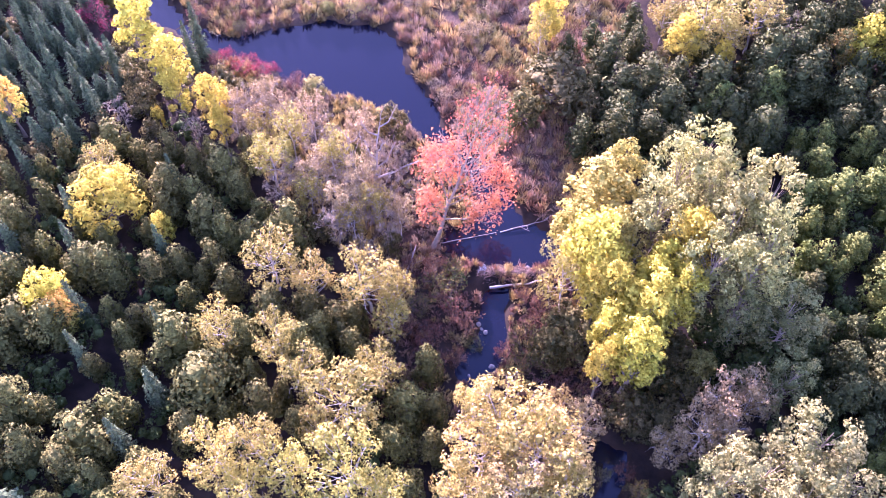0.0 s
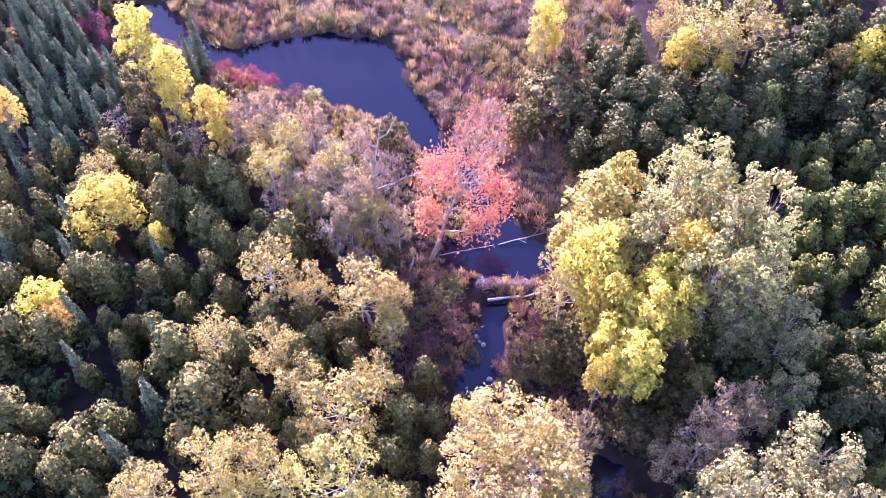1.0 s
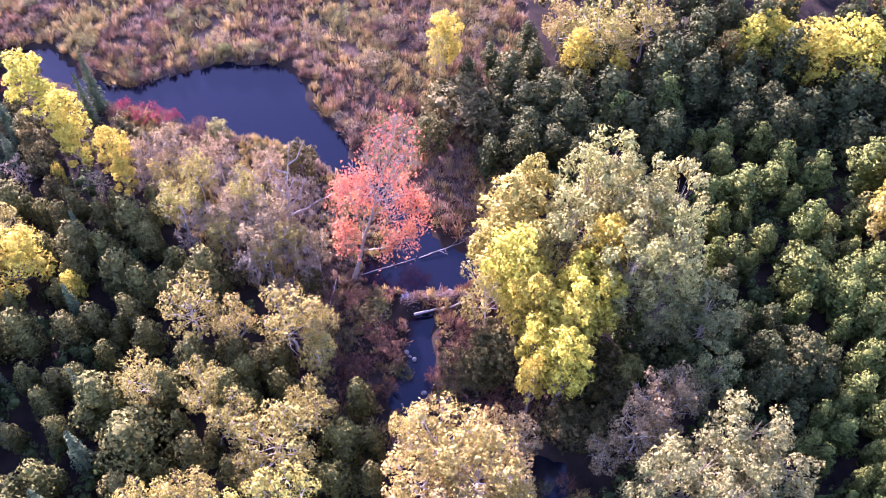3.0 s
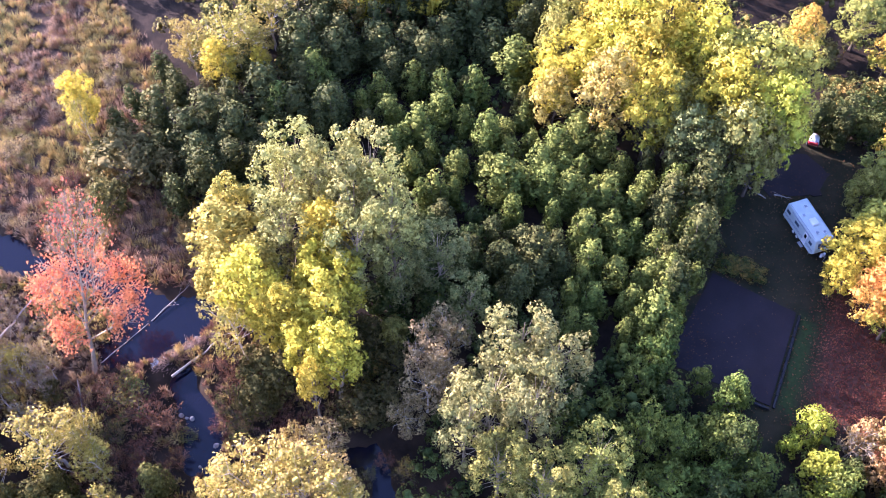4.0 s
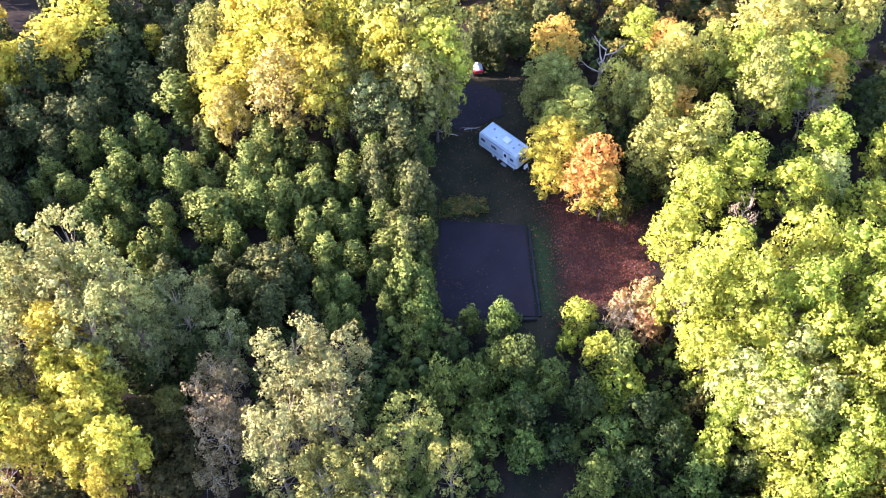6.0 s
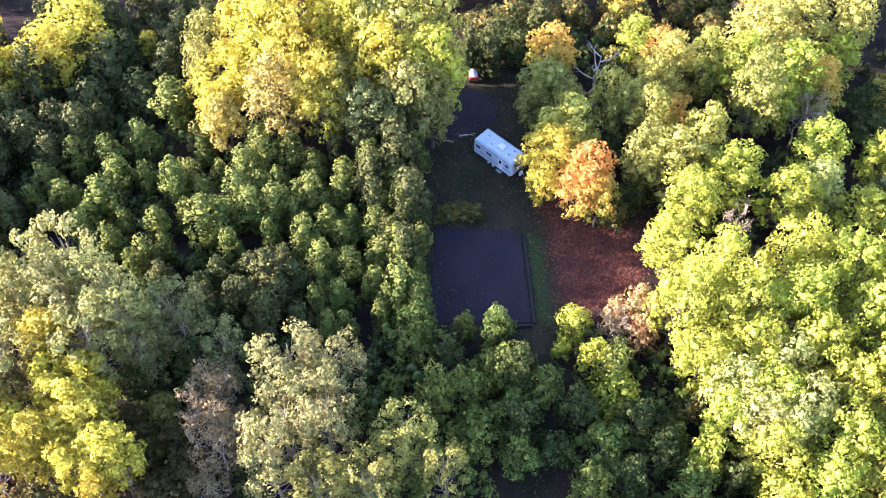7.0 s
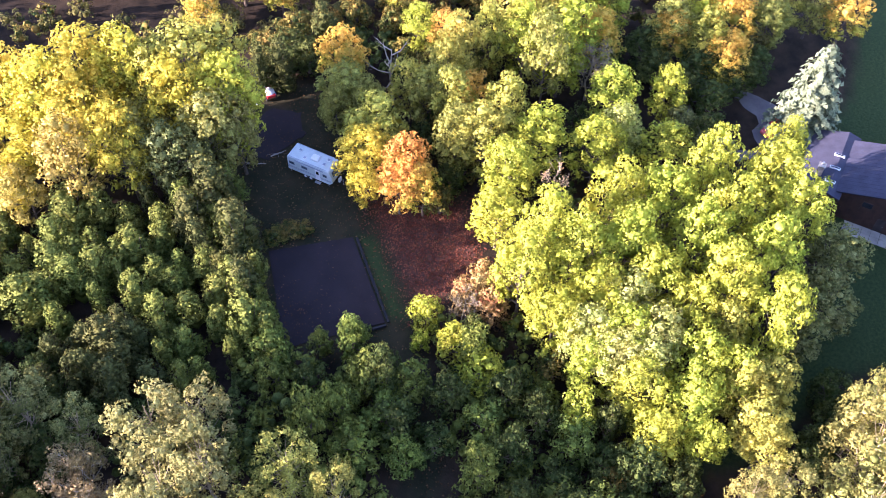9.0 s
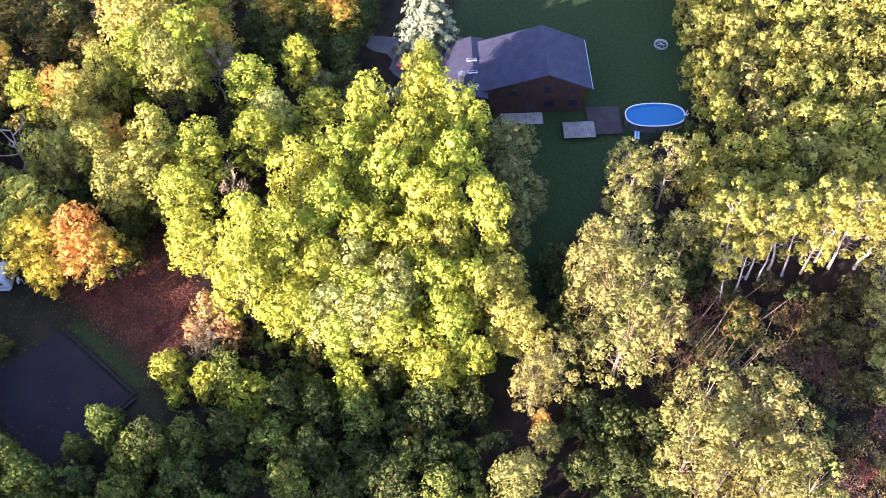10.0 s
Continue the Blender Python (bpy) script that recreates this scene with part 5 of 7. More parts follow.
plant('birch', 'cream', -13.6, 39.6, 9.5, 2.4)
plant('birch', 'cream', -6.5, 40.4, 9.5, 2.2)
plant('birch', 'cream', -9.8, 36.8, 10.5, 3.5)
plant('birch', 'cream', -26.1, 29.2, 10.0, 2.6)
plant('birch', 'cream', -17.2, 33.0, 10.0, 2.2)
plant('birch', 'cream', -11.8, 34.2, 9.0, 1.9)
plant('birch', 'cream', -5.6, 46.1, 8.0, 1.7)
plant('birch', 'palebutter', -20.6, 31.5, 10.5, 2.9)
plant('birch', 'palebutter', -9.5, 30.0, 11.0, 3.9)
plant('birch', 'palebutter', -17.8, 28.5, 10.0, 2.2)
plant('birch', 'palebutter', -14.5, 30.2, 10.0, 2.2)
plant('birch', 'palebutter', -6.1, 27.7, 10.0, 2.7)
plant('birch', 'butter', 5.1, 34.7, 11.0, 4.1)
plant('birch', 'butter', 2.6, 31.6, 11.0, 3.4)
plant('birch', 'butter', 7.9, 31.5, 11.0, 3.8)
plant('birch', 'butter', 9.7, 28.5, 10.5, 2.7)
plant('birch', 'butter', 2.2, 36.7, 9.0, 1.9)
plant('birch', 'butter', 1.1, 28.0, 11.0, 2.7)
plant('birch', 'peach', 10.3, 30.7, 10.0, 2.3)
plant('birch', 'peach', 5.8, 28.5, 11.0, 2.7)
plant('birch', 'peach', 9.7, 36.4, 9.0, 1.5)
plant('cedar', 'cedarolive', -43.0, 68.7, 6.9, 1.6)
plant('cedar', 'cedarolive', -47.6, 63.7, 7.1, 1.7)
plant('cedar', 'cedarolive', -48.6, 60.7, 6.8, 1.4)
plant('cedar', 'cedarolive', -43.6, 55.3, 6.7, 1.4)
plant('cedar', 'cedarolive', -41.1, 54.5, 6.7, 1.3)
plant('cedar', 'cedarolive', -36.7, 52.4, 7.3, 2.0)
plant('cedar', 'cedarolive', -29.9, 62.4, 7.5, 2.2)
plant('cedar', 'cedarolive', -27.3, 61.8, 7.4, 2.0)
plant('cedar', 'cedarolive', -34.2, 68.0, 7.2, 1.8)
plant('cedar', 'cedarolive', -32.3, 66.9, 7.0, 1.7)
plant('cedar', 'cedarolive', -25.6, 58.8, 6.9, 1.6)
plant('cedar', 'cedarolive', -19.9, 59.3, 7.3, 1.9)
plant('cedar', 'cedarolive', -23.0, 56.5, 6.9, 1.5)
plant('cedar', 'cedarolive', -27.9, 53.6, 7.3, 1.9)
plant('cedar', 'cedarolive', -30.0, 52.2, 7.0, 1.7)
plant('cedar', 'cedarolive', -24.1, 53.4, 6.9, 1.5)
plant('cedar', 'cedarolive', -25.5, 51.9, 6.9, 1.5)
plant('cedar', 'cedarolive', -31.1, 47.1, 7.5, 2.1)
plant('cedar', 'cedarolive', -26.4, 43.8, 8.0, 2.7)
plant('cedar', 'cedarolive', -34.5, 41.5, 7.2, 1.8)
plant('cedar', 'cedarolive', -30.1, 41.5, 6.9, 1.6)
plant('cedar', 'cedarolive', -22.9, 38.8, 8.0, 3.1)
plant('cedar', 'cedarolive', -40.4, 37.4, 7.2, 1.9)
plant('cedar', 'cedarolive', -33.4, 34.0, 7.4, 2.0)
plant('cedar', 'cedarolive', -35.1, 31.6, 7.1, 1.8)
plant('cedar', 'cedarolive', -42.7, 37.8, 7.0, 1.6)
plant('cedar', 'cedarolive', -37.2, 36.8, 6.8, 1.5)
plant('cedar', 'cedarolive', -27.4, 31.2, 7.0, 1.6)
plant('cedar', 'cedarolive', -11.1, 46.6, 7.1, 1.8)
plant('cedar', 'cedarolive', -17.9, 47.7, 7.3, 1.9)
plant('cedar', 'cedarolive', -12.7, 45.2, 7.4, 2.0)
plant('cedar', 'cedarolive', -2.2, 41.3, 7.8, 2.4)
plant('cedar', 'cedarolive', -9.4, 43.6, 7.1, 1.8)
plant('cedar', 'cedarolive', -16.7, 57.0, 7.0, 1.7)
plant('cedar', 'cedarolive', -22.3, 62.1, 7.1, 1.7)
plant('cedar', 'cedarolive', -24.4, 64.8, 7.2, 1.9)
plant('cedar', 'cedarolive', -34.4, 51.9, 7.0, 1.7)
plant('cedar', 'cedarolive', -45.7, 49.6, 7.2, 1.9)
plant('cedar', 'cedarolive', -32.0, 30.4, 7.0, 1.6)
plant('cedar', 'cedarolive', -43.5, 51.7, 6.9, 1.6)
plant('cedar', 'cedarolive', -37.5, 69.5, 6.9, 1.6)
plant('cedar', 'cedarolive', -26.1, 49.2, 7.2, 1.9)
plant('cedar', 'cedarolive', -22.1, 50.6, 7.1, 1.7)
plant('cedar', 'cedarolive', -42.3, 46.4, 7.6, 2.2)
plant('cedar', 'cedarolive', -38.8, 45.2, 7.3, 1.9)
plant('cedar', 'cedarolive', -44.5, 44.4, 7.6, 2.2)
plant('cedar', 'cedarolive', -30.1, 59.6, 7.1, 1.7)
plant('cedar', 'cedarolive', -39.9, 62.8, 6.9, 1.5)
plant('cedar', 'cedarolive', -43.0, 61.4, 6.9, 1.5)
plant('cedar', 'cedarolive', -45.1, 58.4, 6.9, 1.5)
plant('cedar', 'cedarolive', -35.9, 65.1, 6.9, 1.5)
plant('cedar', 'cedarolive', -33.2, 62.7, 7.0, 1.6)
plant('cedar', 'cedarolive', -20.4, 55.9, 7.0, 1.7)
plant('cedar', 'cedarolive', -21.3, 43.0, 7.0, 1.7)
plant('cedar', 'cedarolive', -18.8, 40.6, 7.0, 1.6)
plant('cedar', 'cedarolive', -24.3, 35.3, 7.3, 2.0)
plant('cedar', 'cedarolive', -20.6, 36.5, 7.1, 1.7)
plant('cedar', 'cedarolive', -17.5, 37.2, 7.1, 1.7)
plant('cedar', 'cedarolive', -14.0, 48.0, 7.0, 1.7)
plant('cedar', 'cedarolive', -14.2, 35.5, 7.2, 1.8)
plant('cedar', 'cedarolive', -3.9, 37.3, 7.5, 2.2)
plant('cedar', 'cedarolive', -4.9, 33.4, 7.4, 2.0)
plant('cedar', 'cedarolive', -1.9, 33.4, 7.1, 1.8)
plant('cedar', 'cedarolive', -30.0, 27.7, 7.1, 1.7)
plant('cedar', 'cedarolive', -24.6, 28.0, 7.3, 1.9)
plant('cedar', 'cedarolive', -35.7, 27.9, 7.4, 2.0)
plant('cedar', 'cedarolive', -41.9, 31.4, 7.5, 2.1)
plant('cedar', 'cedarolive', -38.3, 32.9, 7.0, 1.7)
plant('cedar', 'cedarolive', -31.2, 36.8, 7.2, 1.8)
plant('cedar', 'cedarolive', -35.8, 56.1, 6.9, 1.6)
plant('cedar', 'cedarolive', -38.7, 57.5, 6.7, 1.3)
plant('cedar', 'cedarolive', -9.5, 46.7, 6.9, 1.5)
plant('cedar', 'cedarolive', -19.7, 44.2, 6.8, 1.4)
plant('cedar', 'cedarolive', -31.6, 57.5, 6.9, 1.6)
plant('cedar', 'cedarolive', -31.9, 44.7, 7.0, 1.6)
plant('cedar', 'cedarolive', -28.6, 46.6, 7.0, 1.6)
plant('cedar', 'cedarolive', -42.5, 35.0, 7.2, 1.9)
plant('cedar', 'cedarolive', -3.8, 29.6, 7.6, 2.2)
plant('cedar', 'cedarolive', -1.4, 37.3, 6.8, 1.5)
plant('cedar', 'cedarolive', -50.0, 67.2, 6.8, 1.5)
plant('cedar', 'cedarolive', -39.4, 65.2, 6.7, 1.4)
plant('cedar', 'cedarolive', -44.0, 65.3, 6.8, 1.4)
plant('cedar', 'cedarolive', -28.0, 66.4, 6.8, 1.5)
plant('cedar', 'cedarolive', -22.4, 67.8, 6.8, 1.5)
plant('cedar', 'cedarolive', -26.3, 67.9, 6.7, 1.4)
plant('cedar', 'cedarolive', -30.8, 68.1, 6.7, 1.4)
plant('cedar', 'cedarolive', -39.0, 52.6, 6.8, 1.4)
plant('cedar', 'cedarolive', -14.7, 43.1, 6.9, 1.5)
plant('cedar', 'cedarolive', -16.0, 38.9, 6.8, 1.5)
plant('cedar', 'cedarolive', -12.0, 41.9, 6.9, 1.5)
plant('cedar', 'cedarolive', -8.1, 39.6, 6.8, 1.5)
plant('shrub', 'mixed', -0.3, 52.3, 2.8, 2.1)
plant('shrub', 'russet', -2.0, 46.5, 2.7, 1.8)
plant('shrub', 'olive', 7.4, 45.8, 2.6, 1.6)
plant('shrub', 'russet', 1.6, 48.0, 2.6, 1.6)
plant('shrub', 'russet', 8.8, 47.4, 2.6, 1.6)
plant('shrub', 'mixed', 6.7, 43.0, 2.6, 1.6)
plant('shrub', 'russet', 0.2, 49.7, 2.7, 1.8)
plant('shrub', 'olive', -3.1, 49.7, 2.6, 1.5)
plant('shrub', 'russet', -1.5, 54.3, 2.6, 1.5)
plant('shrub', 'russet', -4.2, 47.1, 2.6, 1.5)
plant('shrub', 'mixed', 2.4, 45.8, 2.4, 1.2)
plant('shrub', 'russet', 0.7, 44.0, 2.4, 1.0)
plant('shrub', 'olive', 8.9, 43.3, 2.6, 1.6)
plant('shrub', 'russet', 5.7, 44.6, 2.4, 1.1)
plant('shrub', 'russet', 11.1, 43.3, 2.5, 1.4)
plant('shrub', 'russet', -2.8, 44.6, 2.5, 1.2)
plant('shrub', 'olive', 0.4, 54.4, 2.2, 1.1)
plant('shrub', 'russet', 9.2, 49.6, 2.5, 1.2)
plant('shrub', 'russet', 10.7, 46.4, 2.5, 1.3)
plant('shrub', 'mixed', 3.9, 38.6, 2.4, 1.0)
plant('shrub', 'russet', 16.3, 32.0, 2.3, 0.9)
plant('shrub', 'olive', 14.1, 31.5, 2.3, 0.8)
plant('shrub', 'russet', 13.6, 40.2, 2.5, 1.3)
plant('shrub', 'russet', 10.9, 40.2, 2.5, 1.2)
plant('shrub', 'mixed', 17.1, 29.8, 2.5, 1.2)
plant('shrub', 'russet', -0.9, 43.4, 2.3, 0.9)
plant('shrub', 'olive', -6.4, 44.6, 2.4, 1.1)
plant('shrub', 'russet', -4.4, 54.3, 2.5, 1.3)
plant('shrub', 'russet', 7.6, 50.9, 2.3, 0.9)
plant('shrub', 'mixed', 8.2, 45.2, 2.4, 1.0)
plant('shrub', 'russet', -32.1, 92.1, 2.5, 1.4)
plant('shrub', 'olive', -26.6, 90.7, 2.5, 1.2)
plant('shrub', 'russet', -28.7, 84.7, 2.4, 1.1)
plant('shrub', 'russet', -35.1, 88.1, 2.5, 1.2)
plant('shrub', 'mixed', -23.0, 79.8, 2.5, 1.3)
plant('shrub', 'russet', -18.3, 80.5, 2.4, 1.2)
plant('shrub', 'olive', -11.3, 75.9, 2.4, 1.1)
plant('shrub', 'russet', -40.8, 89.6, 2.6, 1.4)
plant('shrub', 'russet', -44.1, 86.7, 2.5, 1.4)
plant('shrub', 'mixed', -41.6, 82.6, 2.5, 1.2)
plant('shrub', 'crimson', -24.9, 83.6, 2.7, 1.8)
plant('shrub', 'crimson', -22.7, 82.7, 2.5, 1.3)
plant('shrub', 'crimson', -27.3, 85.2, 2.5, 1.2)
plant('shrub', 'crimson', -45.3, 93.2, 2.8, 1.9)
plant('shrub', 'crimson', -43.1, 90.8, 2.5, 1.3)
plant('shrub', 'crimson', -21.4, 83.4, 2.3, 0.8)
plant('shrub', 'crimson', -47.1, 92.3, 2.4, 1.2)
plant('bush', 'olivelit', -16.2, 80.0, 2.4, 1.9)
plant('bush', 'olive', -6.6, 72.8, 4.3, 2.0)
plant('bush', 'olive', 12.2, 45.2, 4.7, 2.9)
plant('bush', 'olive', 12.5, 78.3, 5.2, 4.5)
plant('bush', 'olive', 16.4, 74.9, 4.7, 3.0)
plant('bush', 'olive', 8.7, 74.8, 4.6, 2.7)
plant('bush', 'olive', 11.1, 82.0, 4.4, 2.3)
plant('bush', 'olive', -16.2, 76.4, 4.0, 1.5)
plant('bush', 'olive', 11.8, 47.7, 4.2, 1.9)
plant('bush', 'olive', 9.9, 44.0, 4.3, 2.1)
plant('aspen', 'palebutter', 15.4, 57.2, 14.0, 3.8)
plant('aspen', 'palebutter', 12.8, 54.5, 12.0, 2.7)
plant('aspen', 'palebutter', 17.7, 60.4, 14.0, 2.4)
plant('aspen', 'yellow', 13.9, 50.4, 14.5, 3.7)
plant('aspen', 'yellow', 15.6, 45.8, 14.5, 2.1)
plant('aspen', 'yellow', 18.1, 44.6, 14.5, 3.4)
plant('aspen', 'yellow', 16.6, 40.0, 14.5, 2.7)
plant('aspen', 'yellow', 23.1, 51.7, 14.5, 2.7)
plant('aspen', 'yellow', 15.2, 42.4, 13.5, 2.3)
plant('poplar', 'silver', 22.1, 57.5, 17.0, 3.6)
plant('poplar', 'silver', 25.4, 60.4, 17.0, 3.4)
plant('poplar', 'silver', 27.4, 56.5, 17.0, 3.4)
plant('poplar', 'silver', 30.4, 54.9, 17.0, 3.7)
plant('poplar', 'silver', 26.6, 51.5, 17.0, 3.8)
plant('poplar', 'silver', 29.8, 50.2, 17.0, 3.1)
plant('poplar', 'silver', 20.1, 53.5, 17.0, 2.9)
plant('poplar', 'silver', 24.3, 47.7, 17.0, 3.3)
plant('poplar', 'silver', 28.0, 46.5, 17.0, 3.1)
plant('bush', 'darkgreen', 26.1, 45.6, 4.6, 2.9)
plant('bush', 'darkgreen', 30.5, 46.2, 4.7, 3.0)
plant('bush', 'darkgreen', 34.3, 46.0, 4.6, 2.8)
plant('bush', 'darkgreen', 35.1, 43.8, 4.6, 2.7)
plant('bush', 'darkgreen', 25.1, 42.1, 4.4, 2.3)
plant('bush', 'darkgreen', 30.2, 42.3, 4.6, 2.8)
plant('bush', 'darkgreen', 33.7, 39.7, 4.6, 2.8)
plant('bush', 'darkgreen', 38.0, 46.7, 4.5, 2.4)
plant('bush', 'darkgreen', 33.9, 50.3, 4.6, 2.7)
plant('bush', 'darkgreen', 27.2, 40.5, 4.2, 1.9)
plant('aspen', 'palegreen', 24.0, 41.1, 6.0, 1.5)
plant('birch', 'tan', 24.9, 35.5, 11.5, 3.0)
plant('birch', 'tan', 22.6, 33.8, 11.0, 2.4)
plant('birch', 'tan', 27.1, 36.2, 11.0, 2.3)
plant('birch', 'tan', 19.9, 33.1, 6.0, 1.9)
plant('birch', 'tan', 12.5, 36.1, 6.0, 1.9)
plant('poplar', 'beige', 30.9, 30.3, 15.5, 3.6)
plant('poplar', 'beige', 25.5, 27.9, 15.5, 3.7)
plant('poplar', 'beige', 21.9, 27.1, 15.5, 2.8)
plant('poplar', 'beige', 32.3, 26.9, 15.5, 2.9)
plant('poplar', 'beige', 28.3, 25.7, 15.5, 3.4)
plant('cedar', 'cedardark', 18.9, 81.2, 7.9, 2.5)
plant('cedar', 'cedardark', 22.6, 83.7, 7.9, 2.5)
plant('cedar', 'cedardark', 20.3, 76.7, 7.7, 2.3)
plant('cedar', 'cedardark', 17.1, 77.5, 7.5, 2.1)
plant('cedar', 'cedardark', 23.0, 76.8, 7.5, 2.2)
plant('cedar', 'cedardark', 19.2, 72.4, 7.3, 2.0)
plant('cedar', 'cedardark', 26.5, 77.8, 7.4, 2.0)
plant('cedar', 'cedardark', 30.8, 82.6, 7.3, 2.0)
plant('cedar', 'cedardark', 17.2, 85.0, 7.3, 1.9)
plant('cedar', 'cedardark', 14.4, 83.9, 7.1, 1.8)
plant('cedar', 'cedardark', 22.4, 88.1, 7.5, 2.1)
plant('cedar', 'cedardark', 29.6, 76.1, 8.0, 2.8)
plant('cedar', 'cedardark', 32.0, 78.0, 7.6, 2.2)
plant('cedar', 'cedardark', 35.0, 75.4, 7.4, 2.0)
plant('cedar', 'cedardark', 36.8, 78.9, 9.6, 2.5)
plant('cedar', 'cedardark', 40.9, 81.0, 9.8, 2.8)
plant('cedar', 'cedardark', 40.3, 76.5, 7.5, 2.1)
plant('cedar', 'cedardark', 24.5, 73.4, 7.5, 2.1)
plant('cedar', 'cedardark', 22.1, 70.0, 7.3, 1.9)
plant('cedar', 'cedardark', 24.4, 68.4, 7.1, 1.8)
plant('cedar', 'cedardark', 18.2, 69.1, 7.0, 1.6)
plant('cedar', 'cedardark', 15.1, 69.9, 7.0, 1.6)
plant('cedar', 'cedardark', 31.7, 72.7, 7.2, 1.9)
plant('cedar', 'cedardark', 33.1, 69.4, 7.2, 1.8)
plant('cedar', 'cedardark', 36.9, 71.2, 7.2, 1.9)
plant('cedar', 'cedardark', 26.6, 70.1, 7.0, 1.7)
plant('maple', 'yellow', 27.9, 83.3, 9.0, 2.4)
plant('maple', 'yellow', 32.4, 81.8, 7.0, 1.4)
plant('maple', 'yellow', 12.2, 87.5, 10.0, 2.4)
plant('maple', 'yellow', 51.2, 83.9, 9.0, 2.2)
plant('maple', 'yellow', 56.9, 90.8, 9.0, 2.0)
plant('birch', 'cream', 30.6, 85.2, 11.0, 3.8)
plant('birch', 'cream', 36.8, 86.3, 10.0, 3.5)
plant('birch', 'cream', 32.8, 83.8, 9.0, 2.6)
plant('birch', 'cream', 26.4, 87.9, 9.0, 2.3)
plant('birch', 'cream', 11.0, 84.9, 9.0, 1.3)
plant('maple', 'mixed', 46.1, 82.1, 8.0, 2.2)
plant('bare', 'grey', 41.2, 85.7, 8.0, 2.4)
plant('bare', 'grey', 19.4, 67.0, 5.0, 1.2)
plant('bare', 'grey', 18.4, 69.4, 5.0, 0.6)
plant('cedar', 'cedardark', 52.4, 79.3, 9.5, 2.4)
plant('cedar', 'cedardark', 47.3, 78.4, 9.2, 2.2)
plant('cedar', 'cedardark', 38.4, 84.1, 9.0, 2.1)
plant('cedar', 'cedardark', 41.8, 77.3, 7.5, 2.1)
plant('cedar', 'cedardark', 44.9, 74.3, 7.6, 2.2)
plant('cedar', 'cedardark', 48.0, 69.5, 8.0, 2.7)
plant('cedar', 'cedardark', 53.1, 72.1, 8.0, 2.6)
plant('cedar', 'cedardark', 44.7, 70.5, 7.9, 2.5)
plant('cedar', 'cedardark', 58.2, 72.7, 7.4, 2.0)
plant('cedar', 'cedardark', 61.0, 66.0, 7.2, 1.8)
plant('cedar', 'cedardark', 66.3, 67.6, 7.4, 2.0)
plant('cedar', 'cedardark', 64.8, 75.4, 7.3, 1.9)
plant('cedar', 'cedardark', 69.7, 73.1, 7.3, 2.0)
plant('cedar', 'cedardark', 35.0, 69.6, 7.4, 2.0)
plant('cedar', 'cedardark', 37.7, 66.0, 7.2, 1.8)
plant('cedar', 'cedardark', 58.1, 77.0, 7.4, 2.1)
plant('cedar', 'cedardark', 56.8, 67.1, 8.0, 2.6)
plant('maple', 'yellow', 56.0, 80.1, 10.0, 4.2)
plant('maple', 'yellow', 60.2, 78.9, 11.0, 4.6)
plant('maple', 'yellow', 64.0, 71.5, 6.0, 1.5)
plant('maple', 'yellow', 49.9, 82.9, 9.0, 3.1)
plant('bush', 'olive', 23.8, 70.3, 4.5, 2.5)
plant('bush', 'olive', 25.4, 67.1, 4.3, 2.0)
plant('bush', 'olive', 15.2, 77.6, 4.9, 3.5)
plant('bush', 'olive', 20.9, 73.9, 4.6, 2.7)
plant('cedar', 'cedargreen', 36.6, 75.7, 7.1, 1.8)
plant('cedar', 'cedargreen', 41.7, 69.5, 7.1, 1.7)
plant('cedar', 'cedargreen', 45.4, 68.0, 7.2, 1.9)
plant('cedar', 'cedargreen', 47.3, 64.4, 7.1, 1.7)
plant('cedar', 'cedargreen', 50.6, 62.6, 7.2, 1.9)
plant('cedar', 'cedargreen', 56.0, 62.2, 7.6, 2.2)
plant('cedar', 'cedargreen', 52.7, 56.0, 7.3, 2.0)
plant('cedar', 'cedargreen', 38.8, 68.8, 7.1, 1.7)
plant('cedar', 'cedargreen', 41.0, 64.3, 7.2, 1.8)
plant('cedar', 'cedargreen', 41.4, 61.3, 7.2, 1.8)
plant('cedar', 'cedargreen', 45.3, 61.9, 7.0, 1.7)
plant('cedar', 'cedargreen', 46.5, 59.4, 7.0, 1.7)
plant('cedar', 'cedargreen', 46.8, 55.4, 7.0, 1.6)
plant('cedar', 'cedargreen', 49.5, 55.3, 7.0, 1.7)
plant('cedar', 'cedargreen', 50.8, 52.4, 7.0, 1.6)
plant('cedar', 'cedargreen', 51.7, 49.7, 7.0, 1.6)
plant('cedar', 'cedargreen', 55.1, 49.4, 7.3, 1.9)
plant('cedar', 'cedargreen', 41.6, 54.1, 7.2, 1.9)
plant('cedar', 'cedargreen', 40.9, 58.2, 7.1, 1.8)
plant('cedar', 'cedargreen', 37.9, 61.4, 7.0, 1.6)
plant('cedar', 'cedargreen', 44.5, 52.4, 7.1, 1.7)
plant('cedar', 'cedargreen', 47.4, 52.4, 7.1, 1.8)
plant('cedar', 'cedargreen', 48.8, 48.7, 7.2, 1.9)
plant('cedar', 'cedargreen', 50.4, 46.7, 7.1, 1.7)
plant('cedar', 'cedargreen', 52.2, 45.7, 7.0, 1.6)
plant('cedar', 'cedargreen', 56.3, 46.2, 7.3, 1.9)
plant('cedar', 'cedargreen', 56.3, 43.6, 7.1, 1.8)
plant('cedar', 'cedargreen', 55.8, 39.3, 7.1, 1.7)
plant('cedar', 'cedargreen', 58.8, 37.9, 7.0, 1.6)
plant('cedar', 'cedargreen', 51.4, 42.8, 7.2, 1.9)
plant('cedar', 'cedargreen', 48.7, 43.5, 7.2, 1.8)
plant('cedar', 'cedargreen', 51.7, 40.9, 7.2, 1.8)
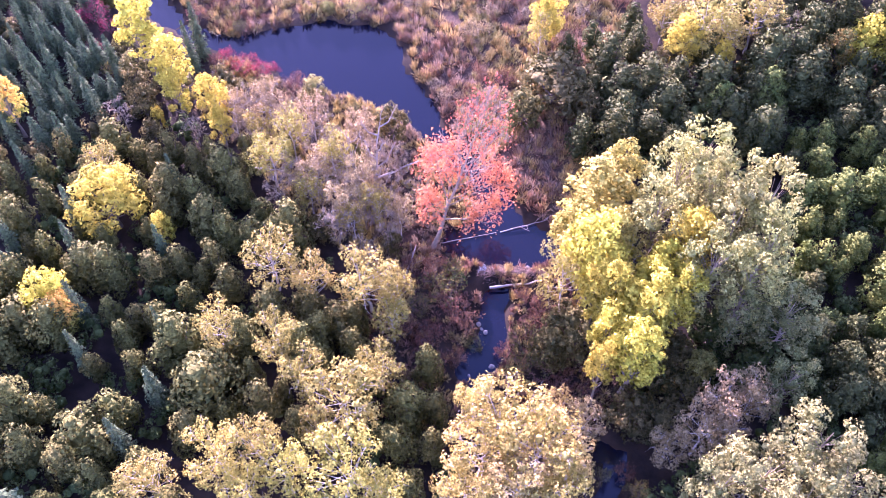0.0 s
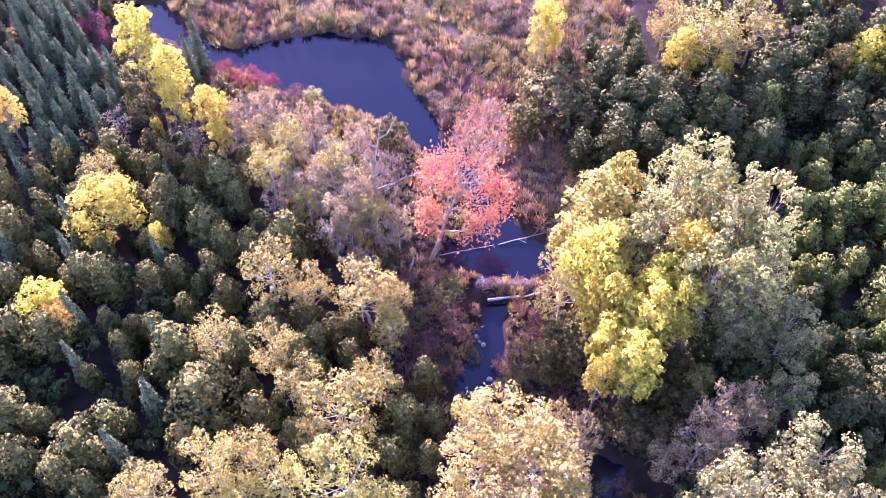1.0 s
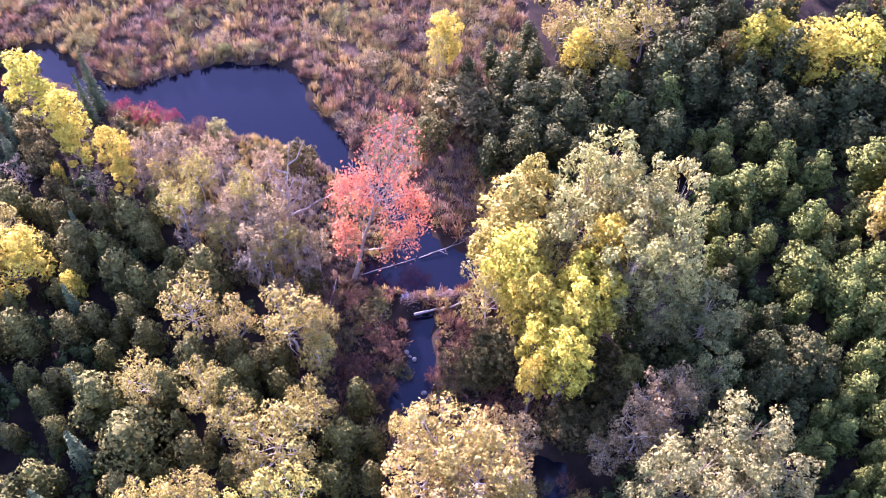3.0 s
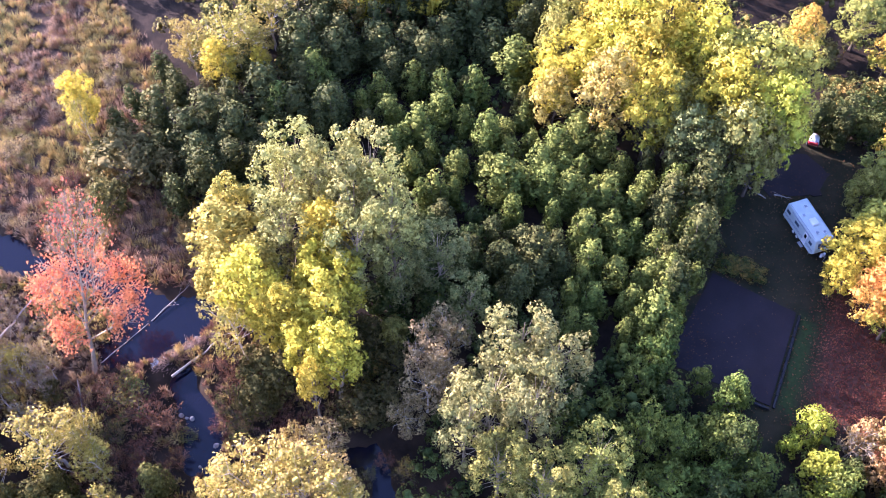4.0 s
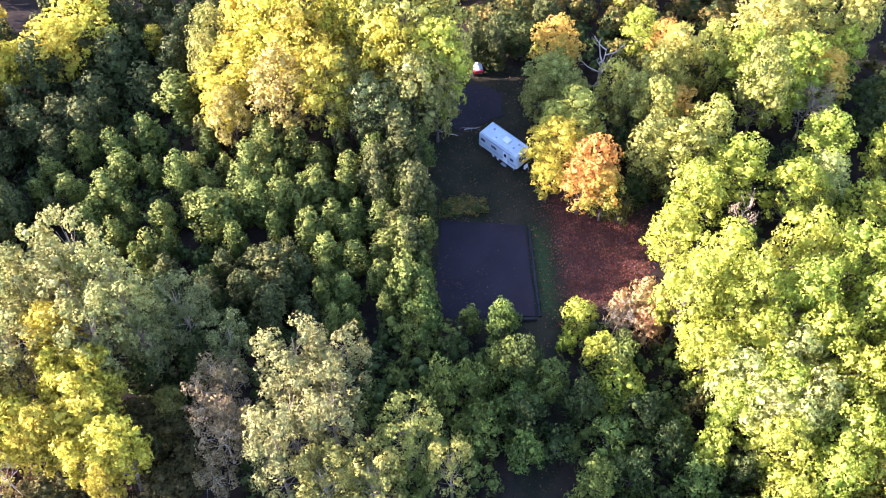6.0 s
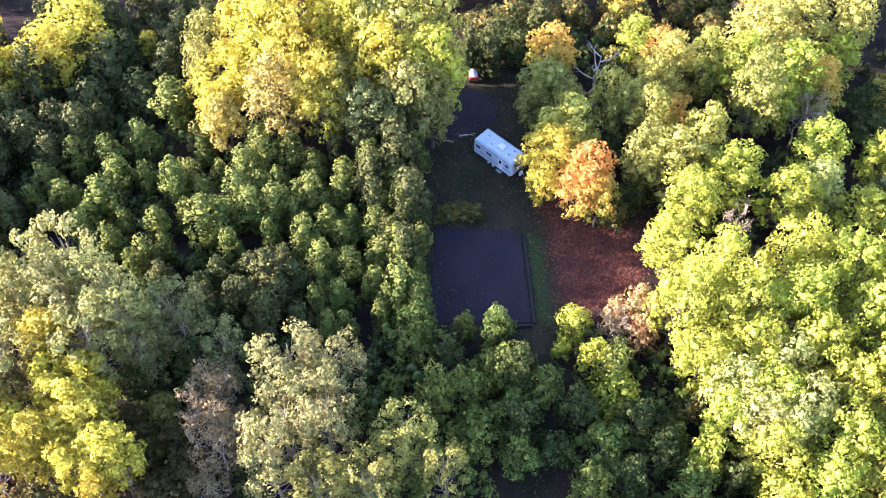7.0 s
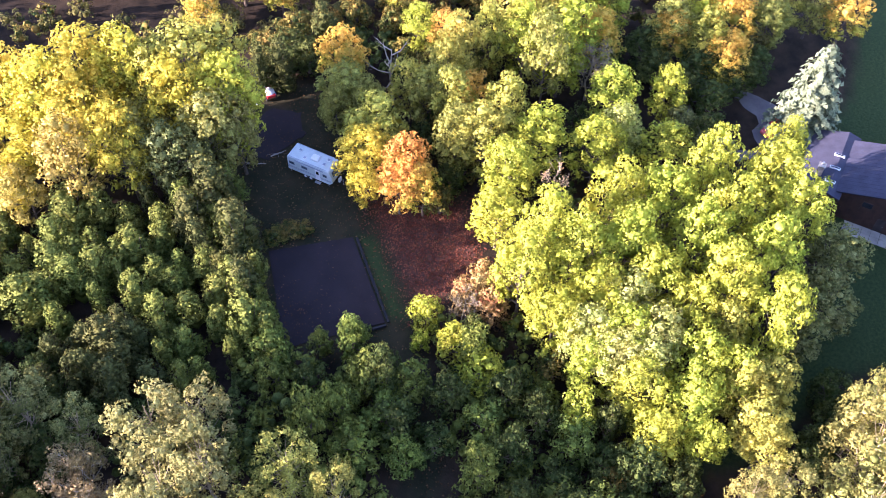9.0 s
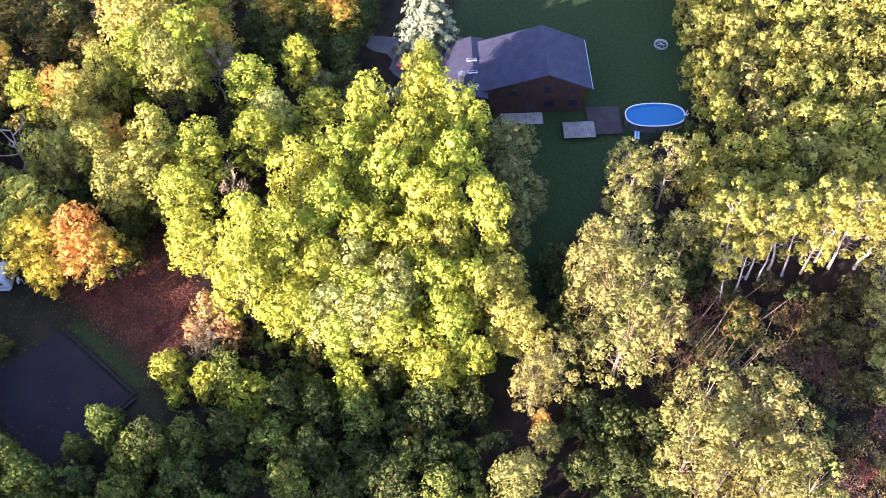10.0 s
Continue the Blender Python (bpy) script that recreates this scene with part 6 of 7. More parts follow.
plant('cedar', 'cedargreen', 54.1, 38.8, 7.2, 1.9)
plant('cedar', 'cedargreen', 57.5, 36.6, 6.9, 1.6)
plant('cedar', 'cedargreen', 48.9, 41.8, 7.1, 1.7)
plant('cedar', 'cedargreen', 47.1, 45.6, 7.1, 1.7)
plant('cedar', 'cedargreen', 45.5, 48.3, 7.1, 1.7)
plant('cedar', 'cedargreen', 43.7, 49.4, 7.3, 2.0)
plant('cedar', 'cedargreen', 42.6, 45.8, 7.0, 1.7)
plant('cedar', 'cedargreen', 39.4, 52.0, 7.1, 1.7)
plant('cedar', 'cedargreen', 45.7, 42.8, 7.3, 1.9)
plant('cedar', 'cedargreen', 46.8, 38.9, 7.3, 1.9)
plant('cedar', 'cedargreen', 49.3, 38.0, 7.2, 1.8)
plant('cedar', 'cedargreen', 50.8, 35.8, 7.2, 1.8)
plant('cedar', 'cedargreen', 54.1, 33.7, 7.0, 1.7)
plant('cedar', 'cedargreen', 56.9, 33.9, 7.1, 1.7)
plant('cedar', 'cedargreen', 51.3, 33.2, 7.0, 1.7)
plant('cedar', 'cedargreen', 48.7, 35.5, 7.1, 1.8)
plant('cedar', 'cedargreen', 45.1, 36.3, 7.1, 1.8)
plant('cedar', 'cedargreen', 43.4, 35.3, 7.0, 1.6)
plant('cedar', 'cedargreen', 46.0, 33.1, 7.1, 1.8)
plant('cedar', 'cedargreen', 48.4, 30.8, 7.1, 1.8)
plant('cedar', 'cedargreen', 50.8, 30.3, 7.1, 1.8)
plant('cedar', 'cedargreen', 54.5, 31.5, 7.0, 1.7)
plant('cedar', 'cedargreen', 48.5, 28.6, 7.0, 1.6)
plant('cedar', 'cedargreen', 45.2, 29.7, 7.0, 1.6)
plant('cedar', 'cedargreen', 42.4, 32.4, 6.9, 1.6)
plant('cedar', 'cedargreen', 40.7, 34.1, 7.1, 1.7)
plant('cedar', 'cedargreen', 44.1, 28.0, 6.8, 1.5)
plant('cedar', 'cedargreen', 45.4, 27.0, 6.9, 1.6)
plant('cedar', 'cedargreen', 52.4, 28.0, 6.9, 1.5)
plant('cedar', 'cedargreen', 57.1, 32.6, 6.9, 1.6)
plant('cedar', 'cedargreen', 61.0, 36.7, 7.1, 1.8)
plant('cedar', 'cedargreen', 62.6, 34.4, 7.1, 1.8)
plant('cedar', 'cedargreen', 39.8, 30.3, 6.9, 1.6)
plant('cedar', 'cedargreen', 42.0, 27.6, 6.8, 1.4)
plant('cedar', 'cedargreen', 38.6, 31.5, 6.9, 1.6)
plant('cedar', 'cedargreen', 36.3, 53.7, 7.1, 1.7)
plant('cedar', 'cedargreen', 37.8, 57.2, 7.0, 1.6)
plant('cedar', 'cedargreen', 37.9, 53.1, 6.9, 1.6)
plant('cedar', 'cedargreen', 48.9, 26.8, 6.8, 1.5)
plant('cedar', 'cedargreen', 45.1, 24.9, 6.8, 1.5)
plant('cedar', 'cedargreen', 30.7, 74.3, 7.2, 1.9)
plant('cedar', 'cedargreen', 35.3, 78.0, 7.1, 1.8)
plant('cedar', 'cedargreen', 37.7, 74.0, 7.0, 1.6)
plant('cedar', 'cedargreen', 40.2, 65.8, 6.9, 1.6)
# the stand's shaded lower cedars: their shade is put into the darker leaf colour
plant('cedar', 'cedardark', 43.5, 39.6, 7.3, 1.9)
plant('cedar', 'cedardark', 41.8, 37.1, 7.1, 1.7)
plant('cedar', 'cedardark', 39.8, 37.8, 7.1, 1.7)
plant('cedar', 'cedardark', 41.1, 42.5, 7.1, 1.8)
plant('cedar', 'cedardark', 39.5, 45.3, 7.1, 1.8)
plant('cedar', 'cedardark', 37.9, 34.6, 7.1, 1.7)
plant('cedar', 'cedardark', 36.3, 37.5, 7.1, 1.7)
plant('cedar', 'cedardark', 37.6, 41.8, 7.1, 1.7)
plant('cedar', 'cedardark', 35.9, 44.9, 7.0, 1.6)
plant('cedar', 'cedardark', 36.6, 50.6, 7.0, 1.7)
plant('cedar', 'cedardark', 37.6, 40.4, 7.0, 1.6)
plant('cedar', 'cedardark', 40.4, 39.6, 7.0, 1.6)
plant('cedar', 'cedarolive', 50.0, 63.7, 7.1, 1.7)
plant('cedar', 'cedarolive', 53.8, 57.3, 7.1, 1.7)
plant('cedar', 'cedarolive', 51.6, 31.7, 6.7, 1.4)
plant('cedar', 'cedardark', 48.2, 73.1, 7.5, 2.1)
plant('cedar', 'cedardark', 51.2, 69.1, 7.5, 2.1)
plant('cedar', 'cedardark', 44.9, 75.8, 7.3, 2.0)
plant('cedar', 'cedardark', 42.1, 78.7, 9.4, 2.3)
plant('cedar', 'cedardark', 42.1, 83.0, 9.2, 2.2)
plant('cedar', 'cedardark', 38.3, 80.2, 9.0, 2.0)
plant('cedar', 'cedardark', 41.8, 76.0, 7.2, 1.8)
plant('cedar', 'cedardark', 47.0, 86.0, 9.4, 2.3)
plant('cedar', 'cedardark', 53.0, 87.7, 9.4, 2.4)
plant('cedar', 'cedardark', 50.3, 94.2, 9.2, 2.2)
plant('cedar', 'cedardark', 61.5, 72.3, 7.3, 1.9)
plant('cedar', 'cedardark', 56.5, 75.7, 7.2, 1.9)
plant('cedar', 'cedardark', 63.8, 67.6, 7.2, 1.9)
plant('cedar', 'cedardark', 65.6, 70.9, 7.3, 1.9)
plant('maple', 'yellow', 53.0, 83.5, 8.0, 2.1)
plant('maple', 'yellow', 60.7, 57.1, 11.5, 4.4)
plant('maple', 'yellow', 57.1, 56.2, 10.0, 2.8)
plant('maple', 'gold', 65.6, 54.5, 17.0, 4.8)
plant('maple', 'gold', 69.1, 50.5, 18.0, 4.7)
plant('maple', 'gold', 61.4, 45.0, 15.5, 3.5)
plant('maple', 'gold', 64.3, 49.0, 17.0, 4.5)
plant('maple', 'butter', 59.1, 49.4, 15.5, 3.8)
plant('maple', 'gold', 70.1, 46.6, 18.0, 4.3)
plant('maple', 'butter', 55.9, 54.6, 10.0, 2.8)
plant('maple', 'limeyellow', 71.5, 40.1, 18.0, 5.0)
plant('maple', 'yellow', 67.2, 39.8, 17.0, 4.1)
plant('maple', 'limeyellow', 73.6, 36.9, 17.5, 3.6)
plant('maple', 'yellow', 66.5, 58.4, 16.0, 3.4)
plant('maple', 'lime', 69.6, 35.5, 17.0, 4.1)
plant('maple', 'limeyellow', 69.4, 43.3, 17.0, 3.6)
plant('maple', 'olivelit', 65.3, 36.6, 15.0, 3.8)
plant('maple', 'olivelit', 67.1, 34.1, 13.0, 2.9)
plant('maple', 'palegreen', 64.0, 43.8, 12.5, 4.5)
plant('maple', 'palegreen', 64.5, 62.8, 12.0, 3.1)
plant('maple', 'palegreen', 61.1, 61.2, 11.0, 2.2)
plant('maple', 'greygreen', 62.6, 39.3, 13.0, 3.3)
plant('maple', 'yelloworange', 81.7, 25.6, 11.0, 3.4)
plant('maple', 'limeyellow', 71.8, 19.4, 10.5, 4.0)
plant('maple', 'palegreen', 76.5, 23.8, 10.0, 3.6)
plant('maple', 'palegreen', 74.2, 24.5, 9.0, 2.1)
plant('maple', 'yellow', 67.8, 19.9, 9.5, 3.3)
plant('maple', 'yellow', 64.5, 19.3, 8.0, 2.0)
plant('maple', 'orange', 66.7, 15.0, 10.5, 3.2)
plant('maple', 'yelloworange', 64.5, 12.8, 8.5, 2.3)
plant('maple', 'orange', 64.4, 15.4, 9.0, 2.6)
plant('bare', 'dead', 80.9, 19.4, 12.0, 3.0)
plant('maple', 'limeyellow', 80.5, 12.9, 11.5, 2.9)
plant('maple', 'limeyellow', 71.3, 7.0, 12.0, 3.5)
plant('maple', 'limeyellow', 78.3, 16.8, 10.5, 2.5)
plant('maple', 'limeyellow', 76.6, 5.3, 11.5, 2.8)
plant('maple', 'limeyellow', 92.7, 3.2, 13.0, 5.6)
plant('maple', 'lime', 86.9, 4.4, 13.0, 3.8)
plant('maple', 'limeyellow', 96.4, 0.2, 13.0, 4.0)
plant('maple', 'palegreen', 71.0, 10.1, 11.5, 2.9)
plant('maple', 'palegreen', 77.2, 14.3, 10.5, 2.8)
plant('maple', 'limeyellow', 99.2, -5.5, 13.0, 3.2)
plant('maple', 'limeyellow', 86.3, 8.7, 13.0, 2.3)
plant('maple', 'yelloworange', 78.3, 9.4, 9.5, 2.8)
plant('maple', 'yelloworange', 88.2, 13.7, 9.0, 2.8)
plant('maple', 'yelloworange', 90.0, -4.1, 10.0, 3.5)
plant('bare', 'tan', 85.4, -3.8, 9.5, 2.8)
plant('bare', 'tan', 101.8, 7.1, 8.0, 2.2)
plant('maple', 'lime', 85.3, -0.1, 10.0, 3.6)
plant('maple', 'lime', 89.6, 17.6, 8.5, 2.7)
plant('maple', 'lime', 95.2, -5.3, 10.0, 2.7)
plant('bush', 'mixed', 85.8, 35.2, 4.5, 2.5)
plant('bush', 'mixed', 89.2, 33.6, 4.5, 2.5)
plant('bush', 'mixed', 91.4, 29.9, 4.5, 2.5)
plant('bush', 'mixed', 86.7, 37.9, 4.3, 2.0)
plant('bush', 'mixed', 93.4, 26.7, 4.5, 2.5)
plant('bush', 'mixed', 92.7, 21.7, 4.5, 2.5)
plant('bush', 'mixed', 99.7, 14.8, 4.7, 2.9)
plant('bush', 'mixed', 98.6, 10.4, 4.5, 2.6)
plant('bush', 'mixed', 85.6, 16.1, 4.4, 2.4)
plant('bush', 'mixed', 86.7, 9.0, 4.4, 2.4)
plant('bush', 'mixed', 72.2, 4.8, 4.3, 2.2)
plant('bush', 'mixed', 70.7, 9.1, 4.3, 2.2)
plant('bush', 'mixed', 65.2, 11.0, 4.1, 1.7)
plant('bush', 'mixed', 76.7, 13.4, 4.2, 1.8)
plant('bush', 'mixed', 76.0, 4.7, 4.2, 1.9)
plant('bush', 'mixed', 79.4, 2.3, 4.3, 2.0)
plant('bush', 'mixed', 95.3, 15.7, 4.3, 2.0)
plant('bush', 'mixed', 88.2, 19.3, 4.2, 1.9)
plant('bush', 'mixed', 106.6, 4.5, 4.6, 2.7)
plant('bush', 'mixed', 109.7, 0.1, 4.6, 2.7)
plant('bush', 'mixed', 110.0, -4.2, 4.6, 2.7)
plant('bush', 'mixed', 102.5, 12.4, 4.5, 2.6)
plant('bush', 'darkgreen', 84.9, 33.2, 4.6, 2.8)
plant('bush', 'darkgreen', 84.4, 30.8, 4.3, 2.1)
plant('bush', 'darkgreen', 81.9, 35.3, 4.2, 1.8)
plant('bush', 'darkgreen', 73.6, 14.3, 4.2, 1.9)
plant('bush', 'darkgreen', 68.6, 10.3, 4.2, 1.8)
plant('bush', 'mixed', 96.1, 19.2, 4.5, 2.5)
plant('bush', 'mixed', 105.0, 16.2, 4.6, 2.7)
plant('bush', 'mixed', 104.2, 12.1, 4.5, 2.6)
plant('bush', 'mixed', 107.1, 20.2, 4.6, 2.7)
plant('bush', 'mixed', 100.5, 9.4, 4.4, 2.4)
plant('bush', 'mixed', 91.7, 9.7, 4.3, 2.1)
plant('bush', 'mixed', 89.9, 5.5, 4.3, 2.1)
plant('bush', 'mixed', 88.1, 15.4, 4.3, 2.1)
plant('bush', 'mixed', 101.6, 21.3, 4.4, 2.3)
plant('bush', 'mixed', 84.0, 5.8, 4.3, 2.0)
plant('bush', 'mixed', 111.2, 18.3, 4.4, 2.4)
plant('bush', 'mixed', 98.0, 23.2, 4.3, 2.1)
plant('bush', 'mixed', 107.0, 10.2, 4.3, 2.1)
plant('maple', 'limeyellow', 76.7, 11.3, 11.5, 3.0)
plant('maple', 'palegreen', 76.1, 21.4, 9.0, 2.5)
plant('maple', 'lime', 88.5, -1.2, 13.0, 3.5)
plant('maple', 'palegreen', 82.7, 1.6, 16, 2.9)
plant('maple', 'limeyellow', 84.1, 11.4, 13.0, 3.0)
plant('maple', 'yelloworange', 93.2, -13.1, 9.0, 3.1)
plant('maple', 'yelloworange', 90.2, -20.3, 9.0, 3.0)
plant('maple', 'yelloworange', 101.0, 3.9, 9.0, 3.8)
plant('maple', 'yelloworange', 97.4, 21.4, 9.0, 2.8)
plant('maple', 'darkgreen', 88.8, -11.9, 6.0, 2.8)
plant('maple', 'darkgreen', 90.0, -17.0, 6.0, 3.2)
plant('maple', 'darkgreen', 84.5, -18.7, 6.0, 2.6)
plant('maple', 'darkgreen', 85.9, -15.3, 6.0, 2.2)
plant('maple', 'darkgreen', 89.2, -21.6, 6.0, 2.8)
plant('maple', 'darkgreen', 92.2, -10.3, 6.0, 2.9)
plant('maple', 'darkgreen', 79.5, -17.8, 6.0, 2.1)
plant('maple', 'darkgreen', 91.4, -23.4, 6.0, 2.6)
plant('bare', 'tan', 87.7, -4.7, 9.5, 2.4)
plant('bare', 'tan', 65.4, -1.6, 12.0, 1.8)
plant('bare', 'tan', 65.7, -10.3, 12.5, 1.4)
plant('bare', 'tan', 51.0, 6.3, 7.0, 1.9)
plant('maple', 'lime', 82.9, -13.0, 10.0, 2.4)
plant('maple', 'lime', 81.0, -6.7, 10.0, 3.6)
plant('maple', 'lime', 75.0, -13.0, 8.5, 3.4)
plant('maple', 'lime', 66.8, -17.0, 17.0, 3.1)
plant('maple', 'lime', 71.1, -24.4, 16.0, 2.7)
plant('maple', 'lime', 66.6, -23.1, 17.0, 3.5)
plant('maple', 'lime', 63.1, -25.6, 17.0, 3.3)
plant('maple', 'lime', 61.8, -19.3, 17.0, 3.4)
plant('maple', 'lime', 72.6, 0.9, 11.0, 3.6)
plant('maple', 'lime', 71.8, -5.5, 11.0, 3.3)
plant('maple', 'lime', 63.0, -12.4, 16, 3.4)
plant('maple', 'lime', 58.0, -16.2, 17.0, 3.3)
plant('maple', 'lime', 56.8, -23.1, 17.0, 3.4)
plant('maple', 'lime', 67.0, 3.9, 11.5, 3.5)
plant('maple', 'lime', 62.6, -7.5, 16, 3.4)
plant('maple', 'lime', 56.7, -9.3, 16, 3.4)
plant('maple', 'lime', 53.4, -18.6, 17.0, 3.2)
plant('maple', 'lime', 50.8, -23.4, 17.0, 2.8)
plant('maple', 'lime', 61.4, 4.1, 10.5, 3.1)
plant('maple', 'lime', 57.7, -1.0, 16, 3.3)
plant('maple', 'lime', 55.1, -4.3, 16, 3.3)
plant('maple', 'lime', 54.4, -12.5, 13.5, 3.4)
plant('maple', 'lime', 51.4, -15.5, 13.0, 3.1)
plant('maple', 'lime', 52.9, 0.8, 16, 3.0)
plant('maple', 'lime', 52.0, -7.1, 12.5, 3.3)
plant('maple', 'lime', 49.7, -2.9, 10.5, 3.2)
plant('maple', 'lime', 48.1, -9.8, 11.5, 3.3)
plant('maple', 'lime', 46.6, -16.6, 12.0, 3.1)
plant('maple', 'lime', 43.8, -11.6, 10.5, 3.2)
plant('maple', 'lime', 42.5, -16.8, 10.5, 3.0)
plant('maple', 'lime', 39.8, -13.5, 9.0, 2.9)
plant('maple', 'lime', 45.6, -19.7, 11.5, 3.0)
plant('maple', 'lime', 45.2, -7.1, 9.5, 2.8)
plant('maple', 'lime', 39.6, -17.9, 8.5, 2.4)
plant('maple', 'limegrey', 51.9, -9.9, 12.0, 3.2)
plant('maple', 'limegrey', 45.7, -9.5, 11.0, 3.0)
plant('maple', 'limegrey', 48.4, -6.4, 10.5, 3.0)
plant('maple', 'limegrey', 48.7, -12.8, 12.0, 3.0)
plant('maple', 'limegrey', 75.8, -8.1, 10.0, 2.7)
plant('maple', 'limegrey', 45.9, -12.4, 11.0, 2.7)
plant('maple', 'limeyellow', 45.8, -23.8, 10.5, 2.8)
plant('maple', 'limeyellow', 41.7, -22.7, 10.0, 3.0)
plant('maple', 'limeyellow', 39.9, -23.2, 9.0, 2.5)
plant('maple', 'limeyellow', 50.4, -19.2, 12.0, 2.5)
plant('maple', 'limeyellow', 44.5, -21.5, 11.0, 2.5)
plant('maple', 'greygreen', 62.0, -30.7, 9.5, 3.6)
plant('maple', 'greygreen', 56.6, -29.7, 9.5, 3.3)
plant('maple', 'greygreen', 52.5, -27.0, 9.0, 2.9)
plant('maple', 'greygreen', 76.6, -18.7, 6.0, 2.8)
plant('maple', 'greygreen', 80.4, -15.0, 5.5, 2.5)
plant('bush', 'orangepink', 54.3, 4.2, 6.5, 2.6)
plant('bush', 'orangepink', 51.8, 3.4, 6.0, 2.2)
plant('bush', 'orangepink', 53.0, 6.1, 5.5, 1.9)
plant('bush', 'lime', 50.1, 9.8, 5.0, 1.7)
plant('bush', 'lime', 47.5, 9.9, 4.0, 1.3)
plant('bush', 'lime', 45.0, 3.5, 5.0, 2.5)
plant('bush', 'green', 38.1, -6.3, 8.0, 2.4)
plant('bush', 'green', 39.3, 2.2, 6.0, 2.4)
plant('bush', 'green', 33.2, -8.9, 7.0, 2.3)
plant('bush', 'green', 42.2, 10.0, 5.0, 2.2)
plant('bush', 'green', 34.0, 2.0, 8.0, 2.3)
plant('bush', 'green', 29.3, -10.6, 6.0, 2.3)
plant('bush', 'green', 38.3, 16.3, 7.0, 2.1)
plant('bush', 'lime', 47.2, 6.4, 5.0, 1.9)
plant('bush', 'lime', 41.2, -6.2, 8.0, 1.8)
plant('bush', 'darkgreen', 42.5, 0.4, 7.0, 2.4)
plant('bush', 'darkgreen', 40.3, -2.9, 6.0, 2.4)
plant('bush', 'darkgreen', 37.3, -9.6, 5.0, 2.4)
plant('bush', 'darkgreen', 36.4, -12.1, 7.0, 2.4)
plant('bush', 'darkgreen', 36.2, -0.7, 8.0, 2.4)
plant('bush', 'darkgreen', 35.2, -5.3, 5.0, 2.4)
plant('bush', 'darkgreen', 32.5, -11.5, 6.0, 2.4)
plant('bush', 'darkgreen', 41.2, 6.3, 8.0, 2.4)
plant('bush', 'darkgreen', 37.6, 10.4, 7.0, 2.4)
plant('bush', 'darkgreen', 36.6, 6.8, 6.0, 2.4)
plant('bush', 'darkgreen', 32.2, -1.7, 5.0, 2.4)
plant('bush', 'darkgreen', 31.1, -6.4, 7.0, 2.3)
plant('bush', 'darkgreen', 41.7, 12.5, 8.0, 2.1)
plant('bush', 'darkgreen', 41.0, 19.5, 5.0, 2.1)
plant('bush', 'green', 43.0, -3.3, 6.0, 1.8)
plant('bush', 'green', 46.6, 4.4, 8.0, 1.9)
plant('bush', 'darkgreen', 40.3, -9.2, 7.0, 1.8)
plant('bush', 'darkgreen', 35.5, -16.3, 6.0, 1.8)
plant('bush', 'darkgreen', 48.8, 4.7, 5.0, 1.7)
plant('bush', 'darkgreen', 37.3, -16.7, 7.0, 1.6)
plant('bush', 'mixed', 35.5, -10.8, 4.1, 1.7)
plant('bush', 'mixed', 46.4, -3.7, 4.1, 1.6)
plant('bush', 'mixed', 58.7, 28.2, 1.2, 1.4)
plant('bush', 'mixed', 59.5, 26.9, 1.3, 1.4)
plant('bush', 'mixed', 60.1, 25.5, 1.2, 1.3)
plant('poplar', 'palegreen', 29.5, 18.5, 13.5, 3.0)
plant('poplar', 'palegreen', 24.5, 19.2, 13.5, 3.0)
plant('poplar', 'palegreen', 28.4, 13.6, 13.5, 2.0)
plant('poplar', 'palegreen', 22.6, 23.0, 13.5, 2.8)
plant('poplar', 'greygreen', 31.5, 44.0, 13.0, 2.9)
plant('poplar', 'greygreen', 30.6, 37.5, 13.0, 2.1)
plant('poplar', 'greygreen', 27.0, 44.0, 13.0, 1.8)
plant('cedar', 'cedardark', 86.6, 28.9, 10.0, 2.0)
plant('cedar', 'cedardark', 80.1, 32.7, 9.5, 1.8)
plant('cedar', 'cedardark', 79.9, 35.2, 10.0, 1.6)
plant('sapling', 'limeyellow', 86.2, -65.1, 6.8, 3.6)
plant('sapling', 'limeyellow', 79.7, -66.1, 6.8, 3.2)
plant('sapling', 'limeyellow', 90.1, -64.6, 6.8, 3.2)
plant('sapling', 'limeyellow', 72.9, -61.7, 6.8, 2.9)
plant('sapling', 'limeyellow', 66.4, -61.3, 6.8, 2.6)
plant('sapling', 'limeyellow', 77.8, -63.0, 6.8, 2.7)
plant('sapling', 'limeyellow', 88.4, -70.8, 6.8, 3.4)
plant('sapling', 'limeyellow', 67.0, -58.0, 6.2, 2.1)
plant('aspen', 'palebutter', 15.7, 52.2, 14.0, 2.4)
plant('birch', 'butter', 11.3, 49.5, 12.0, 2.6)
plant('birch', 'butter', 16.2, 50.2, 12.0, 2.7)
plant('bush', 'olive', 20.1, 36.6, 4.0, 2.5)
plant('bush', 'olive', 25.2, 34.5, 4.0, 2.1)
plant('bush', 'olive', 17.1, 37.3, 4.0, 2.5)
plant('aspen', 'yellow', 22.0, 46.3, 13.0, 2.1)
plant('aspen', 'yellow', 13.9, 46.7, 13.0, 2.1)
plant('aspen', 'yellow', 19.2, 47.8, 13.0, 2.1)
plant('aspen', 'yellow', 13.7, 39.2, 13.0, 1.5)
plant('bush', 'yellow', 18.0, 41.9, 5.0, 1.6)
plant('poplar', 'silver', 25.1, 56.8, 17.0, 3.0)
plant('bush', 'green', 41.2, 23.4, 5.0, 2.7)
plant('bush', 'green', 45.6, 16.5, 7.0, 1.8)
plant('bush', 'green', 41.9, 14.2, 6.0, 2.1)
plant('bush', 'green', 38.8, 11.6, 5.0, 2.2)
plant('bush', 'green', 34.7, 13.8, 7.0, 2.1)
